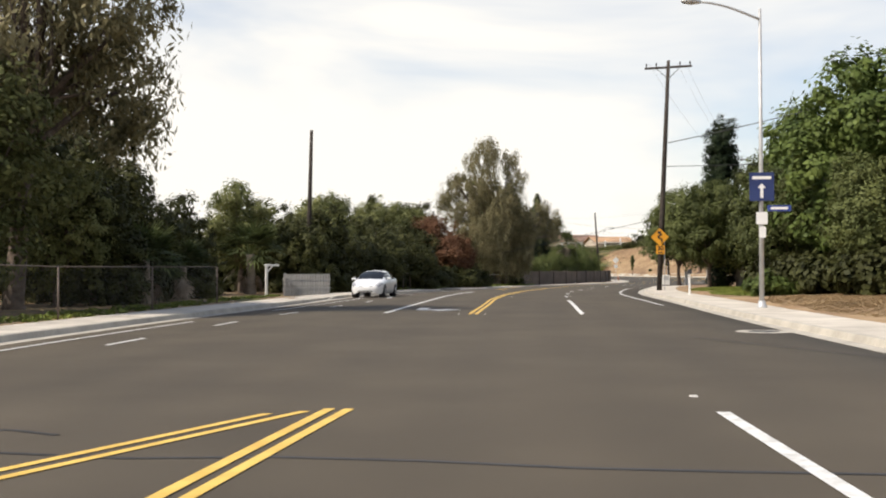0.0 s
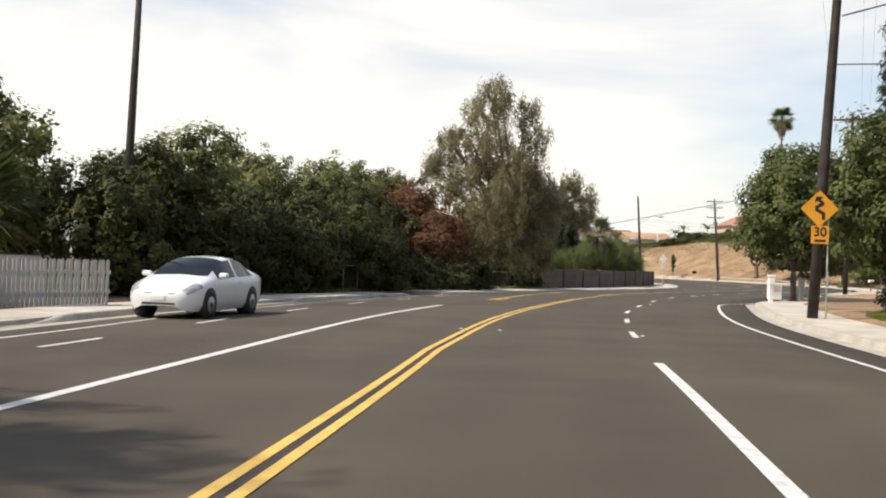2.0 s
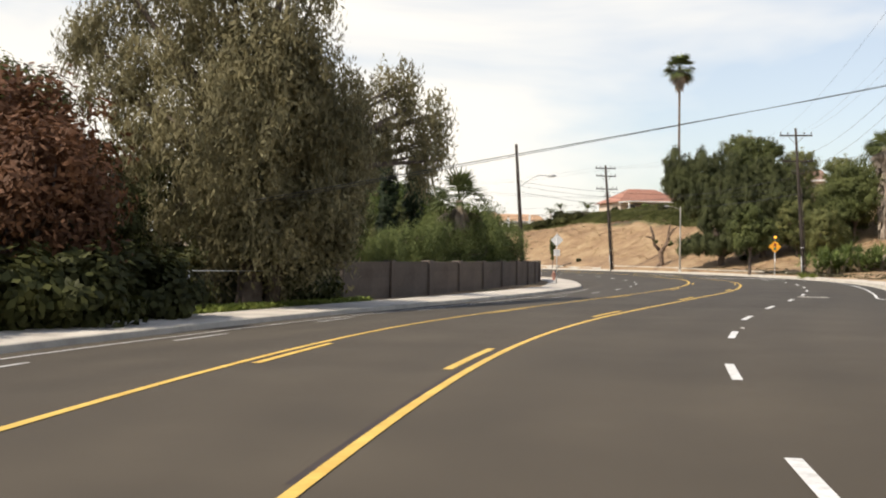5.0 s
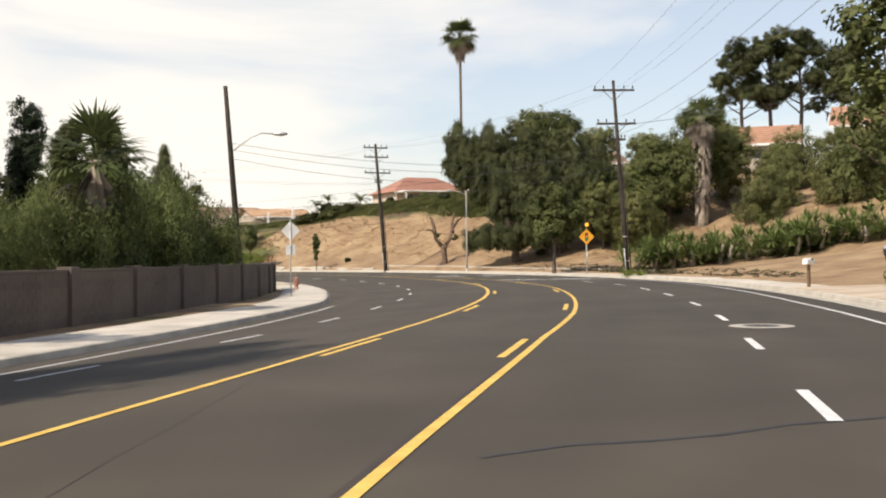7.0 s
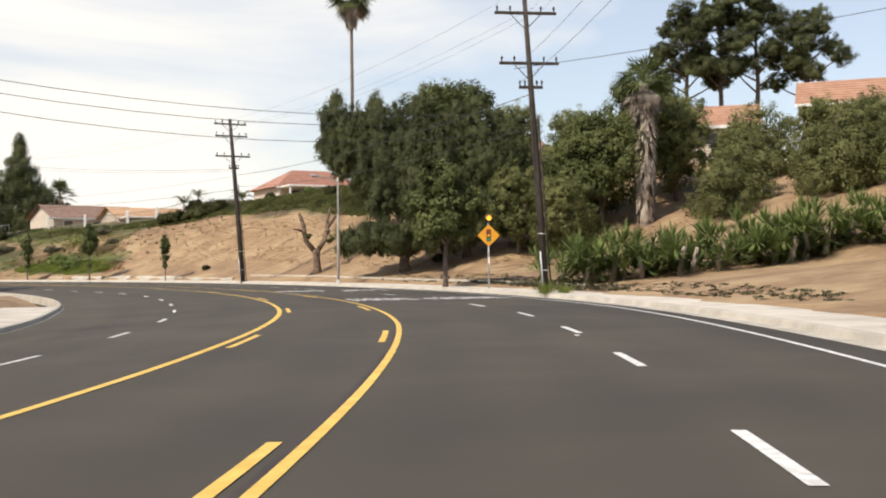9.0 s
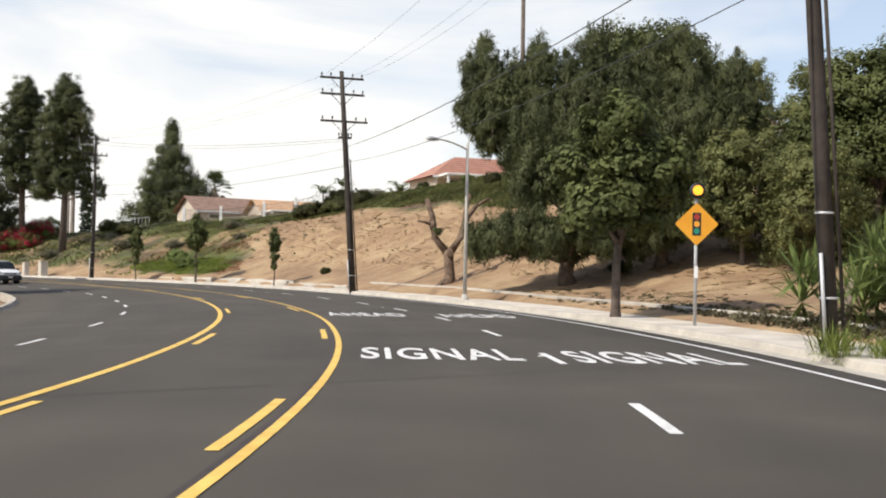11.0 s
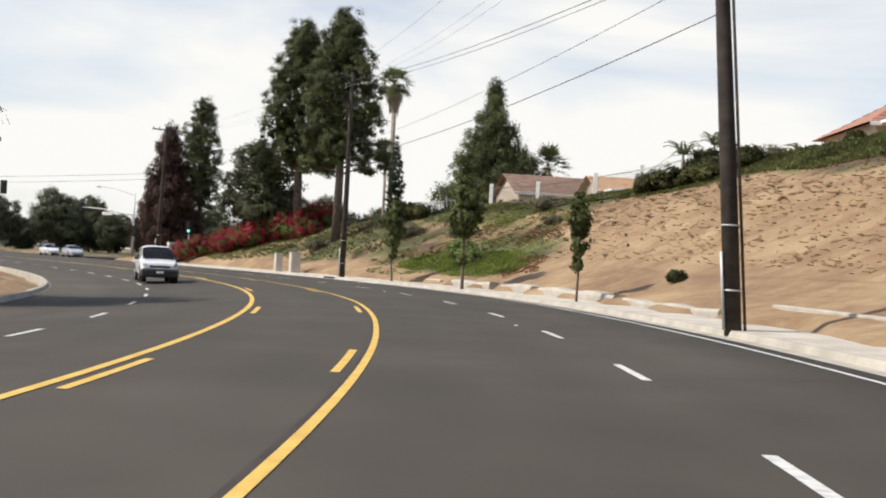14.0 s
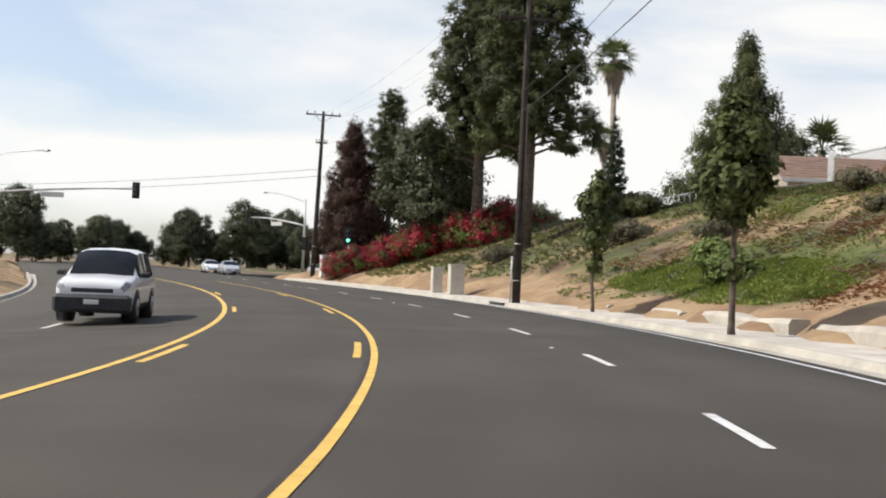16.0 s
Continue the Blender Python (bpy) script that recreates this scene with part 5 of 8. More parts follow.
# left side, before the bend
tree("euc", -14.6, 36.2, 1.04, 20, "tall weeping eucalyptus with grey-green hanging leaves", group="", name="eucalyptus")
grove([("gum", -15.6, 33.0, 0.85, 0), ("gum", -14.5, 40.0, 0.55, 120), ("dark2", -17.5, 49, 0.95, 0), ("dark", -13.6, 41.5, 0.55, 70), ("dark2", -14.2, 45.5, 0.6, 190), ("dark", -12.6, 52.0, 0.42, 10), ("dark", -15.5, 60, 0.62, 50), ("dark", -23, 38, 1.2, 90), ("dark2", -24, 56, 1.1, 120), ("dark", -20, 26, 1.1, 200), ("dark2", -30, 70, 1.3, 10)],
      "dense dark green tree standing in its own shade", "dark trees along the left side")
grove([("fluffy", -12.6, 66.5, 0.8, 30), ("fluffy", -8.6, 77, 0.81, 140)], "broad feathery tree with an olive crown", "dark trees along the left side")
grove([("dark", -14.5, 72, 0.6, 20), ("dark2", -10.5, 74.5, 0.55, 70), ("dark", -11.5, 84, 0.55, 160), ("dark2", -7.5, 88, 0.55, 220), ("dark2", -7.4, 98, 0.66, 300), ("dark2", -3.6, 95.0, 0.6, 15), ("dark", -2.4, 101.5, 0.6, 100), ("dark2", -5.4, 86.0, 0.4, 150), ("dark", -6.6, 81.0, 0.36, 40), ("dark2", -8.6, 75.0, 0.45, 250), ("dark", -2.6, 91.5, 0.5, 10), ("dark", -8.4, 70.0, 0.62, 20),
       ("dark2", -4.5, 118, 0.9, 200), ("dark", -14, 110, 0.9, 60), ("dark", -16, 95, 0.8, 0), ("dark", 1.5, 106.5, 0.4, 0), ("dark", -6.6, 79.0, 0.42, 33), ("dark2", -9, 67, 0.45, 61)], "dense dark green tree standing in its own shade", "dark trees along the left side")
for k, q in enumerate(np.arange(139, 158, 2.6)):
    x, y = beside(q, -13.0 - 0.5 * math.sin(k * 1.9))
    tree("hedge", x, y, 0.86 + 0.12 * math.sin(k * 2.7), 83 * k, "dense dark green hedge tree at the pavement", "tree", "hedge along the left pavement", "hedge_tree")
grove([("russet", 1.2, 101.0, 0.78, 0), ("russet", -1.2, 107, 1.12, 80)], "small tree with russet feathery leaves", "russet trees", name="russet_tree")
grove([("gum", -6.2, 103.6, 0.82, 40), ("gum", -3.6, 110.5, 0.8, 170), ("gum", -11.5, 103.0, 0.85, 90)], "leafy olive tree with a sunlit top", "dark trees along the left side")
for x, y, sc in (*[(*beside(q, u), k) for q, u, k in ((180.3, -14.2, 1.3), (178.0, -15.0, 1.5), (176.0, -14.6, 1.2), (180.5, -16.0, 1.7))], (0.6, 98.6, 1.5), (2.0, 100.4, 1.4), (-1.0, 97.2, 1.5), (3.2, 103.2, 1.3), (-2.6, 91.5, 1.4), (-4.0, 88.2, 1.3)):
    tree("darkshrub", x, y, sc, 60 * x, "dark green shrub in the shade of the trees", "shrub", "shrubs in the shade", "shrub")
tree("pepper", 5.6, 110.5, 1.0, 0, "tall pepper tree with drooping grey-green foliage", name="pepper_tree")
tree("youngpalm", -11.3, 62.5, 1.25, 0, "small fan palm with green fronds", "palm", name="fan_palm")
tree("youngpalm", -12.0, 43.0, 0.95, 40, "small fan palm with green fronds", "palm", name="fan_palm")
tree("youngpalm", -11.8, 48.5, 0.8, 80, "small fan palm with green fronds", "palm", name="fan_palm")
# behind the block wall
for k, (q, u, sc) in enumerate(((181, -15.6, 0.95), (186, -15.8, 0.5), (190.5, -15.6, 0.62), (195, -15.8, 0.72), (198.5, -15.4, 0.8), (201.5, -15.6, 1.0), (204, -16.2, 0.9), (207.5, -15.6, 0.95), (211, -16.4, 1.1), (214.5, -15.4, 0.9))):
    x, y = beside(q, u)
    tree("willowy", x, y, sc, 70 * k, "pale green drooping shrub tree behind the wall", "tree", "shrub trees behind the wall", "shrub_tree")
tree("fanpalm", 15.4, 133.4, 0.98, 0, "fan palm with stiff green fronds", "palm", name="fan_palm")
tree("euc", 7.8, 120.8, 0.54, 40, "weeping grey-green tree at the end of the wall", name="eucalyptus")
tree("dark2", 6.4, 119.8, 0.7, 0, "dense dark green tree at the end of the wall")
grove([("column", 13.2, 137.0, 0.72, 0), ("column", 11.6, 136.0, 0.70, 50)], "dark columnar conifer behind the wall", "conifers behind the wall", name="conifer")
grove([("dark", 6.0, 129, 0.5, 0), ("dark", 2.5, 136, 0.7, 60), ("dark", 12.0, 140, 0.45, 0), ("dark", -5, 150, 1.2, 0), ("mid", 13.5, 165, 0.8, 0), ("conifer", 14, 178, 0.55, 0), ("dark", 9.4, 166, 0.8, 20), ("dark2", 6.0, 163, 0.72, 100), ("column", 10.6, 170, 0.95, 0), ("dark", 2.0, 160, 0.8, 250)], "dark tree in a garden behind the wall", "garden trees behind the wall")
# right side, before the bend
grove([("green", 19.8, 48.5, 1.0, 0), ("mid", 17.2, 53.5, 0.75, 60), ("mid", 18.2, 44.5, 0.7, 140), ("green", 21.4, 58.8, 0.95, 110), ("green", 24.5, 44, 1.2, 220), ("mid", 17.0, 68.0, 0.82, 0), ("green", 24.5, 70, 1.0, 60), ("mid", 20.5, 66, 0.95, 200), ("green", 30, 56, 1.3, 10)],
      "leafy green tree with a dense crown on the verge", "green trees along the right side")
tree("mid", 18.8, 85.0, 0.92, 30, "leafy street tree with an open crown", group="green trees along the right side")
tree("column", 18.1, 70.6, 1.02, 0, "dark column of an Italian cypress", group="cypresses", name="cypress")
tree("column", 18.9, 71.4, 1.12, 80, "dark column of an Italian cypress", group="cypresses", name="cypress")
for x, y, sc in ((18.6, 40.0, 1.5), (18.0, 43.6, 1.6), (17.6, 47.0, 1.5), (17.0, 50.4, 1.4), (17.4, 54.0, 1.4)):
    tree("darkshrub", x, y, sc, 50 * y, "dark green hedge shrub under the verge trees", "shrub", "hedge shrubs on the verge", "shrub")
tree("shrub", 14.6, 47.4, 1.3, 0, "rounded pale green bush on the dry lawn", "shrub", "", "bush")
tree("shrub", 42.6, 128.4, 1.3, 0, "rough green bush beside the driveway", "shrub", "", "bush")
tree("open", 42.5, 128.0, 1.12, 0, "tall thin tree with sparse leaves beside a driveway")
# the pines and slope on the right
tree("pineside", 56.0, 188.2, 0.95, -18, "dark pine with upright plumes on the slope", name="pine")
tree("pineback", 54.3, 200.0, 1.1, -18, "dark pine with upright plumes on the slope", name="pine")
tree("pine", 51.7, 189.0, 1.0, -18, "broad dark stone pine with low limbs on the slope", name="pine")
tree("street", 47.5, 171.0, 1.0, 0, "round leafy street tree in the pavement", name="street_tree")
tree("skirtpalm", 66.5, 181.5, 0.98, 0, "fan palm with a thick skirt of dead fronds", "palm", name="fan_palm", z=3.3)
tree("tallpalm", 59.0, 226.0, 1.0, 0, "very tall thin fan palm", "palm", name="fan_palm", z=4.2)
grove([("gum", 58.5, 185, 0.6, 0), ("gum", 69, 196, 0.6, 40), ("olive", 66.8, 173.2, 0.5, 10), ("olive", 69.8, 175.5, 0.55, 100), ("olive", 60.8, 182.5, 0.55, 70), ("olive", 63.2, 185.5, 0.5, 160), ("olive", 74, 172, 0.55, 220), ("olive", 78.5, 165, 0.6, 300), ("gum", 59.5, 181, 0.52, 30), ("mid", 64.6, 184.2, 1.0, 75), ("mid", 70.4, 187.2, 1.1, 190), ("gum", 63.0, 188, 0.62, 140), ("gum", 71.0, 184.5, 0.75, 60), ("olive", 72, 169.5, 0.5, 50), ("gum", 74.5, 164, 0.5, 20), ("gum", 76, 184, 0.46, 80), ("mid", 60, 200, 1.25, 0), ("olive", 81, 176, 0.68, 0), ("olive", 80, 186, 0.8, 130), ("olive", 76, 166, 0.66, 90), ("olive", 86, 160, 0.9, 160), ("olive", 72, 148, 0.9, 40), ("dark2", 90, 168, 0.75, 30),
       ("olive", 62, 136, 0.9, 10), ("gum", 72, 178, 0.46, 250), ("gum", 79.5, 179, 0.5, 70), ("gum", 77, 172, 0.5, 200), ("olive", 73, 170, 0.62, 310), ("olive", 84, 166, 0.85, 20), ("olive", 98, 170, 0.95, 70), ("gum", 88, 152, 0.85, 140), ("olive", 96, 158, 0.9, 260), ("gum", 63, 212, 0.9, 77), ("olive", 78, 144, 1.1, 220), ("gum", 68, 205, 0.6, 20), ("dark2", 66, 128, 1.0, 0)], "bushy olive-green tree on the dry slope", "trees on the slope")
grove([("umbrella", 86.5, 205.5, 0.96, 0), ("umbrella", 89.5, 204, 1.04, 70), ("umbrella", 92.5, 202.5, 1.04, 200), ("umbrella", 96, 199.5, 0.92, 130)], "tall umbrella-headed pine on the hilltop", "pines on the hilltop", name="pine")
# hillside beyond
tree("bare", 47.9, 199.0, 1.14, -5, "pollarded tree with thick bare forked limbs", name="pollarded_tree")
for (x, y), k, sc in zip(((38.9, 219.0), (32.9, 230.3), (27.2, 240.6)), ("thin", "young", "thin"), (1.0, 1.05, 1.15)):
    tree(k, x, y, sc, 40 * x, "young street tree on a thin stem", "tree", "young street trees along the pavement", "street_tree")
tree("conifer", 26.4, 298, 1.26, 0, "dense dark conical conifer behind the houses", name="conifer")
tree("mid", 31, 300, 0.7, 0, "dark garden tree behind the houses")
grove([("queenpalm", 44.3, 246, 0.6, 0), ("queenpalm", 46.5, 249, 0.55, 90), ("queenpalm", 54.3, 262, 0.8, 30), ("fanpalm", 32.4, 303, 1.55, 0)], "garden palm behind the houses", "palms behind the houses", "palm", "palm")
for x, y, sc in ((42.2, 246.8, 0.95), (43.6, 245.0, 1.1), (45.4, 243.4, 1.05), (46.2, 246.6, 1.2), (47.6, 242.6, 1.1)):
    tree("darkshrub", x, y, sc, 70 * x, "dark green bush on the crest of the hill", "shrub", "bushes on the crest", "shrub")
tree("tallpine", 16.7, 266.9, 1.0, 0, "tall dark pine with a ragged crown", group="tall pines on the slope", name="pine")
tree("tallpine", 10.75, 275.1, 1.03, 200, "tall dark pine with a ragged crown", group="tall pines on the slope", name="pine")
tree("far", 6.0, 278.5, 0.95, 0, "round green tree at the end of the slope")
tree("redconifer", -26.0, 330, 1.5, 0, "broad conifer with a rusty brown crown", name="conifer")
tree("redpine", -22.3, 333, 1.15, 0, "tall thin grey-green pine with an open crown", name="pine")
grove([("far", -28, 342, 0.8, 0), ("far", -18, 345, 0.7, 90)], "dark tree behind the tall conifers", "distant trees")

tree("midpalm", 9.0, 325, 1.3, 0, "tall fan palm with hanging dead fronds", "palm", name="fan_palm")
tree("midpalm", 8.8, 322, 0.8, 50, "fan palm with hanging dead fronds", "palm", name="fan_palm")
tree("cypress", -11.5, 330, 1.9, 30, "dark column of an Italian cypress", group="cypresses", name="cypress")
tree("cypress", -10.2, 331, 1.8, 70, "dark column of an Italian cypress", group="cypresses", name="cypress")
tree("cypress", 14.5, 302, 1.25, 0, "dark column of an Italian cypress", group="cypresses", name="cypress")
for x, y, sc in [(*beside(q, u), sc) for q, u, sc in ((363, 11.2, 0.75), (360, 12.2, 0.9), (357, 13.6, 1.0), (353.5, 15.4, 1.05), (350, 17.4, 1.1), (358, 16.0, 1.0), (354.5, 18.2, 1.1), (350.5, 20.4, 1.1))]:
    tree("boug", x, y, sc, x * 30, "crimson flowering bougainvillea on the slope", "shrub", "bougainvillea on the slope", "bougainvillea")
tree("green", *beside(286, -16.5), 1.0, 0, "leafy green tree beside the far pavement")
# far trees beyond the crossing
for k, (x, y) in enumerate(((-75, 365), (-66, 370), (-56, 372), (-48, 380), (-40, 385), (-84, 352), (-95, 345), (-104, 335), (-30, 392), (-22, 380), (-110, 372), (-92, 388), (-72, 395), (-120, 320), (-12, 372), (-2, 368), (-50, 400))):
    tree("far", x, y, 1.0 + 0.25 * math.sin(k * 2.3), 57 * k, "distant green tree beyond the crossing", "tree", "distant trees")
rnd = random.Random(9)
for k in range(64):
    t = k / 63
    tree("far", -128 + 116 * t + rnd.uniform(-2, 2), 338 + 52 * math.sin(1.7 * t) + rnd.uniform(-6, 8), rnd.uniform(0.35, 0.85), rnd.uniform(0, 360), "distant green tree beyond the crossing", "tree", "distant trees")
# planting along the slope
rnd = random.Random(5)
for k in range(84):
    t = k / 83
    x, y = 50.3 + 20 * t + rnd.uniform(-0.9, 0.9), 162.5 - 13.0 * t + rnd.uniform(-1.5, 2.2)
    if abs(t - 0.68) < 0.03:
        continue
    tree("yucca", x, y, rnd.uniform(1.05, 1.45), rnd.uniform(0, 360), "clump of bright green yucca with narrow leaves", "shrub", "yucca hedge on the slope", "yucca")
tree("tuft", 46.1, 156.7, 0.65, 0, "tuft of green grass at the kerb", "grass", "grass tufts", "grass_tuft")
tree("tuft", 46.7, 156.2, 0.5, 70, "tuft of green grass at the kerb", "grass", "grass tufts", "grass_tuft")
for s, u, k, sc in ((262, 17, "darkshrub", 0.45), (290.5, 12.9, "darkshrub", 0.36), (281, 26, "bright", 0.7), (277, 29, "bright", 0.8), (284, 30, "darkshrub", 0.5), (272, 30, "bright", 0.7), 
                    (306, 29, "sage", 1.2), (296, 30, "bright", 0.6), (302, 31, "darkshrub", 0.5), (318, 22, "sage", 1.1), (314, 20, "sage", 0.8),
                    (330, 18, "sage", 1.4), (336, 22, "darkshrub", 1.0), (342, 24, "darkshrub", 1.1), (340, 15, "sage", 1.3), (350, 18, "shrub", 1.3), (291, 28, "darkshrub", 0.7), (313, 13.5, "bright", 0.9), (317, 15, "bright", 1.0), (321, 17.5, "sage", 1.2)):
    x, y = beside(s, u)
    tree(k, x, y, sc, 77 * s, {"darkshrub": "dark green rounded shrub on the slope", "bright": "bright green low shrub on the slope", "sage": "low grey-brown brush on the slope", "shrub": "green shrub on the slope"}[k], "shrub", "shrubs on the slope", "shrub")


def ground_brush(name, count, place, leaves, size, label, seed):
    """Low dry plants, far too many to count, as one mass of blades."""
    rng = np.random.default_rng(seed)
    ss, uu, hh = place(rng, count)
    xy = beside(ss, uu)
    z, _ = land_z(xy[:, 0], xy[:, 1])
    ok = z > -0.5
    base = np.stack([xy[:, 0], xy[:, 1], z - 0.02], 1)[ok]
    hh = hh[ok]
    quads = []
    for _ in range(7):
        k = len(base)
        a = rng.uniform(0, 6.28, k)
        d = np.stack([np.cos(a), np.sin(a), np.zeros(k)], 1)
        tip = base + d * (rng.uniform(0.15, 0.6, k) * size)[:, None] + np.array([0, 0, 1]) * (hh * rng.uniform(0.5, 1.1, k) * size)[:, None]
        side = np.stack([-np.sin(a), np.cos(a), np.zeros(k)], 1) * (0.09 * size)
        st = base + rng.normal(size=(k, 3)) * np.array([0.18, 0.18, 0.0]) * size
        m = (st + tip) / 2 + np.array([0, 0, 0.06 * size])
        quads.append(np.stack([st, m + side, tip, m - side], 1))
    tagged(new(name, quads_mesh(name, np.concatenate(quads), leaves)), label, "ground cover", kind="stuff")


def spread(s0, s1, u0, u1, h0=0.2, h1=0.5):
    return lambda rng, n: (rng.uniform(s0, s1, n), u0 + (u1 - u0) * rng.uniform(0, 1, n), rng.uniform(h0, h1, n))


def patches(spots):
    def place(rng, n):
        k = rng.integers(0, len(spots), n)
        q = np.array(spots)[k]
        a, r = rng.uniform(0, 6.28, n), np.sqrt(rng.uniform(0, 1, n))
        return q[:, 0] + np.cos(a) * r * q[:, 2], q[:, 1] + np.sin(a) * r * q[:, 3], rng.uniform(0.25, 0.7, n) * q[:, 4]
    return place


ground_brush("dry_straw", 7000, spread(250, 330, 14.5, 29, 0.04, 0.1), L_DRY, 0.42, "dry straw over the bare hillside", 1)
ground_brush("dry_brush", 250, spread(300, 350, 13, 34, 0.2, 0.5), L_SAGE, 0.7, "grey-brown dead brush over the hillside", 2)
ground_brush("green_ground_cover", 4000, patches([(311, 13.5, 5, 2.2, 0.7), (314, 15.5, 6, 2.4, 0.8), (320, 13, 6, 2.2, 0.7), (318, 20.5, 6, 1.6, 0.6), (326, 20, 8, 2.5, 0.6)]), L_GRASS, 0.26, "yellow-green ground cover in patches on the slope", 3)
ground_brush("bright_grass", 6500, patches([(310.5, 13.0, 4.5, 1.5, 0.8), (318, 13.4, 4, 1.3, 0.7), (313, 14.6, 3.5, 1.0, 0.7)]), L_GRASS, 0.3, "bright green grass in patches at the foot of the slope", 10)
ground_brush("rust_ground_cover", 2600, patches([(313, 17.5, 4, 1.2, 0.5), (307.5, 13.6, 2.6, 1.5, 0.5), (306, 12.6, 2.6, 1.0, 0.5), (316, 18.5, 6, 1.5, 0.5), (322, 15.5, 5, 1.3, 0.5)]), leaf_mat("rusty_ground_cover", (0.16, 0.075, 0.035), (0.3, 0.15, 0.075)), 0.26, "rust-brown dry ground cover in patches on the slope", 9)
ground_brush("crest_ground_cover", 17000, patches([(276, 27.5, 6, 2.6, 1.0), (281, 26.5, 7, 3.0, 1.0), (285, 27, 8, 3.2, 1.0), (293, 28, 8, 3.0, 1.0), (300, 27.5, 7, 2.5, 0.9), (278, 30, 5, 2.0, 1.0), (312, 26, 8, 2.2, 0.8), (322, 25, 8, 2.2, 0.8)]), L_OLIVE, 0.5, "dark green ground cover along the crest of the hill", 4)
ground_brush("slope_ground_cover", 3000, patches([(338, 16, 9, 4, 0.9), (345, 20, 9, 4, 0.9), (331, 24, 7, 3, 0.9), (352, 14, 8, 3, 0.9)]), L_OLIVE, 0.4, "olive ground cover at the end of the slope", 5)
ground_brush("dry_lawn", 5000, patches([(100, 13.0, 8, 2.6, 0.25), (108, 13.5, 7, 3.0, 0.25), (113, 14.5, 5, 3.0, 0.25)]), L_DRY, 0.3, "dry straw-coloured verge lawn", 11)
ground_brush("verge_grass", 3000, patches([(122, 12.5, 6, 2.0, 0.4), (134, 12.5, 8, 2.0, 0.4)]), L_GRASS, 0.3, "short yellow-green verge grass", 6)
ground_brush("shade_grass", 3200, patches([(166, -12.3, 9, 0.7, 0.7), (172, -12.2, 6, 0.6, 0.7), (178, -12.4, 4, 0.7, 0.7), (150, -12.6, 9, 0.8, 0.6), (95, -12.0, 30, 0.8, 0.5)]), L_GRASS, 0.5, "rough grass under the trees at the pavement", 7)
ground_brush("bank_weeds", 800, patches([(237, 11.0, 6, 0.8, 0.9), (243, 11.8, 6, 1.0, 0.8), (228, 12, 10, 1.5, 0.5), (252, 12.5, 10, 2.0, 0.4)]), L_SAGE, 0.4, "dry grey weeds along the back of the pavement", 8)


# ---- street furniture ----
def tilted_pole(e, base_r, top_r, height, lean, name="pole", material=None, sides=10):
    """A pole of a thing, leaning by lean metres at its top."""
    pts = [(lean[0] * t, lean[1] * t, height * t - 0.2 * (t == 0)) for t in (0, 0.33, 0.66, 1)]
    part(name, tubes(name, [(pts, [base_r, base_r * 0.9 + top_r * 0.1, (base_r + top_r) / 2, top_r])], material or M_WOODPOLE, sides), e)


def insulator(e, x, y, z):
    part("insulator", tubes("insulator", [([(x, y, z), (x, y, z + 0.1), (x, y, z + 0.13), (x, y, z + 0.24)], [0.025, 0.03, 0.06, 0.035])], M_DARKSTEEL, 6), e)


def cross_arm(e, z, half, lean_at, dx=1.0, dy=0.0, pins=(-0.92, -0.5, 0.5, 0.92), brace=True):
    lx, ly = lean_at
    n = math.hypot(dx, dy)
    dx, dy = dx / n, dy / n
    bm = bmesh.new()
    add_box(bm, -half, half, -0.05, 0.06, -0.06, 0.06)
    me = bm_mesh("cross_arm", bm, M_WOODPOLE, bevel=0.01)
    part("cross_arm", me, e, at=pose(lx, ly, z, 0, 0, math.degrees(math.atan2(dy, dx))))
    if brace:
        part("brace", tubes("brace", [([(lx + dx * half * 0.5 * k, ly + dy * half * 0.5 * k, z - 0.05), (lx, ly, z - 0.7)], 0.02) for k in (-1, 1)], M_DARKSTEEL, 5), e)
    for p in pins:
        insulator(e, lx + dx * half * p, ly + dy * half * p, z + 0.05)


def utility_pole(x, y, height, lean, arms, label, riser=False, r=0.17, z=None):
    """arms: (height, half length, direction)."""
    e = thing("utility_pole", (x, y, gz(x, y) if z is None else z), label, "utility pole", "utility poles along the road")
    tilted_pole(e, r, r * 0.62, height, lean)
    for h, half, d in arms:
        cross_arm(e, h, half, (lean[0] * h / height, lean[1] * h / height), *d, brace=half > 0.7)
    if riser:
        part("riser_pipe", tubes("riser_pipe", [([(r + 0.05, -0.1, 0), (r + 0.03 + lean[0] * 0.6, -0.1 + lean[1] * 0.6, height * 0.6)], 0.035)], M_WOODPOLE, 8), e, "grey conduit up the pole")
        part("riser_pipe", tubes("riser_pipe", [([(-r - 0.03, -0.12, 0), (-r - 0.03 + lean[0] * 0.14, -0.12 + lean[1] * 0.14, height * 0.14)], 0.035)], M_GALV, 8), e, "white conduit up the pole")
        for h in (0.9, 2.4):
            part("strap", tubes("strap", [([(lean[0] * h / height, lean[1] * h / height, h), (lean[0] * h / height, lean[1] * h / height, h + 0.04)], r + 0.015)], M_GALV, 10), e)
    return e


def wire(points, sag, r=0.012, label="thin black overhead cable sagging between poles"):
    a, b = Vector(points[0]), Vector(points[1])
    pts = [a.lerp(b, t / 12) - Vector((0, 0, sag * 4 * (t / 12) * (1 - t / 12))) for t in range(13)]
    o = new("overhead_cable", tubes("overhead_cable", [(pts, r)], M_DARKSTEEL, 5))
    tagged(o, label, "cable", "overhead cables")


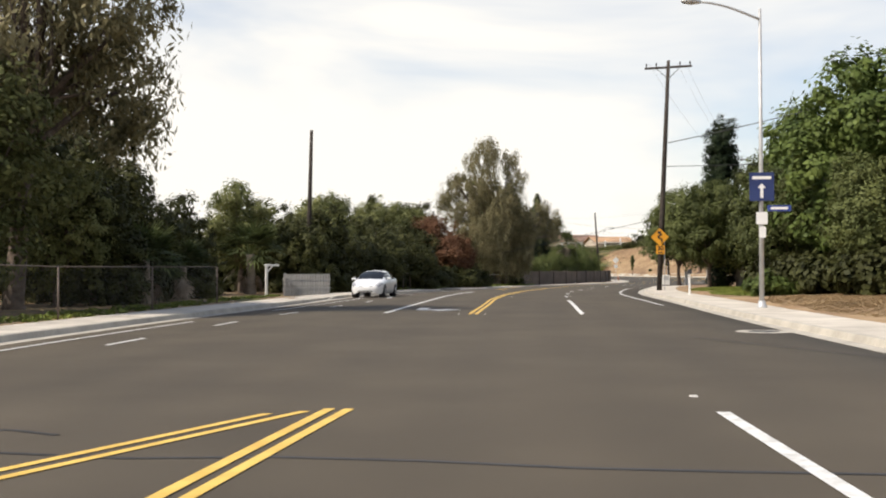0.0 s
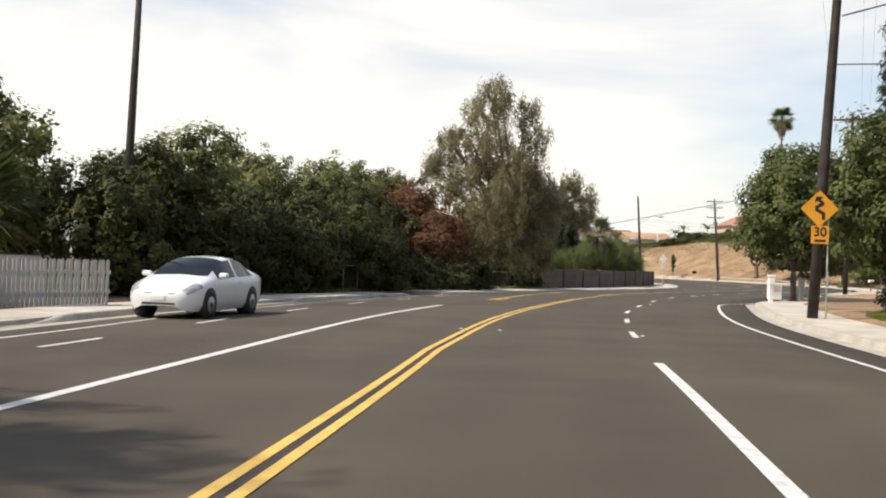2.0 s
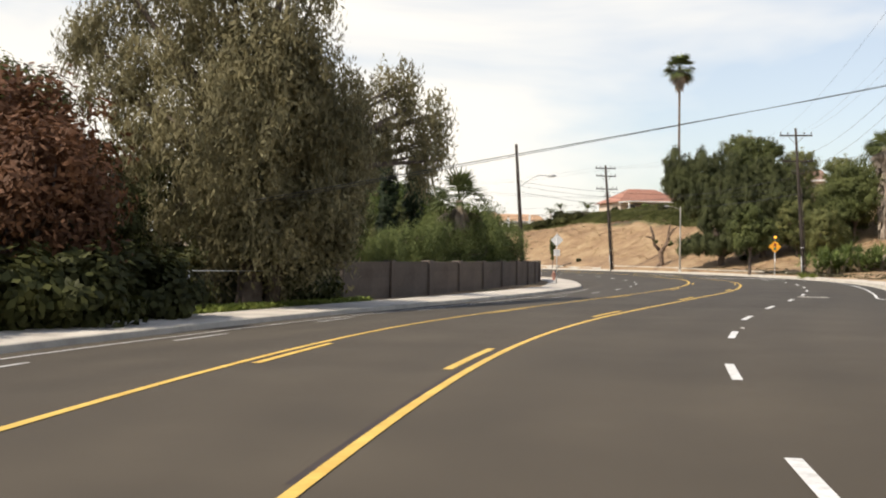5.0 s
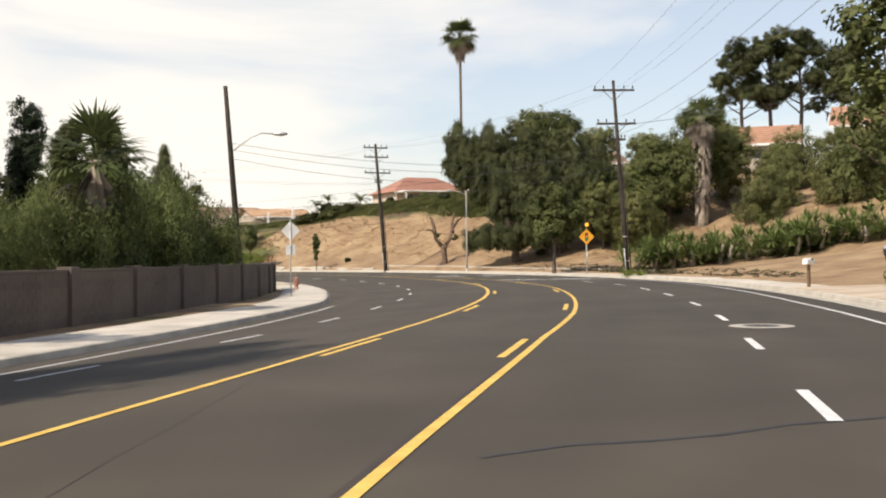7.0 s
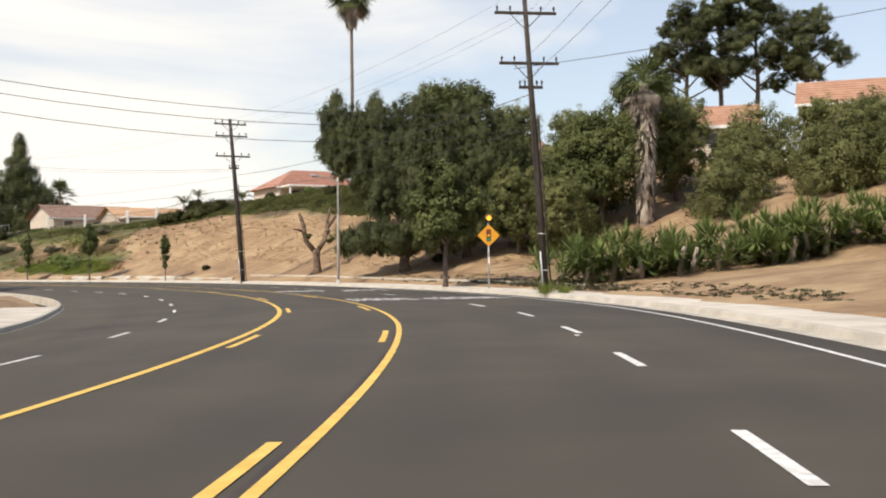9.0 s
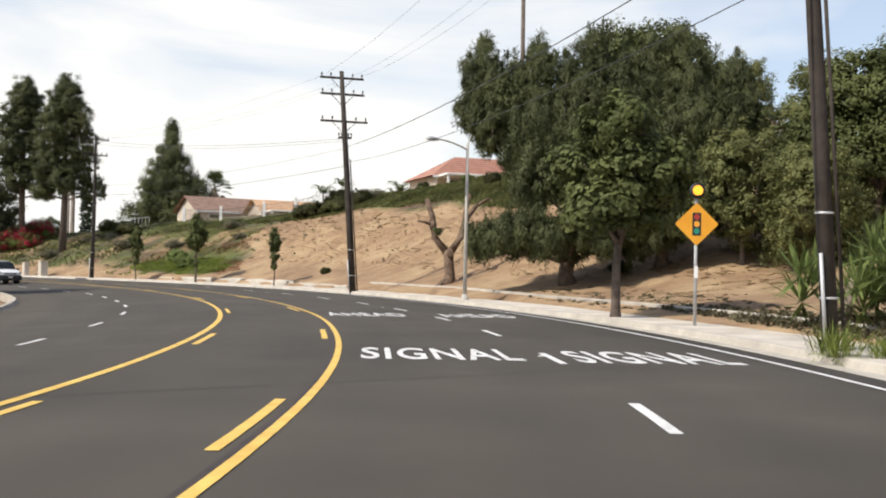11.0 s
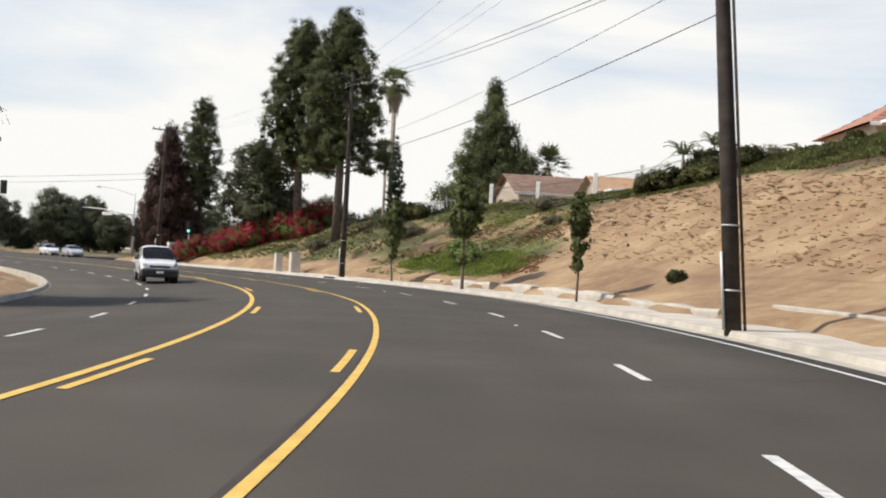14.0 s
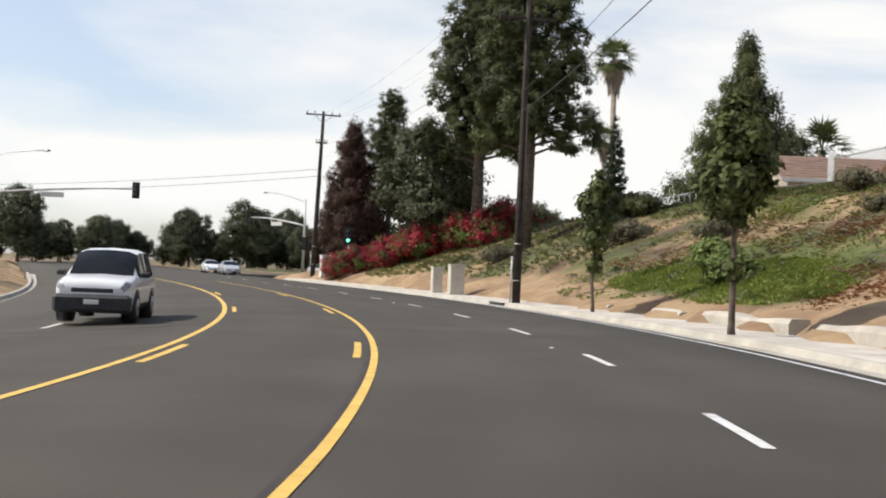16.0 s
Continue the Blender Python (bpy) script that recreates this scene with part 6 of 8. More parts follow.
def luminaire(e, at, direction):
    x, y, z = at
    a = math.degrees(math.atan2(direction[1], direction[0]))
    n = 8
    prof = ((0, 0.05, 0.05), (0.12, 0.1, 0.08), (0.35, 0.17, 0.11), (0.55, 0.15, 0.09), (0.68, 0.04, 0.03))
    v = [(px, math.cos(2 * math.pi * k / n) * w, math.sin(2 * math.pi * k / n) * h) for px, w, h in prof for k in range(n)]
    f = [(i * n + k, i * n + (k + 1) % n, (i + 1) * n + (k + 1) % n, (i + 1) * n + k) for i in range(4) for k in range(n)] + [tuple(range(n - 1, -1, -1)), tuple(4 * n + k for k in range(n))]
    part("lamp_head", mesh_of("lamp_head", v, f, M_GALV, True), e, "grey cobra lamp head", at=pose(x, y, z, 0, 0, a))


def street_lamp(x, y, h, arm, rise, label, r=0.085, z=None, material=None):
    """A steel column with a curved arm; arm: (dx, dy) to the lamp head."""
    e = thing("street_lamp", (x, y, gz(x, y) if z is None else z), label, "street lamp", "street lamps along the road")
    m = material or M_GALV
    part("column", tubes("column", [([(0, 0, -0.1), (0, 0, h * 0.5), (0, 0, h)], [r, r * 0.8, r * 0.6])], m, 10), e)
    part("base_plate", tubes("base_plate", [([(0, 0, -0.05), (0, 0, 0.06), (0, 0, 0.25)], [r * 2.0, r * 1.9, r * 1.2])], m, 10), e)
    n = 8
    pts = [(arm[0] * t, arm[1] * t, h - 0.35 + rise * math.sin(t * math.pi / 2)) for t in [k / n for k in range(n + 1)]]
    part("arm", tubes("arm", [(pts, [0.045 - 0.012 * k / n for k in range(n + 1)])], m, 8), e)
    luminaire(e, pts[-1], arm)
    return e


M_SIGNYELLOW = mat("sign_yellow", [(0.70, 0.30, 0.015), (0.78, 0.36, 0.025)], scale=2, rough=0.5)
M_SIGNBLUE = mat("sign_blue", [(0.012, 0.025, 0.10), (0.02, 0.038, 0.14)], scale=2, rough=0.5)
M_SIGNBLACK = mat("sign_black", [(0.012, 0.012, 0.012), (0.02, 0.02, 0.02)], scale=2, rough=0.6)
M_SIGNGREY = mat("sign_back", [(0.50, 0.50, 0.49), (0.62, 0.62, 0.60)], scale=2, rough=0.5, metal=0.2)


def plate(w, h, material, r=0.03, diamond=False, t=0.012):
    """A sign plate with rounded corners in the xz plane, facing -y."""
    n = 5
    pts = []
    for cx, cz, a0 in ((w / 2 - r, h / 2 - r, 0), (-w / 2 + r, h / 2 - r, 90), (-w / 2 + r, -h / 2 + r, 180), (w / 2 - r, -h / 2 + r, 270)):
        for k in range(n):
            a = radians(a0 + 90 * k / (n - 1))
            pts.append((cx + r * math.cos(a), cz + r * math.sin(a)))
    if diamond:
        c = math.sqrt(0.5)
        pts = [((x - z) * c, (x + z) * c) for x, z in pts]
    m = len(pts)
    v = [(x, -t / 2, z) for x, z in pts] + [(x, t / 2, z) for x, z in pts]
    f = [tuple(range(m - 1, -1, -1)), tuple(range(m, 2 * m))] + [(k, (k + 1) % m, m + (k + 1) % m, m + k) for k in range(m)]
    return mesh_of("plate", v, [q[::-1] for q in f], material)


def flat_xz(name, outline, material, y):
    return mesh_of(name, [(x, y, z) for x, z in outline], [tuple(range(len(outline)))], material)


def sign_text(body, size, material, parent, at, label=""):
    cu = bpy.data.curves.new("lettering", "FONT")
    cu.body, cu.align_x, cu.align_y, cu.size, cu.offset, cu.extrude = body, "CENTER", "CENTER", size, 0.008, 0.001
    cu.materials.append(material)
    o = new("lettering", cu)
    o.parent = parent
    o.matrix_basis = pose(*at, 90, 0, 0)
    return tagged(o, label)


def bar_lines(parent, rows, material, y):
    """Plain bars for writing too small to read."""
    for x0, x1, z, h in rows:
        part("text_bar", flat_xz("text_bar", [(x0, z), (x1, z), (x1, z + h), (x0, z + h)], material, y), parent)


M_ROOFRED = mat("worn_red_roof", [(0.27, 0.125, 0.085), (0.36, 0.18, 0.125)], scale=1.5, fine=10, rough=0.9, spread=0.2)
# lamp post with the blue direction sign
p = beside(103.6, 9.3)
street_lamp(p[0], p[1], 9.75, (-2.05, -0.5), 0.45, "tall galvanised street lamp at the pavement edge")
e = thing("direction_sign", (p[0], p[1], 0.17), "dark blue direction sign with a white arrow on the lamp post", "sign", rz=-6)
part("plate", plate(0.78, 0.92, M_SIGNBLUE), e, at=(0, -0.11, 3.92))
part("arrow", flat_xz("arrow", [(-0.05, 3.55), (0.05, 3.55), (0.05, 3.88), (0.13, 3.88), (0, 4.02), (-0.13, 3.88), (-0.05, 3.88)], M_WHITEPAINT, -0.121), e, "white arrow pointing up")
bar_lines(e, [(-0.3, 0.3, 4.16, 0.1)], M_WHITEPAINT, -0.121)
e = thing("street_name_sign", (p[0], p[1], 0.17), "blue street name plate on the lamp post", "sign", rz=-6)
part("plate", plate(0.75, 0.2, mat("name_plate_blue", [(0.02, 0.045, 0.2), (0.03, 0.06, 0.26)], rough=0.5)), e, at=(0.55, -0.1, 3.22))
bar_lines(e, [(0.28, 0.82, 3.18, 0.08)], M_WHITEPAINT, -0.111)
e = thing("parking_sign", (p[0], p[1], 0.17), "small white parking plates on the lamp post", "sign", rz=-6)
part("plate", plate(0.36, 0.4, M_WHITEPAINT), e, at=(0, -0.1, 2.9))
part("plate", plate(0.22, 0.36, M_WHITEPAINT), e, at=(0.02, -0.1, 2.45))

# utility poles along the right side
A = utility_pole(13.0, 64.2, 13.8, (0.55, -0.4), [(13.4, 1.4, (1, -0.35))], "tall creosoted utility pole with one cross arm", r=0.165)
H = utility_pole(29.6, 108.5, 12.8, (0.2, 0), [(12.4, 1.3, (1, -0.5))], "tall creosoted utility pole with one cross arm")
D = utility_pole(46.75, 157.9, 12.2, (-0.62, 0.42), [(11.6, 1.3, (1, -0.25)), (9.5, 1.25, (1, -0.25)), (8.5, 0.5, (1, -0.25))], "leaning utility pole with three cross arms", riser=True, r=0.15)
C = utility_pole(43.0, 203.2, 12.9, (-0.95, 0), [(12.5, 1.3, (1, 0.1)), (11.55, 1.3, (1, 0.1)), (9.95, 1.4, (1, 0.1)), (9.0, 0.4, (1, 0.1))], "tall utility pole with stacked cross arms", riser=True, r=0.2)
F = utility_pole(22.6, 246.5, 13.6, (0.1, 0), [(13.2, 1.3, (1, 0.6)), (11.7, 1.2, (1, 0.6))], "tall utility pole with cross arms by the slope", riser=True, r=0.155)
G = utility_pole(-7.8, 285.8, 14.0, (0.4, 0), [(13.7, 1.5, (1, 0.7)), (11.3, 0.5, (1, 0.7))], "utility pole with cross arms near the signals", riser=True, r=0.2)
B = utility_pole(21.6, 147.0, 9.6, (-0.7, -0.4), [], "leaning wooden pole behind the block wall", r=0.15, z=-0.35)
part("arm", tubes("arm", [([(-0.5, -0.3, 6.6), (0.4, -0.5, 7.3), (0.9, -0.6, 7.5), (1.35, -0.75, 7.45)], 0.035)], M_GALV, 6), B, "curved grey lamp arm")
luminaire(B, (1.35, -0.75, 7.45), (1, -0.3))
utility_pole(-8.6, 67.7, 10.3, (0.25, 0), [], "plain wooden pole among the trees", r=0.16, z=0.0)
tops = {"A": (13.5, 63.8, 13.75), "H": (29.8, 108.5, 12.6), "D": (46.0, 158.4, 12.05), "C": (42.05, 203.2, 12.75), "F": (22.7, 246.5, 13.5), "G": (-7.4, 285.8, 13.9)}
for a, b in ("AH", "HD", "DC", "CF", "FG"):
    for k, (o, dz) in enumerate(((-1.1, 0.0), (0.6, 0.0), (1.1, 0.0), (0.25, -2.1), (-0.1, -3.2))):
        if k > 2 and a in "ACD":
            continue
        pa, pb = tops[a], tops[b]
        wire(((pa[0] + o, pa[1], pa[2] + dz), (pb[0] + o, pb[1], pb[2] + dz)), 0.7 + 0.12 * k, 0.005 if k < 3 else 0.008)
for za, zb, r in ((9.1, 13.2, 0.012), (8.95, 12.9, 0.01), (8.5, 8.9, 0.009), (7.46, 8.05, 0.014)):
    wire(((42.3, 203.2, za), (22.65, 246.5, zb)), 0.45, r)
wire(((5.8, 107.8, 3.1), (46.0, 121.0, 12.2)), 0.12, 0.014)
wire(((5.8, 107.8, 3.0), (46.0, 121.0, 12.4)), 0.16, 0.01)
wire(((45.6, 158.3, 9.4), (80.0, 128.0, 16.0)), 1.0, 0.014)
wire(((13.5, 63.8, 9.0), (32.0, 40.0, 13.0)), 0.5, 0.025)
wire(((13.4, 63.9, 7.6), (40.0, 58.0, 9.0)), 0.4, 0.02)
wire(((42.4, 203.2, 8.6), (46.4, 158.2, 8.4)), 0.5, 0.016)
wire(((42.4, 203.2, 7.7), (46.4, 158.2, 7.0)), 0.6, 0.012)
for k, (za, zb) in enumerate(((7.7, 6.7), (7.5, 6.4), (7.0, 6.0))):
    wire(((46.45, 158.1, za), (21.2, 146.8, zb)), 0.85 + 0.12 * k, 0.01)
wire(((-7.4, 285.8, 9.6), (-70.0, 300.0, 9.0)), 0.5, 0.02)
wire(((-7.4, 285.8, 9.0), (-70.0, 300.0, 8.2)), 0.5, 0.02)
# bend warning sign on the first pole
e = thing("warning_sign", (12.9, 63.75, 0.15), "yellow diamond winding road warning sign on the pole", "sign", rz=-3)
d = part("plate", plate(0.76, 0.76, M_SIGNYELLOW, 0.05, True), e, at=(0.05, -0.12, 3.2))
z0 = 3.2
wind = [(0.16, -0.32), (0.07, -0.32), (0.07, -0.17), (-0.13, -0.06), (-0.13, 0.08), (0.02, 0.16), (-0.06, 0.22), (-0.15, 0.18), (-0.1, 0.36), (0.1, 0.34), (0.03, 0.27), (0.13, 0.18), (0.13, 0.1), (-0.04, 0.02), (-0.04, 0.0), (0.16, -0.11)]
part("symbol", flat_xz("symbol", [(x + 0.05, z0 + zz) for x, zz in wind], M_SIGNBLACK, -0.13), e, "black winding arrow")
e = thing("speed_plate", (12.9, 63.75, 0.15), "yellow advisory speed plate reading 30", "sign", rz=-3)
part("plate", plate(0.5, 0.52, M_SIGNYELLOW, 0.03), e, at=(0.08, -0.12, 2.45))
sign_text("30", 0.38, M_SIGNBLACK, e, (0.08, -0.131, 2.52), "black numerals")
bar_lines(e, [(-0.08, 0.24, 2.24, 0.07)], M_SIGNBLACK, -0.131)
e = thing("sign_post", (13.25, 63.75, 0.12), "thin steel post beside the pole", "post")
part("post", tubes("post", [([(0, 0, -0.1), (0, 0, 3.4)], 0.025)], M_GALV, 6), e)


def mailbox(x, y, h, rz, label, box_m, post_m):
    e = thing("mailbox", (x, y, gz(x, y)), label, "mailbox", "mailboxes at the kerb", rz)
    part("post", box("post", -0.05, 0.05, -0.05, 0.05, -0.1, h - 0.1, post_m, 0.008), e)
    n = 8
    arc = [(0.1 * math.cos(math.pi * k / n), 0.12 + 0.1 * math.sin(math.pi * k / n)) for k in range(n + 1)]
    sec = [(-0.1, 0.0)] + [(-a, b) for a, b in arc][0:0] + [(0.1, 0.0)] + arc
    m = len(sec)
    v = [(-0.26, a, h - 0.1 + b) for a, b in sec] + [(0.26, a, h - 0.1 + b) for a, b in sec]
    f = [tuple(range(m - 1, -1, -1)), tuple(range(m, 2 * m))] + [(k, (k + 1) % m, m + (k + 1) % m, m + k) for k in range(m)]
    part("box", mesh_of("box", v, f, box_m), e)
    part("flag", box("flag", 0.0, 0.14, -0.125, -0.11, h + 0.05, h + 0.11, M_DARKSTEEL, 0.003), e)


M_BROWNWOOD = mat("brown_timber", [(0.12, 0.075, 0.045), (0.2, 0.13, 0.08)], scale=4, fine=20, rough=0.9)
mailbox(12.1, 52.4, 1.15, 80, "dark mailbox on a white post in the verge", M_DARKSTEEL, M_WHITEPAINT)
mailbox(39.75, 130.6, 0.95, 25, "white mailbox on a brown timber post by the driveway", M_WHITEPAINT, M_BROWNWOOD)
for x, y, h in ((16.4, 80.4, 1.15), (20.0, 87.6, 1.05)):
    e = thing("bollard_post", (x, y, gz(x, y)), "white timber gate post with a cap", "post", "white posts at the side street")
    part("shaft", box("shaft", -0.09, 0.09, -0.09, 0.09, -0.1, h, M_WHITEPAINT, 0.01), e)
    part("cap", box("cap", -0.15, 0.15, -0.15, 0.15, h - 0.02, h + 0.08, M_WHITEPAINT, 0.02), e)
    part("box", box("box", -0.13, 0.13, -0.15, 0.15, h - 0.35, h - 0.05, M_WHITEPAINT, 0.02), e)
e = thing("newspaper_box", (17.3, 83.0, gz(17.3, 83.0)), "white metal newspaper box on the pavement", "box", rz=8)
part("case", box("case", -0.28, 0.28, -0.2, 0.2, 0.08, 0.85, M_WHITEPAINT, 0.02), e)
part("window", box("window", -0.2, 0.2, -0.212, -0.2, 0.45, 0.75, M_SIGNGREY, 0.003), e, "clear grey front window")
part("leg", box("leg", -0.2, 0.2, -0.15, 0.15, -0.05, 0.08, M_DARKSTEEL, 0.01), e)

# second lamp post, signal warning sign
street_lamp(46.5, 188.0, 7.15, (-1.45, -0.6), 0.35, "pale concrete street lamp on the pavement", 0.1, material=mat("pale_column", [(0.36, 0.335, 0.295), (0.48, 0.45, 0.40)], scale=3, fine=18, rough=0.85, bump=0.2))
e = thing("signal_warning_sign", (47.88, 166.2, 0.17), "yellow signal ahead sign with a flashing beacon on a steel post", "sign", rz=-14)
part("post", tubes("post", [([(0, 0, -0.1), (0, 0, 3.45)], 0.045)], M_GALV, 8), e)
part("plate", plate(0.78, 0.78, M_SIGNYELLOW, 0.05, True), e, at=(0, -0.07, 2.57))
part("symbol", plate(0.22, 0.58, M_SIGNBLACK, 0.03, t=0.004), e, "black signal symbol", at=(0, -0.08, 2.57))
for dz, c in ((0.18, (0.35, 0.03, 0.02)), (0.0, (0.75, 0.33, 0.03)), (-0.18, (0.02, 0.22, 0.15))):
    ring = [(0.075 * math.cos(k * math.pi / 8), 2.57 + dz + 0.075 * math.sin(k * math.pi / 8)) for k in range(16)]
    part("disc", flat_xz("disc", ring, mat("sign_disc", [c, tuple(q * 1.1 for q in c)], rough=0.5), -0.085), e)
h = part("beacon", tubes("beacon", [([(0, -0.04, 3.42), (0, -0.16, 3.42), (0, -0.18, 3.42)], [0.2, 0.2, 0.16])], M_SIGNBLACK, 14), e, "black beacon housing")
m_beacon = bpy.data.materials.new("lit_amber")
m_beacon.use_nodes = True
m_beacon.node_tree.nodes["Principled BSDF"].inputs["Base Color"].default_value = (0.8, 0.35, 0.02, 1)
m_beacon.node_tree.nodes["Principled BSDF"].inputs["Emission Color"].default_value = (1.0, 0.42, 0.03, 1)
m_beacon.node_tree.nodes["Principled BSDF"].inputs["Emission Strength"].default_value = 1.1
ring = [(0.13 * math.cos(k * math.pi / 10), 3.42 + 0.13 * math.sin(k * math.pi / 10)) for k in range(20)]
part("lens", flat_xz("lens", ring, m_beacon, -0.19), e, "lit amber lens")
part("tag", plate(0.1, 0.3, M_WHITEPAINT, 0.01), e, "small white tag", at=(0.0, -0.06, 1.35))

# back of a diamond sign and a hydrant at the corner of the wall
p = beside(216.5, -11.6)
e = thing("warning_sign", (p[0], p[1], -0.3), "grey back of a diamond warning sign on a steel post", "sign", rz=-25)
part("post", tubes("post", [([(0, 0, -0.1), (0, 0, 3.5)], 0.03)], M_GALV, 6), e)
part("plate", plate(0.62, 0.62, M_SIGNGREY, 0.05, True), e, at=(0, 0.04, 3.0))
part("plate", plate(0.44, 0.44, M_SIGNGREY, 0.03), e, at=(0, 0.04, 2.15))
p = beside(229.0, -12.0)
e = thing("fire_hydrant", (p[0], p[1], -0.3), "rusty pinkish fire hydrant on the pavement", "hydrant")
M_HYD = mat("hydrant_paint", [(0.30, 0.14, 0.10), (0.42, 0.22, 0.16)], scale=6, rough=0.7)
part("barrel", tubes("barrel", [([(0, 0, 0), (0, 0, 0.06), (0, 0, 0.08), (0, 0, 0.5), (0, 0, 0.52), (0, 0, 0.58)], [0.17, 0.17, 0.11, 0.11, 0.14, 0.14])], M_HYD, 14), e)
part("bonnet", tubes("bonnet", [([(0, 0, 0.58), (0, 0, 0.68), (0, 0, 0.74), (0, 0, 0.8)], [0.12, 0.1, 0.05, 0.03])], M_HYD, 14), e)
part("nozzle", tubes("nozzle", [([(-0.2, 0, 0.42), (0.2, 0, 0.42)], 0.05)], M_HYD, 10), e)
part("nozzle", tubes("nozzle", [([(0, 0, 0.4), (0, -0.2, 0.4)], 0.07)], M_HYD, 10), e)


# block wall along the left bend
def build_wall():
    e = thing("block_wall", (0, 0, 0), "brown block wall with pilasters beside the pavement", "wall", kind="structure")
    stations = list(np.arange(181.6, 231.5, 4.509))
    for a, b in zip(stations[:-1], stations[1:]):
        q = [beside(t, -13.3) for t in (a + 0.2, b - 0.2)]
        dx, dy = q[1] - q[0]
        n = math.hypot(dx, dy)
        h = 1.28
        m = pose(q[0][0], q[0][1], -0.45, 0, 0, math.degrees(math.atan2(dy, dx)))
        rows = 8
        for r in range(rows):
            x0 = 0.0
            first = 0.4 if r % 2 == 0 else 0.2
            w = first
            cells = []
            while x0 < n - 0.02:
                x1 = min(x0 + w, n)
                cells.append((x0, x1))
                x0, w = x1, 0.4
            bm = bmesh.new()
            for c0, c1 in cells:
                add_box(bm, c0 + 0.005, c1 - 0.005, -0.1, 0.1, r * 0.2 + 0.005, r * 0.2 + 0.197)
            ob = part("course", bm_mesh("course", bm, M_WALL), e, at=m)
        part("core", box("core", 0, n, -0.09, 0.09, 0, 1.6, M_WALL, 0), e, at=m)
        part("coping", box("coping", -0.05, n + 0.05, -0.12, 0.12, 1.6, 1.68, M_WALL, 0.01), e, at=m)
    for t in stations:
        p = beside(t, -13.3)
        part("pilaster", box("pilaster", -0.22, 0.22, -0.22, 0.22, 0, 1.74, M_WALL, 0.015), e, at=pose(p[0], p[1], -0.45, 0, 0, heading(t) + 90))


build_wall()


# ---- fences ----
def picket_fence(a, b, h, label):
    dx, dy = b[0] - a[0], b[1] - a[1]
    n = math.hypot(dx, dy)
    e = thing("picket_fence", (*a, gz(*a)), label, "fence", rz=math.degrees(math.atan2(dy, dx)))
    base = None
    for k in range(int(n / 0.135)):
        x = k * 0.135
        if base is None:
            bm = bmesh.new()
            v = add_box(bm, 0, 0.09, -0.012, 0.012, 0, h)
            top = bm.verts.new((0.045, -0.012, h + 0.06)), bm.verts.new((0.045, 0.012, h + 0.06))
            bm.faces.new((v[4], v[5], top[0]))
            bm.faces.new((v[6], v[7], top[1]))
            base = bm_mesh("picket", bm, M_GREYFENCE)
        part("picket", base, e, at=pose(x, 0, 0.02, 0, 0.8 * math.sin(k * 3.1), 0))
    for z in (0.3, h - 0.3):
        part("rail", box("rail", 0, n, 0.015, 0.055, z, z + 0.09, M_GREYFENCE, 0.005), e)


picket_fence((-8.3, 55.6), (-9.2, 62.5), 1.15, "weathered grey picket fence at the pavement")
picket_fence((-8.3, 55.6), (-6.3, 59.8), 1.1, "weathered grey picket fence at the pavement")
e = thing("gate_post", (-9.3, 56.2, 0.05), "white timber sign post with a short braced arm", "post", rz=25)
part("post", box("post", -0.06, 0.06, -0.06, 0.06, -0.1, 1.66, M_WHITEPAINT, 0.01), e)
part("arm", box("arm", -0.1, 0.68, -0.05, 0.05, 1.56, 1.67, M_WHITEPAINT, 0.01), e)
part("brace", tubes("brace", [([(0.03, 0, 1.25), (0.33, 0, 1.57)], 0.045)], M_WHITEPAINT, 4, False), e)


def chain_fence(points, h, label, metal=None):
    """Posts, a top rail and a wire mesh of thin strands."""
    metal = metal or M_GALV
    e = thing("chain_link_fence", (0, 0, 0), label, "fence", "chain link fences")
    pts = [(x, y, gz(x, y)) for x, y in points]
    for x, y, z in pts:
        part("post", tubes("post", [([(x, y, z - 0.1), (x, y, z + h)], 0.03)], metal, 6), e)
    for a, b in zip(pts[:-1], pts[1:]):
        va, vb = Vector(a), Vector(b)
        part("rail", tubes("rail", [([va + Vector((0, 0, h)), vb + Vector((0, 0, h))], 0.018)], metal, 6), e)
        n = int((vb - va).length / 0.16)
        quads = []
        d = (vb - va).normalized()
        for k in range(n):
            for sg in (0, 1):
                t0, t1 = k / n, min(1, (k + 3) / n)
                p0, p1 = va.lerp(vb, t0 if sg else t1), va.lerp(vb, t1 if sg else t0)
                p0, p1 = p0 + Vector((0, 0, 0.05)), p1 + Vector((0, 0, h))
                w = d * 0.004
                quads.append([tuple(p0 - w), tuple(p0 + w), tuple(p1 + w), tuple(p1 - w)])
        part("mesh", quads_mesh("mesh", quads, M_DARKSTEEL), e, "thin wire mesh")


chain_fence([beside(s, -11.3) for s in (62, 69, 76, 83, 90, 97, 104, 111)], 1.5, "tall rusty chain link fence in front of the trees", M_RUST)
chain_fence([beside(s, -11.6) for s in (150.0, 151.8)], 1.3, "low chain link fence with a top rail", M_RUST)
chain_fence([beside(s, -12.6) for s in (163, 167, 171, 175.5)], 1.2, "low chain link fence in front of the trees")


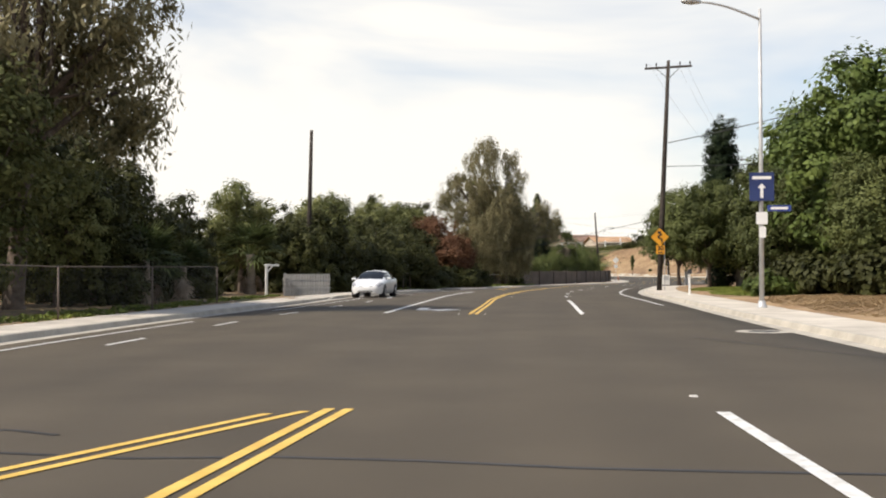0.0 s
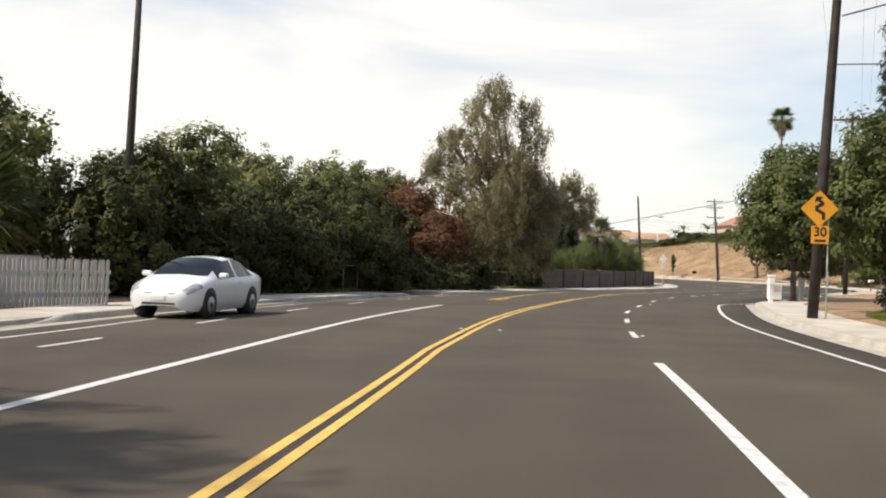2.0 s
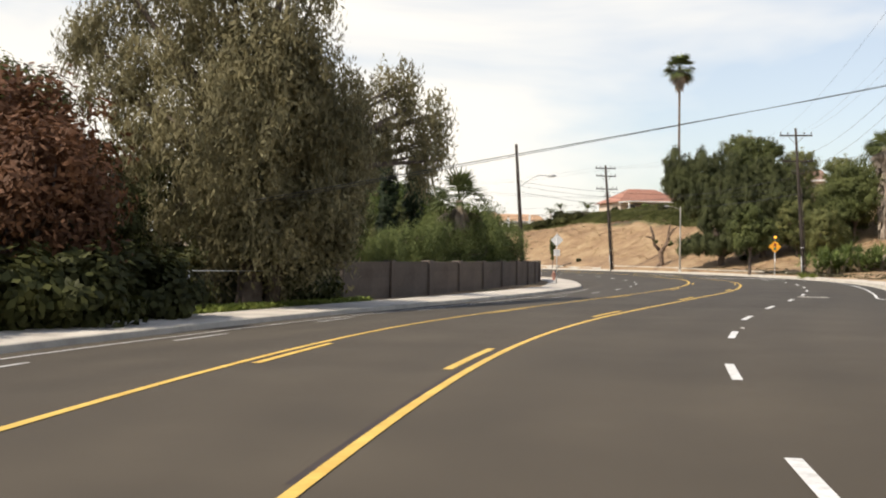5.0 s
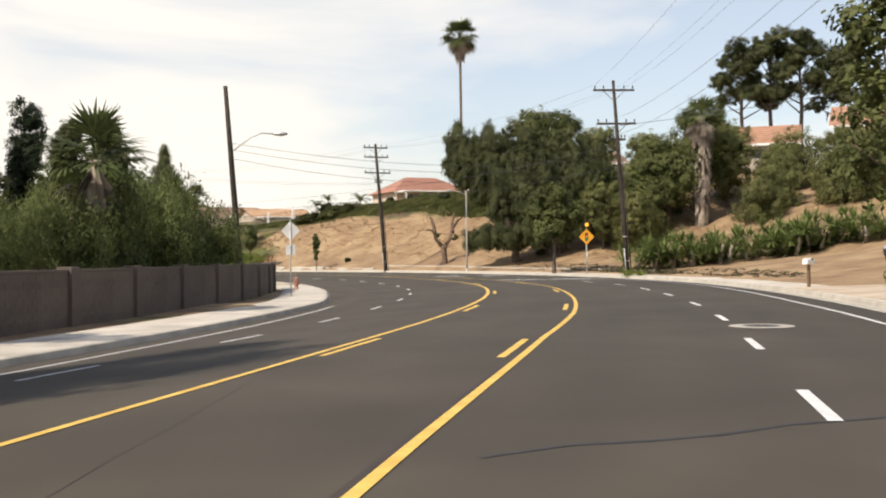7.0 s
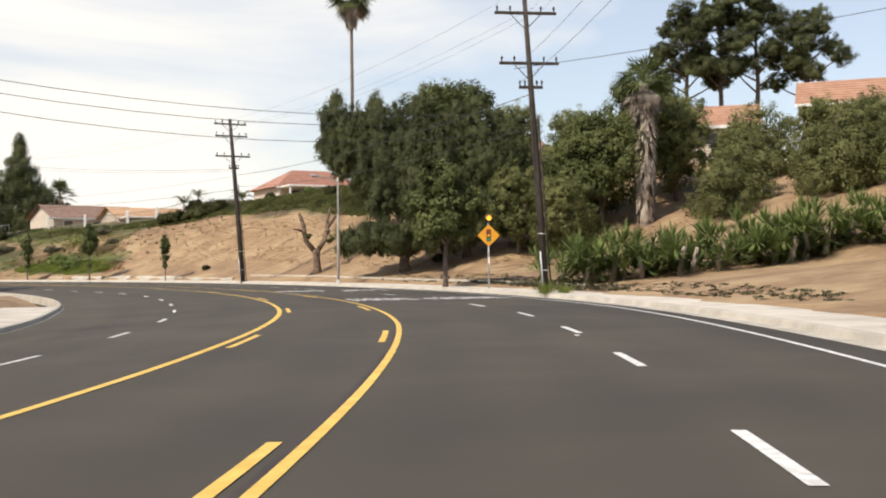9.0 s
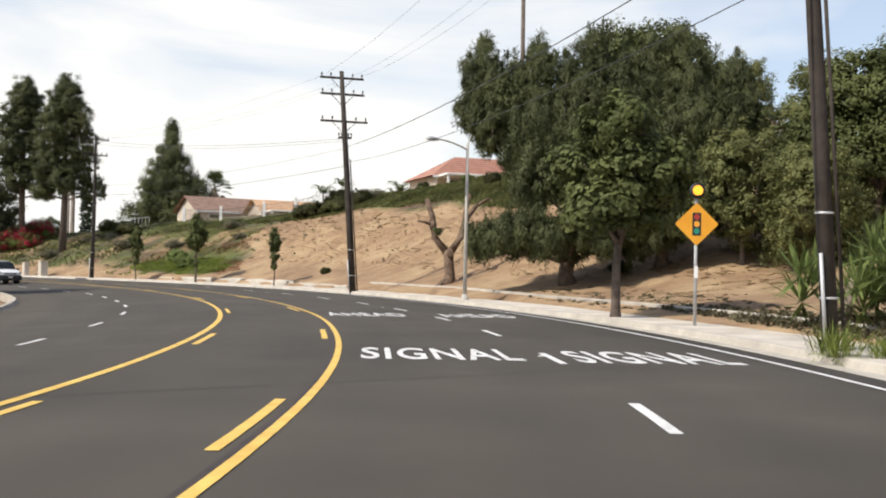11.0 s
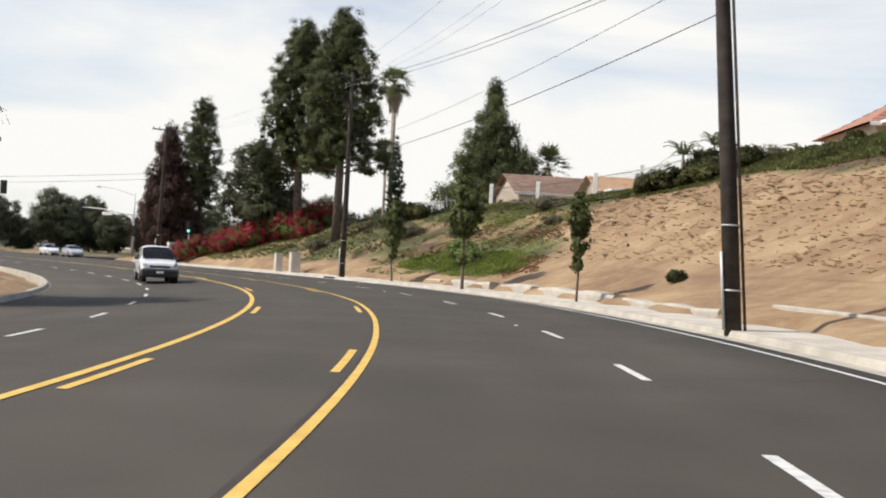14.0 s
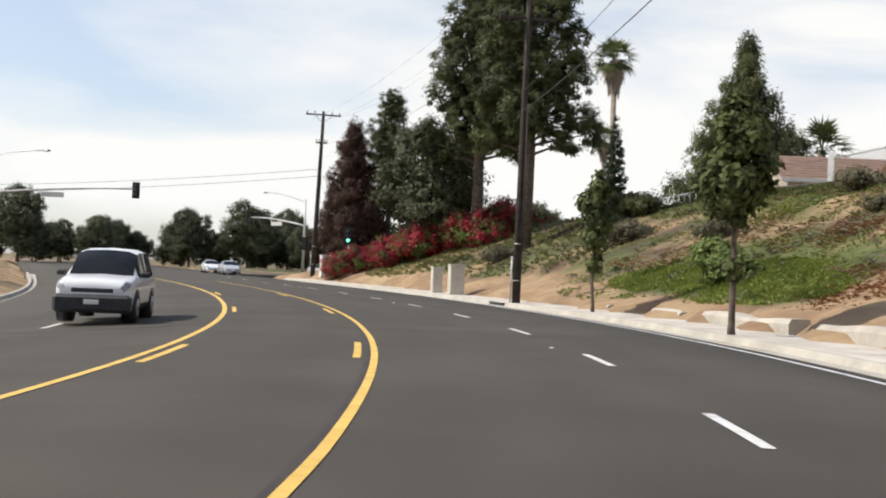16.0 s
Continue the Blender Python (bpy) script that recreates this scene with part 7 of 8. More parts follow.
# ---- houses ----
def house(at, rz, w, d, h, roof_h, wall_m, roof_m, label, porch=False, windows=3, gable=True, group="houses on the hill"):
    e = thing("house", at, label, "house", group, rz)
    part("wall", box("wall", -w / 2, w / 2, -d / 2, d / 2, -4.0, h, wall_m, 0.02), e)
    o = 0.6
    k = 9
    hip = 0 if gable else (d / 2) * 0.9
    for side in (-1, 1):
        verts, faces = [], []
        for i in range(k + 1):
            t = i / k
            y, z, x = side * (d / 2 + o) * (1 - t), h - 0.15 + (roof_h + 0.15) * t, w / 2 + o - hip * t
            verts += [(-x, y, z + 0.02), (x, y, z + 0.02), (-x, y, z + 0.07), (x, y, z + 0.07)]
        for i in range(k):
            b = 4 * i
            faces += [(b, b + 1, b + 3, b + 2), (b + 2, b + 3, b + 5, b + 4)]
        part("roof_slope", mesh_of("roof_slope", verts, faces, roof_m), e)
    for sx in (-1, 1):
        if gable:
            part("gable", mesh_of("gable", [(sx * w / 2, -d / 2, h - 0.1), (sx * w / 2, d / 2, h - 0.1), (sx * w / 2, 0, h + roof_h - 0.1)], [(0, 1, 2)], wall_m), e)
        else:
            part("hip", mesh_of("hip", [(sx * (w / 2 + o), -d / 2 - o, h - 0.1), (sx * (w / 2 + o), d / 2 + o, h - 0.1), (sx * (w / 2 + o - hip), 0, h + roof_h)], [(0, 1, 2)], roof_m), e)
    part("fascia", box("fascia", -w / 2 - o, w / 2 + o, -d / 2 - o - 0.04, -d / 2 - o, h - 0.35, h - 0.1, M_WHITEPAINT, 0.01), e, "white fascia board")
    for i in range(windows):
        x = -w / 2 + w * (i + 0.5) / windows
        f = part("window", box("window", x - 0.75, x + 0.75, -d / 2 - 0.06, -d / 2 - 0.002, 0.9, 2.0, M_WHITEPAINT, 0.01), e)
        part("pane", box("pane", x - 0.66, x + 0.66, -d / 2 - 0.075, -d / 2 - 0.06, 0.98, 1.92, M_WINDOW, 0.0), f, "dark glass pane")
    if porch:
        part("porch_roof", box("porch_roof", -w / 2, w / 2, -d / 2 - 3.2, -d / 2 - 0.3, h - 0.25, h - 0.05, M_WHITEPAINT, 0.02), e, "white porch roof")
        for i in range(5):
            x = -w / 2 + 0.2 + (w - 0.4) * i / 4
            part("porch_post", box("porch_post", x - 0.09, x + 0.09, -d / 2 - 3.1, -d / 2 - 2.92, -1.2, h - 0.25, M_WHITEPAINT, 0.01), e, "white porch post")
    return e


house((60.2, 248.5, 8.5), 8, 11.5, 9, 2.4, 2.3, M_STUCCO, M_ROOFRED, "low house with red tile roof and white porch", porch=True, gable=False)
house((43.0, 276.5, 6.0), 14, 10, 8, 2.4, 1.5, M_STUCCO, M_ROOFTAN, "low house with a tan roof and white porch on the hill", porch=True)
house((35.5, 288.5, 6.3), 20, 13, 9, 2.5, 2.0, M_STUCCO, M_ROOFBROWN, "low house with a brown shingle roof behind a fence")
house((94.4, 191.7, 12.1), -42, 8.5, 8, 2.6, 2.4, M_STUCCO, M_ROOF, "house with a red tile roof above the trees", group="houses on the hill")
house((84.8, 199.4, 10.6), -36, 7.5, 8, 2.6, 2.2, M_STUCCO, M_ROOF, "house with a red tile roof above the trees")
house((73.0, 222.0, 10.0), -10, 10, 8, 3.0, 1.6, M_STUCCO, M_ROOFBROWN, "pale house with a low roof behind the trees")
house((2.0, 178.0, -0.3), 40, 14, 9, 2.8, 2.0, M_STUCCO, M_ROOFBROWN, "brown-roofed house beyond the block wall", group="houses beyond the wall")
house((24.5, 66.0, 0.4), -80, 12, 8, 2.8, 1.8, mat("cream_render", [(0.55, 0.52, 0.46), (0.66, 0.63, 0.56)], rough=0.95), M_ROOFBROWN, "cream house hidden behind the verge trees", group="houses beside the verge")
house((-26.0, 84.0, 0.0), 80, 14, 9, 3.0, 2.2, M_STUCCO, M_ROOFBROWN, "dark house among the trees", group="houses among the trees")


def hill_fence(points, label, first=0):
    e = thing("iron_fence", (0, 0, 0), label, "fence", "fences on the hill")
    pts = [(x, y, gz(x, y)) for x, y in points]
    pick = mesh_of("bar", *tube_arrays([(0, 0, 0), (0, 0, 1.45)], [0.011, 0.011], 4), M_RUST)
    for (x, y, z), (x2, y2, z2) in zip(pts[:-1], pts[1:]):
        a, b = Vector((x, y, z)), Vector((x2, y2, z2))
        n = int((b - a).length / 0.15)
        for k in range(1, n):
            part("bar", pick, e, at=a.lerp(b, k / n))
        for h in (0.15, 1.35):
            part("rail", tubes("rail", [([a + Vector((0, 0, h)), b + Vector((0, 0, h))], 0.02)], M_RUST, 4), e)
    for x, y, z in pts[first:]:
        part("pillar", box("pillar", -0.15, 0.15, -0.15, 0.15, -0.3, 1.7, M_WHITEPAINT, 0.02), e, "white fence pillar", at=(x, y, z))


hill_fence([(29.9, 267.6), (34.2, 262.5), (38.8, 255.0)], "rust-brown iron fence between white pillars on the hill")
hill_fence([(38.8, 255.0), (42.0, 252.5), (45.0, 250.5)], "rust-brown iron fence between white pillars on the hill", 1)
e = thing("iron_fence", (0, 0, 0), "pale metal railing on the end of the hill", "fence", "fences on the hill")
rp = [(13.0, 296.0), (17.0, 291.0), (21.0, 286.0), (25.0, 280.0)]
for (x, y), (x2, y2) in zip(rp[:-1], rp[1:]):
    a, b = Vector((x, y, gz(x, y))), Vector((x2, y2, gz(x2, y2)))
    for k in range(9):
        q = a.lerp(b, k / 8)
        part("bar", tubes("bar", [([q, q + Vector((0, 0, 1.2))], 0.025)], M_SIGNGREY, 4), e)
    for h in (0.2, 1.2):
        part("rail", tubes("rail", [([a + Vector((0, 0, h)), b + Vector((0, 0, h))], 0.03)], M_SIGNGREY, 4), e)


# pale dirt driveway by the mailbox
me = sweep("driveway", 189, 208, lambda s: [(8.0, 0.17), (15.5, 0.3), (15.5, -0.3), (8.0, -0.3)], mat("pale_dirt", [(0.36, 0.28, 0.20), (0.52, 0.43, 0.33)], scale=0.7, fine=6, rough=0.95, bump=0.4, bump_scale=8), 1.0)
tagged(new("driveway", me), "pale dirt driveway beside the road", "driveway", kind="structure")


# low retaining kerb at the foot of the slope
def low_wall(s0, s1, u, h):
    def profile(s):
        z = 0.12
        w = h * (1 + 0.12 * math.sin(s * 1.7))
        return [(u, z - 0.2), (u, z + w * 0.7), (u + 0.08, z + w), (u + 0.55, z + w), (u + 0.7, z - 0.2)]
    o = new("low_wall", sweep("low_wall", s0, s1, profile, M_KERB, 0.7))
    tagged(o, "low pale concrete retaining edge at the foot of the slope", "wall", "low retaining edges")


def slope_edge(s0, s1, u):
    """A thin concrete strip that follows the foot of the slope behind the dirt verge."""
    def profile(s):
        x, y = beside(s, u)
        z = gz(x, y)
        return [(u, z - 0.25), (u, z + 0.09), (u + 0.05, z + 0.12), (u + 0.22, z + 0.12), (u + 0.27, z - 0.25)]
    o = new("slope_edge", sweep("slope_edge", s0, s1, profile, M_KERB, 1.0))
    tagged(o, "thin pale concrete edging strip at the foot of the slope", "edging", "low retaining edges")


slope_edge(236, 281.4, 11.5)
for s0, s1, h in ((282, 289.5, 0.28), (290.5, 298, 0.4), (299, 302.5, 0.42), (303.8, 309, 0.38), (310.2, 312, 0.3), (316, 317.5, 0.25)):
    low_wall(s0, s1, 10.35, h)
low_wall(248, 280, 15.3, 0.3)


# garden wall behind the verge trees
o = new("garden_wall", sweep("garden_wall", 121, 141, lambda s: [(15.2, 0.0), (15.2, 1.75), (15.4, 1.75), (15.4, 0.0)], M_WALL, 3.0))
tagged(o, "brown block garden wall in the shade of the trees", "wall")
part("coping", sweep("coping", 121, 141, lambda s: [(15.13, 1.753), (15.13, 1.83), (15.47, 1.83), (15.47, 1.753)], M_WALL, 3.0), o)
# utility cabinets by the slope
def cabinet(x, y, w, d, h, rz, m, label, name="utility_cabinet"):
    e = thing(name, (x, y, gz(x, y)), label, "utility box", "utility boxes at the pavement", rz)
    part("plinth", box("plinth", -w / 2 - 0.06, w / 2 + 0.06, -d / 2 - 0.06, d / 2 + 0.06, -0.1, 0.06, M_CONC, 0.01), e)
    b = part("case", box("case", -w / 2, w / 2, -d / 2, d / 2, 0.06, h, m, 0.02), e)
    part("lid", box("lid", -w / 2 - 0.03, w / 2 + 0.03, -d / 2 - 0.03, d / 2 + 0.03, h, h + 0.05, m, 0.015), e)
    part("door", box("door", -w / 2 + 0.05, w / 2 - 0.05, -d / 2 - 0.012, -d / 2, 0.15, h - 0.08, m, 0.003), e)


p = beside(331.5, 9.2)
cabinet(p[0], p[1], 0.75, 0.6, 1.5, 35, M_CONC, "pale beige utility cabinet at the foot of the slope")
p = beside(335.0, 9.3)
cabinet(p[0], p[1], 0.55, 0.5, 1.35, 35, M_CONC, "narrow pale utility cabinet at the foot of the slope")
p = beside(364.0, 10.6)
cabinet(p[0], p[1], 0.95, 0.7, 1.7, 40, M_WHITEPAINT, "white signal control cabinet near the crossing")
# storm drain box at the kerb
p = beside(322.5, 8.25)
e = thing("drain_inlet", (p[0], p[1], 0.0), "dark storm drain opening in the kerb", "drain", rz=heading(322.5))
part("slot", box("slot", -0.06, 0.12, -1.0, 1.0, 0.01, 0.13, M_SIGNBLACK, 0.005), e)


# ---- traffic signals ----
def signal_head(e, at, rz, lit=None):
    x, y, z = at
    h = part("signal_head", box("signal_head", -0.19, 0.19, -0.12, 0.12, -0.55, 0.55, M_SIGNBLACK, 0.02), e, "black signal head", at=pose(x, y, z, 0, 0, rz))
    part("backplate", box("backplate", -0.33, 0.33, 0.0, 0.02, -0.72, 0.72, M_SIGNBLACK, 0.01), h)
    for k, zz in enumerate((0.36, 0.0, -0.36)):
        m = M_GO if lit == k else M_DARKSTEEL
        part("lens", tubes("lens", [([(0, -0.12, zz), (0, -0.14, zz)], [0.14, 0.13])], m, 12), h)
        part("visor", tubes("visor", [([(0, -0.12, zz + 0.13), (0, -0.32, zz + 0.13)], 0.05)], M_SIGNBLACK, 6), h)


M_GO = bpy.data.materials.new("lit_green")
M_GO.use_nodes = True
M_GO.node_tree.nodes["Principled BSDF"].inputs["Emission Color"].default_value = (0.08, 1.0, 0.6, 1)
M_GO.node_tree.nodes["Principled BSDF"].inputs["Emission Strength"].default_value = 2.0


def mast(x, y, arm, h_arm, lamp_h, lamp, label, lit=None, rz=0):
    e = thing("traffic_signal", (x, y, 0.1), label, "traffic signal", "traffic signals at the crossing")
    top = max(h_arm, lamp_h)
    part("mast", tubes("mast", [([(0, 0, -0.1), (0, 0, top * 0.5), (0, 0, top)], [0.17, 0.13, 0.09])], M_GALV, 10), e)
    n = 6
    pts = [(arm[0] * t, arm[1] * t, h_arm - 1.0 + 1.0 * math.sin(t * math.pi / 2)) for t in [k / n for k in range(n + 1)]]
    part("mast_arm", tubes("mast_arm", [(pts, [0.11 - 0.05 * k / n for k in range(n + 1)])], M_GALV, 8), e)
    signal_head(e, (pts[-1][0], pts[-1][1], pts[-1][2] - 0.1), rz, lit)
    signal_head(e, (0.3, -0.2, 3.6), rz, lit)
    part("name_board", box("name_board", -1.0, 1.0, -0.02, 0.02, -0.25, 0.2, M_SIGNGREY, 0.01), e, "grey street name board", at=pose(arm[0] * 0.5, arm[1] * 0.5, h_arm - 0.75, 0, 0, math.degrees(math.atan2(arm[1], arm[0]))))
    if lamp_h:
        lp = [(lamp[0] * t, lamp[1] * t, lamp_h - 0.4 + 1.0 * math.sin(t * math.pi / 2)) for t in [k / n for k in range(n + 1)]]
        part("lamp_arm", tubes("lamp_arm", [(lp, 0.04)], M_GALV, 6), e)
        luminaire(e, lp[-1], lamp)


mast(-22.0, 310.0, (-9.5, 4.0), 6.6, 8.6, (-4.5, -0.5), "grey signal mast with a lamp arm at the crossing", None, 25)
mast(-37.5, 277.0, (13.5, 5.6), 7.3, 9.6, (7.2, 1.0), "grey signal mast reaching over the far lanes", None, 25)
e = thing("traffic_signal", (-3.6, 284.0, 0.12), "black post-mounted signal showing green", "traffic signal", "traffic signals at the crossing")
part("post", tubes("post", [([(0, 0, -0.1), (0, 0, 4.4)], 0.06)], M_GALV, 8), e)
signal_head(e, (0, -0.15, 3.75), 28, 2)


# ---- cars ----
M_TYRE = mat("tyre_rubber", [(0.015, 0.015, 0.015), (0.03, 0.03, 0.03)], scale=8, rough=0.9)
M_RIM = mat("alloy_rim", [(0.35, 0.35, 0.36), (0.5, 0.5, 0.5)], scale=8, rough=0.35, metal=0.8)
M_CARGLASS = mat("car_glass", [(0.008, 0.009, 0.01), (0.016, 0.018, 0.019)], scale=2, rough=0.1)
M_CARGLASS.node_tree.nodes["Principled BSDF"].inputs["Specular IOR Level"].default_value = 0.2
M_LAMPGLASS = mat("lamp_glass", [(0.2, 0.205, 0.21), (0.4, 0.41, 0.42)], scale=9, rough=0.15)
M_BLACKTRIM = mat("black_trim", [(0.02, 0.02, 0.021), (0.04, 0.04, 0.042)], scale=6, rough=0.6)


def car_paint(c):
    m = mat("car_paint", [c, tuple(q * 0.93 for q in c)], scale=1.0, rough=0.25)
    m.node_tree.nodes["Principled BSDF"].inputs["Coat Weight"].default_value = 0.6
    return m


M_TAIL = mat("tail_red", [(0.3, 0.01, 0.01), (0.35, 0.02, 0.02)], rough=0.2)


def car(at, rz, paint, label, kind="sedan", trim=False, name="car"):
    """x runs to the front. One lofted shell, split into body, glass and lamps, with wheels and trim as parts."""
    e = thing(name, at, label, "car", "", rz)
    if kind == "sedan":     # x, underside, half width, belt, top, half width of the top
        st = [(2.28, 0.30, 0.45, 0.53, 0.55, 0.32), (2.22, 0.22, 0.66, 0.62, 0.65, 0.48), (2.05, 0.18, 0.79, 0.70, 0.74, 0.58), (1.75, 0.17, 0.855, 0.79, 0.83, 0.64), (1.4, 0.17, 0.875, 0.86, 0.92, 0.67), (1.15, 0.17, 0.88, 0.90, 0.99, 0.68),
              (0.85, 0.17, 0.88, 0.915, 1.14, 0.655), (0.5, 0.17, 0.88, 0.93, 1.29, 0.625), (0.15, 0.17, 0.88, 0.94, 1.40, 0.60), (-0.25, 0.17, 0.88, 0.95, 1.44, 0.585), (-0.36, 0.17, 0.88, 0.952, 1.443, 0.58), (-0.8, 0.17, 0.88, 0.96, 1.42, 0.575),
              (-1.15, 0.17, 0.88, 0.97, 1.34, 0.57), (-1.5, 0.18, 0.875, 0.98, 1.19, 0.58), (-1.82, 0.2, 0.865, 0.99, 1.06, 0.62), (-2.08, 0.23, 0.83, 0.97, 1.01, 0.66), (-2.22, 0.3, 0.76, 0.90, 0.94, 0.6), (-2.27, 0.4, 0.62, 0.78, 0.8, 0.5)]
        screen, rear, side, post, lamp = (5, 8), (12, 14), (6, 13), 9, (1, 3)
        wheels, wr, W, L = (-1.32, 1.38), 0.32, 0.88, 2.27
    else:
        st = [(2.07, 0.42, 0.68, 0.76, 0.79, 0.58), (2.03, 0.34, 0.77, 0.85, 0.90, 0.64), (1.86, 0.30, 0.82, 0.92, 0.97, 0.68), (1.45, 0.28, 0.845, 0.97, 1.03, 0.70), (1.02, 0.28, 0.855, 1.0, 1.08, 0.71),
              (0.75, 0.28, 0.855, 1.02, 1.30, 0.685), (0.45, 0.28, 0.855, 1.03, 1.53, 0.66), (0.22, 0.28, 0.855, 1.035, 1.645, 0.65), (-0.05, 0.28, 0.855, 1.04, 1.69, 0.645), (-0.5, 0.28, 0.855, 1.04, 1.70, 0.645), (-0.6, 0.28, 0.855, 1.04, 1.70, 0.645), (-1.2, 0.28, 0.855, 1.04, 1.695, 0.64),
              (-1.65, 0.29, 0.85, 1.04, 1.67, 0.635), (-1.85, 0.3, 0.845, 1.04, 1.61, 0.63), (-1.97, 0.31, 0.84, 1.04, 1.32, 0.65), (-2.03, 0.33, 0.83, 1.03, 1.08, 0.7), (-2.08, 0.42, 0.78, 0.8, 0.84, 0.66)]
        screen, rear, side, post, lamp = (4, 7), (13, 15), (5, 12), 9, (0, 2)
        wheels, wr, W, L = (-1.22, 1.24), 0.345, 0.855, 2.08
    n, k = len(st), 15
    verts = []
    for x, z0, w, zb, zt, wt in st:
        half = [(w * 0.86, z0), (w * 0.975, z0 + 0.14), (w, z0 + (zb - z0) * 0.55), (w * 0.985, zb - 0.07), (w * 0.945, zb), (wt + (w * 0.945 - wt) * 0.1, zb + (zt - zb) * 0.86), (wt * 0.72, zt - 0.012), (0.0, zt + 0.012)]
        verts += [(x, -a, b) for a, b in half] + [(x, a, b) for a, b in half[-2::-1]]
    groups = {"body": [], "windscreen": [], "rear_window": [], "side_window": [], "side_window_far": [], "headlight": [], "headlight_far": [], "cladding": []}
    for i in range(n - 1):
        for j in range(k - 1):
            f = (i * k + j, (i + 1) * k + j, (i + 1) * k + j + 1, i * k + j + 1)
            g = "body"
            if screen[0] <= i < screen[1] and 5 <= j <= 8:
                g = "windscreen"
            elif rear[0] <= i < rear[1] and 5 <= j <= 8:
                g = "rear_window"
            elif side[0] <= i < side[1] and i != post and j in (4, 9):
                g = "side_window" if j == 4 else "side_window_far"
            elif lamp[0] <= i < lamp[1] and j in (3, 4, 9, 10):
                g = "headlight" if j < 7 else "headlight_far"
            elif trim and j in (0, 13):
                g = "cladding"
            groups[g].append(f)
    groups["body"] += [tuple(range(k)), tuple((n - 1) * k + j for j in range(k - 1, -1, -1))]
    look_of = {"body": (paint, ""), "windscreen": (M_CARGLASS, "dark tinted glass"), "rear_window": (M_CARGLASS, "dark tinted glass"), "side_window": (M_CARGLASS, "dark tinted glass"), "side_window_far": (M_CARGLASS, "dark tinted glass"),
               "headlight": (M_LAMPGLASS, "clear headlight"), "headlight_far": (M_LAMPGLASS, "clear headlight"), "cladding": (M_BLACKTRIM, "black lower cladding")}
    for g, fs in groups.items():
        if fs:
            used = sorted({i for f in fs for i in f})
            back = {i: q for q, i in enumerate(used)}
            part(g.replace("_far", ""), mesh_of(g.replace("_far", ""), [verts[i] for i in used], [tuple(back[i] for i in f) for f in fs], look_of[g][0], True), e, look_of[g][1])
    mx, mz = st[screen[0]][0] - 0.3, st[screen[0]][3] + 0.03
    for s in (-1, 1):
        part("mirror", box("mirror", mx - 0.08, mx + 0.08, min(s * (W - 0.02), s * (W + 0.2)), max(s * (W - 0.02), s * (W + 0.2)), mz, mz + 0.13, M_BLACKTRIM if trim else paint, 0.035), e)
        part("tail_light", box("tail_light", -L - 0.005, -L + 0.2, min(s * W * 0.62, s * W * 0.88), max(s * W * 0.62, s * W * 0.88), 0.72, 0.92, M_TAIL, 0.02), e)
        for dz in ((-0.02,) if kind == "sedan" else (-0.06,)):
            part("door_handle", box("door_handle", -0.62, -0.42, min(s * (W - 0.02), s * (W + 0.015)), max(s * (W - 0.02), s * (W + 0.015)), 0.82 + dz, 0.86 + dz, paint, 0.008), e)
        for wx in wheels:
            wh = part("wheel", tubes("wheel", [([(wx, s * (W - 0.2), wr), (wx, s * (W - 0.19), wr), (wx, s * (W - 0.01), wr), (wx, s * (W + 0.012), wr)], [wr * 0.9, wr, wr, wr * 0.9])], M_TYRE, 24), e, "black tyre")
            part("rim", tubes("rim", [([(wx, s * (W + 0.0), wr), (wx, s * (W + 0.024), wr)], [wr * 0.64, wr * 0.58])], M_RIM, 20), wh, "grey alloy rim")
            part("hub", tubes("hub", [([(wx, s * (W + 0.02), wr), (wx, s * (W + 0.034), wr)], [0.07, 0.05])], M_BLACKTRIM, 10), wh)
            part("wheel_arch", tubes("wheel_arch", [([(wx, s * (W - 0.3), wr + 0.03), (wx, s * (W + 0.004), wr + 0.03)], wr * 1.14)], M_BLACKTRIM, 24), e)
    fx = st[0][0]
    zg = st[0][4]
    if trim:
        part("grille", box("grille", fx - 0.1, fx + 0.012, -0.46, 0.46, zg - 0.11, zg + 0.0, M_BLACKTRIM, 0.02), e, "black grille")
        part("bumper", box("bumper", fx - 0.3, fx + 0.09, -W * 0.98, W * 0.98, 0.24, 0.64, M_BLACKTRIM, 0.07), e, "black plastic bumper")
    else:
        part("grille", box("grille", fx - 0.16, fx - 0.02, -0.4, 0.4, zg - 0.02, zg + 0.05, M_BLACKTRIM, 0.015), e, "narrow dark grille")
    part("intake", box("intake", fx - 0.2, fx + 0.008 + 0.09 * trim, -0.42, 0.42, 0.3, 0.4, M_BLACKTRIM, 0.03), e)
    part("number_plate", box("number_plate", fx - 0.02, fx + 0.02 + 0.09 * trim, -0.16, 0.16, 0.43, 0.53, M_WHITEPAINT, 0.004), e, "plain white plate")
    return e


WHITE_CAR, SILVER, DARKBLUE = car_paint((0.82, 0.82, 0.81)), car_paint((0.45, 0.46, 0.47)), car_paint((0.03, 0.035, 0.045))
car((-3.75, 58.7, -0.06), -99, WHITE_CAR, "white saloon car coming along the road", "sedan")
car((18.85, 225.7, -0.13), -61, WHITE_CAR, "white sport utility car with black bumper and cladding", "suv", True, "suv")
car((50.0, 136.5, gz(50.0, 136.5)), 205, DARKBLUE, "dark sport utility car parked on the dirt drive", "suv", False, "suv")
car((-24.5, 299.0, 0.0), -48, SILVER, "distant pale car coming from the crossing", "sedan")
car((-32.0, 307.0, 0.0), -48, WHITE_CAR, "distant white car coming from the crossing", "sedan")
car((-14.5, 301.5, 0.1), -20, SILVER, "distant silver car waiting at the crossing", "sedan")


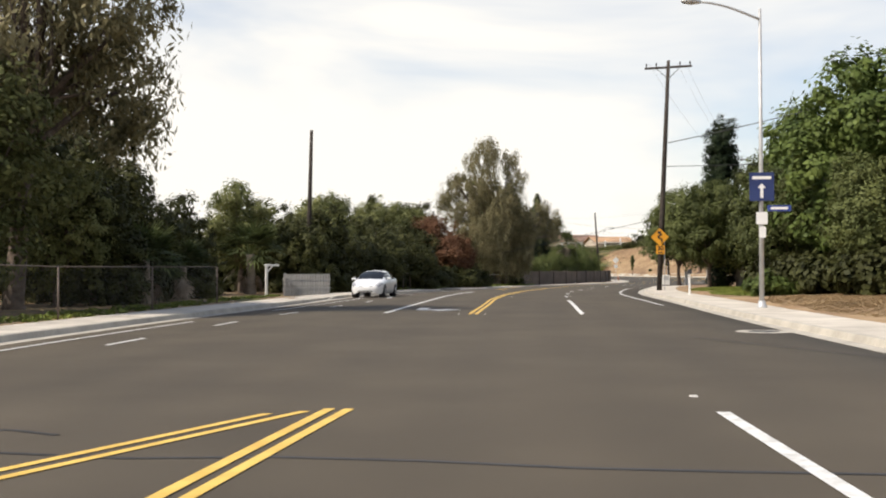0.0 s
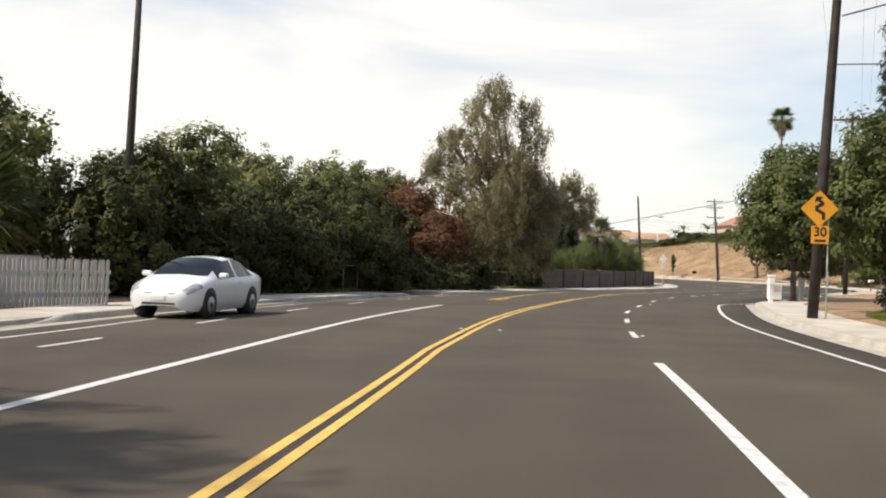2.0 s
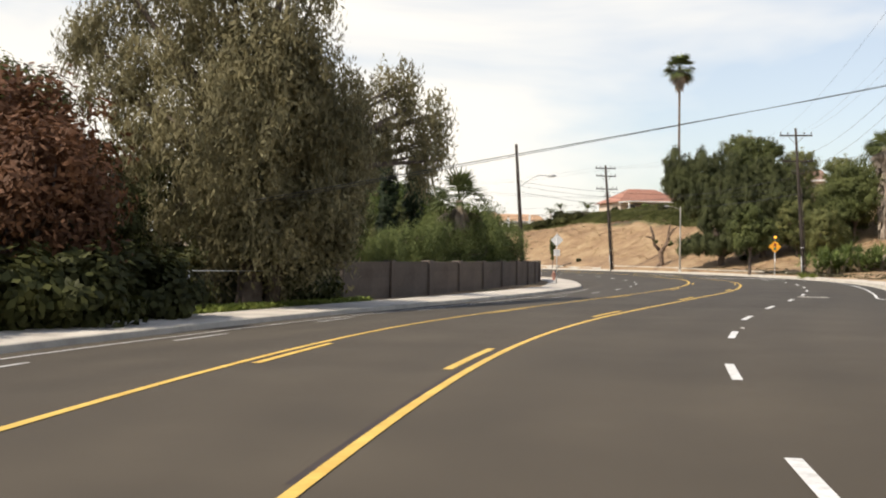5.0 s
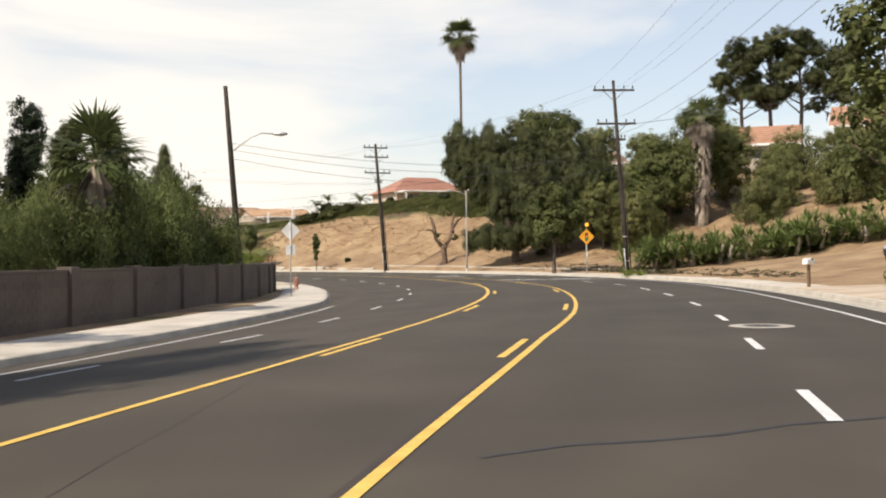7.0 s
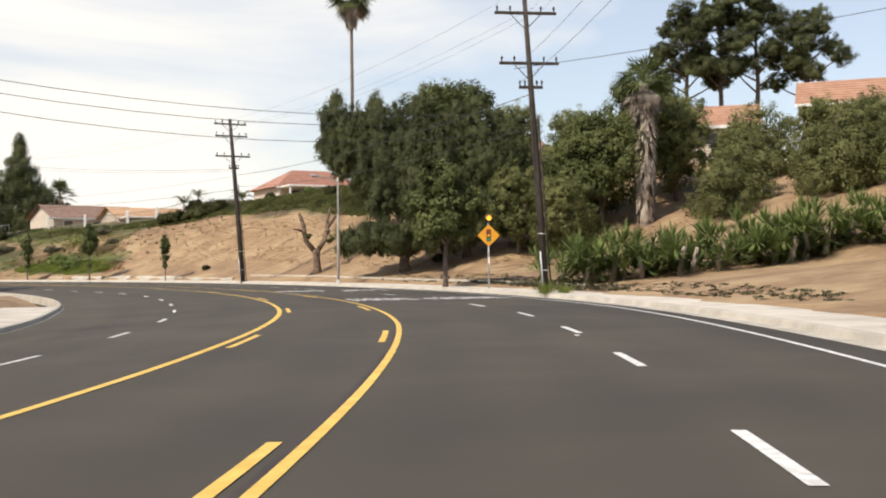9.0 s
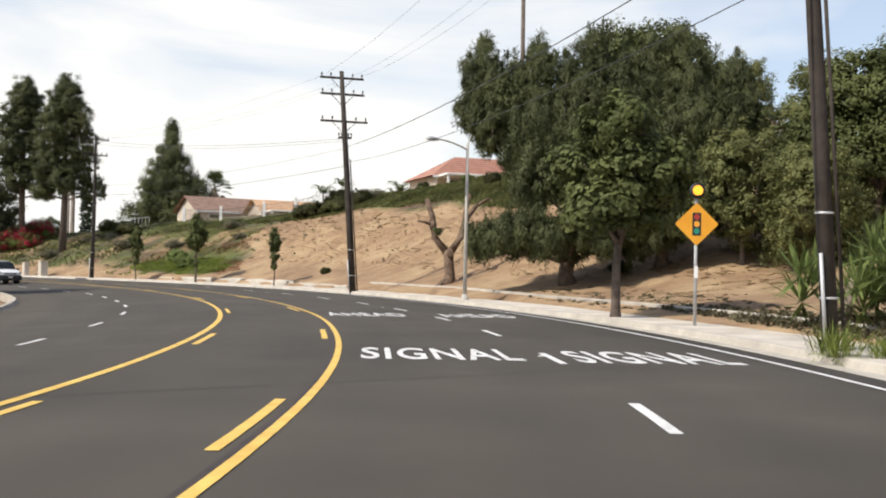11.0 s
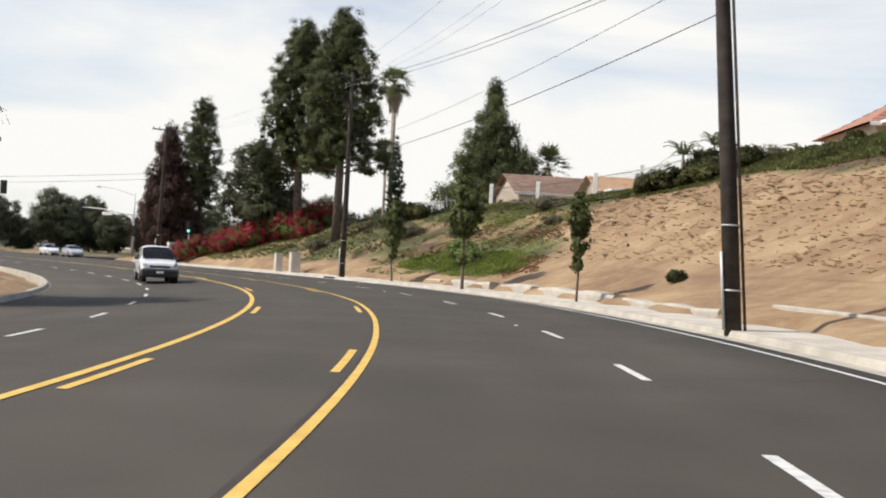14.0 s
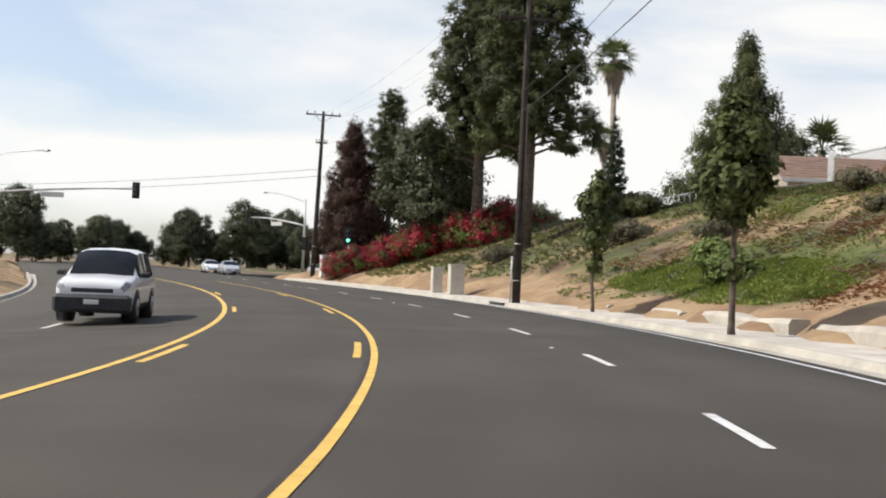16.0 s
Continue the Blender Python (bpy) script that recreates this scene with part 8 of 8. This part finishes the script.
# ---- paving, piece by piece ----
walk_piece("pavement_right", 86, 146, kerb_right, 1, 1.9)
walk_piece("pavement_right_far", 184, 370, kerb_right, 1, 2.0)
walk_piece("pavement_left", 60, 150, kerb_left, -1, 1.7, drops=((117.5, 121), (132, 137)), gap=2.0)
walk_piece("pavement_left_far", 158, 240, kerb_left, -1, 2.2, gap=2.0)
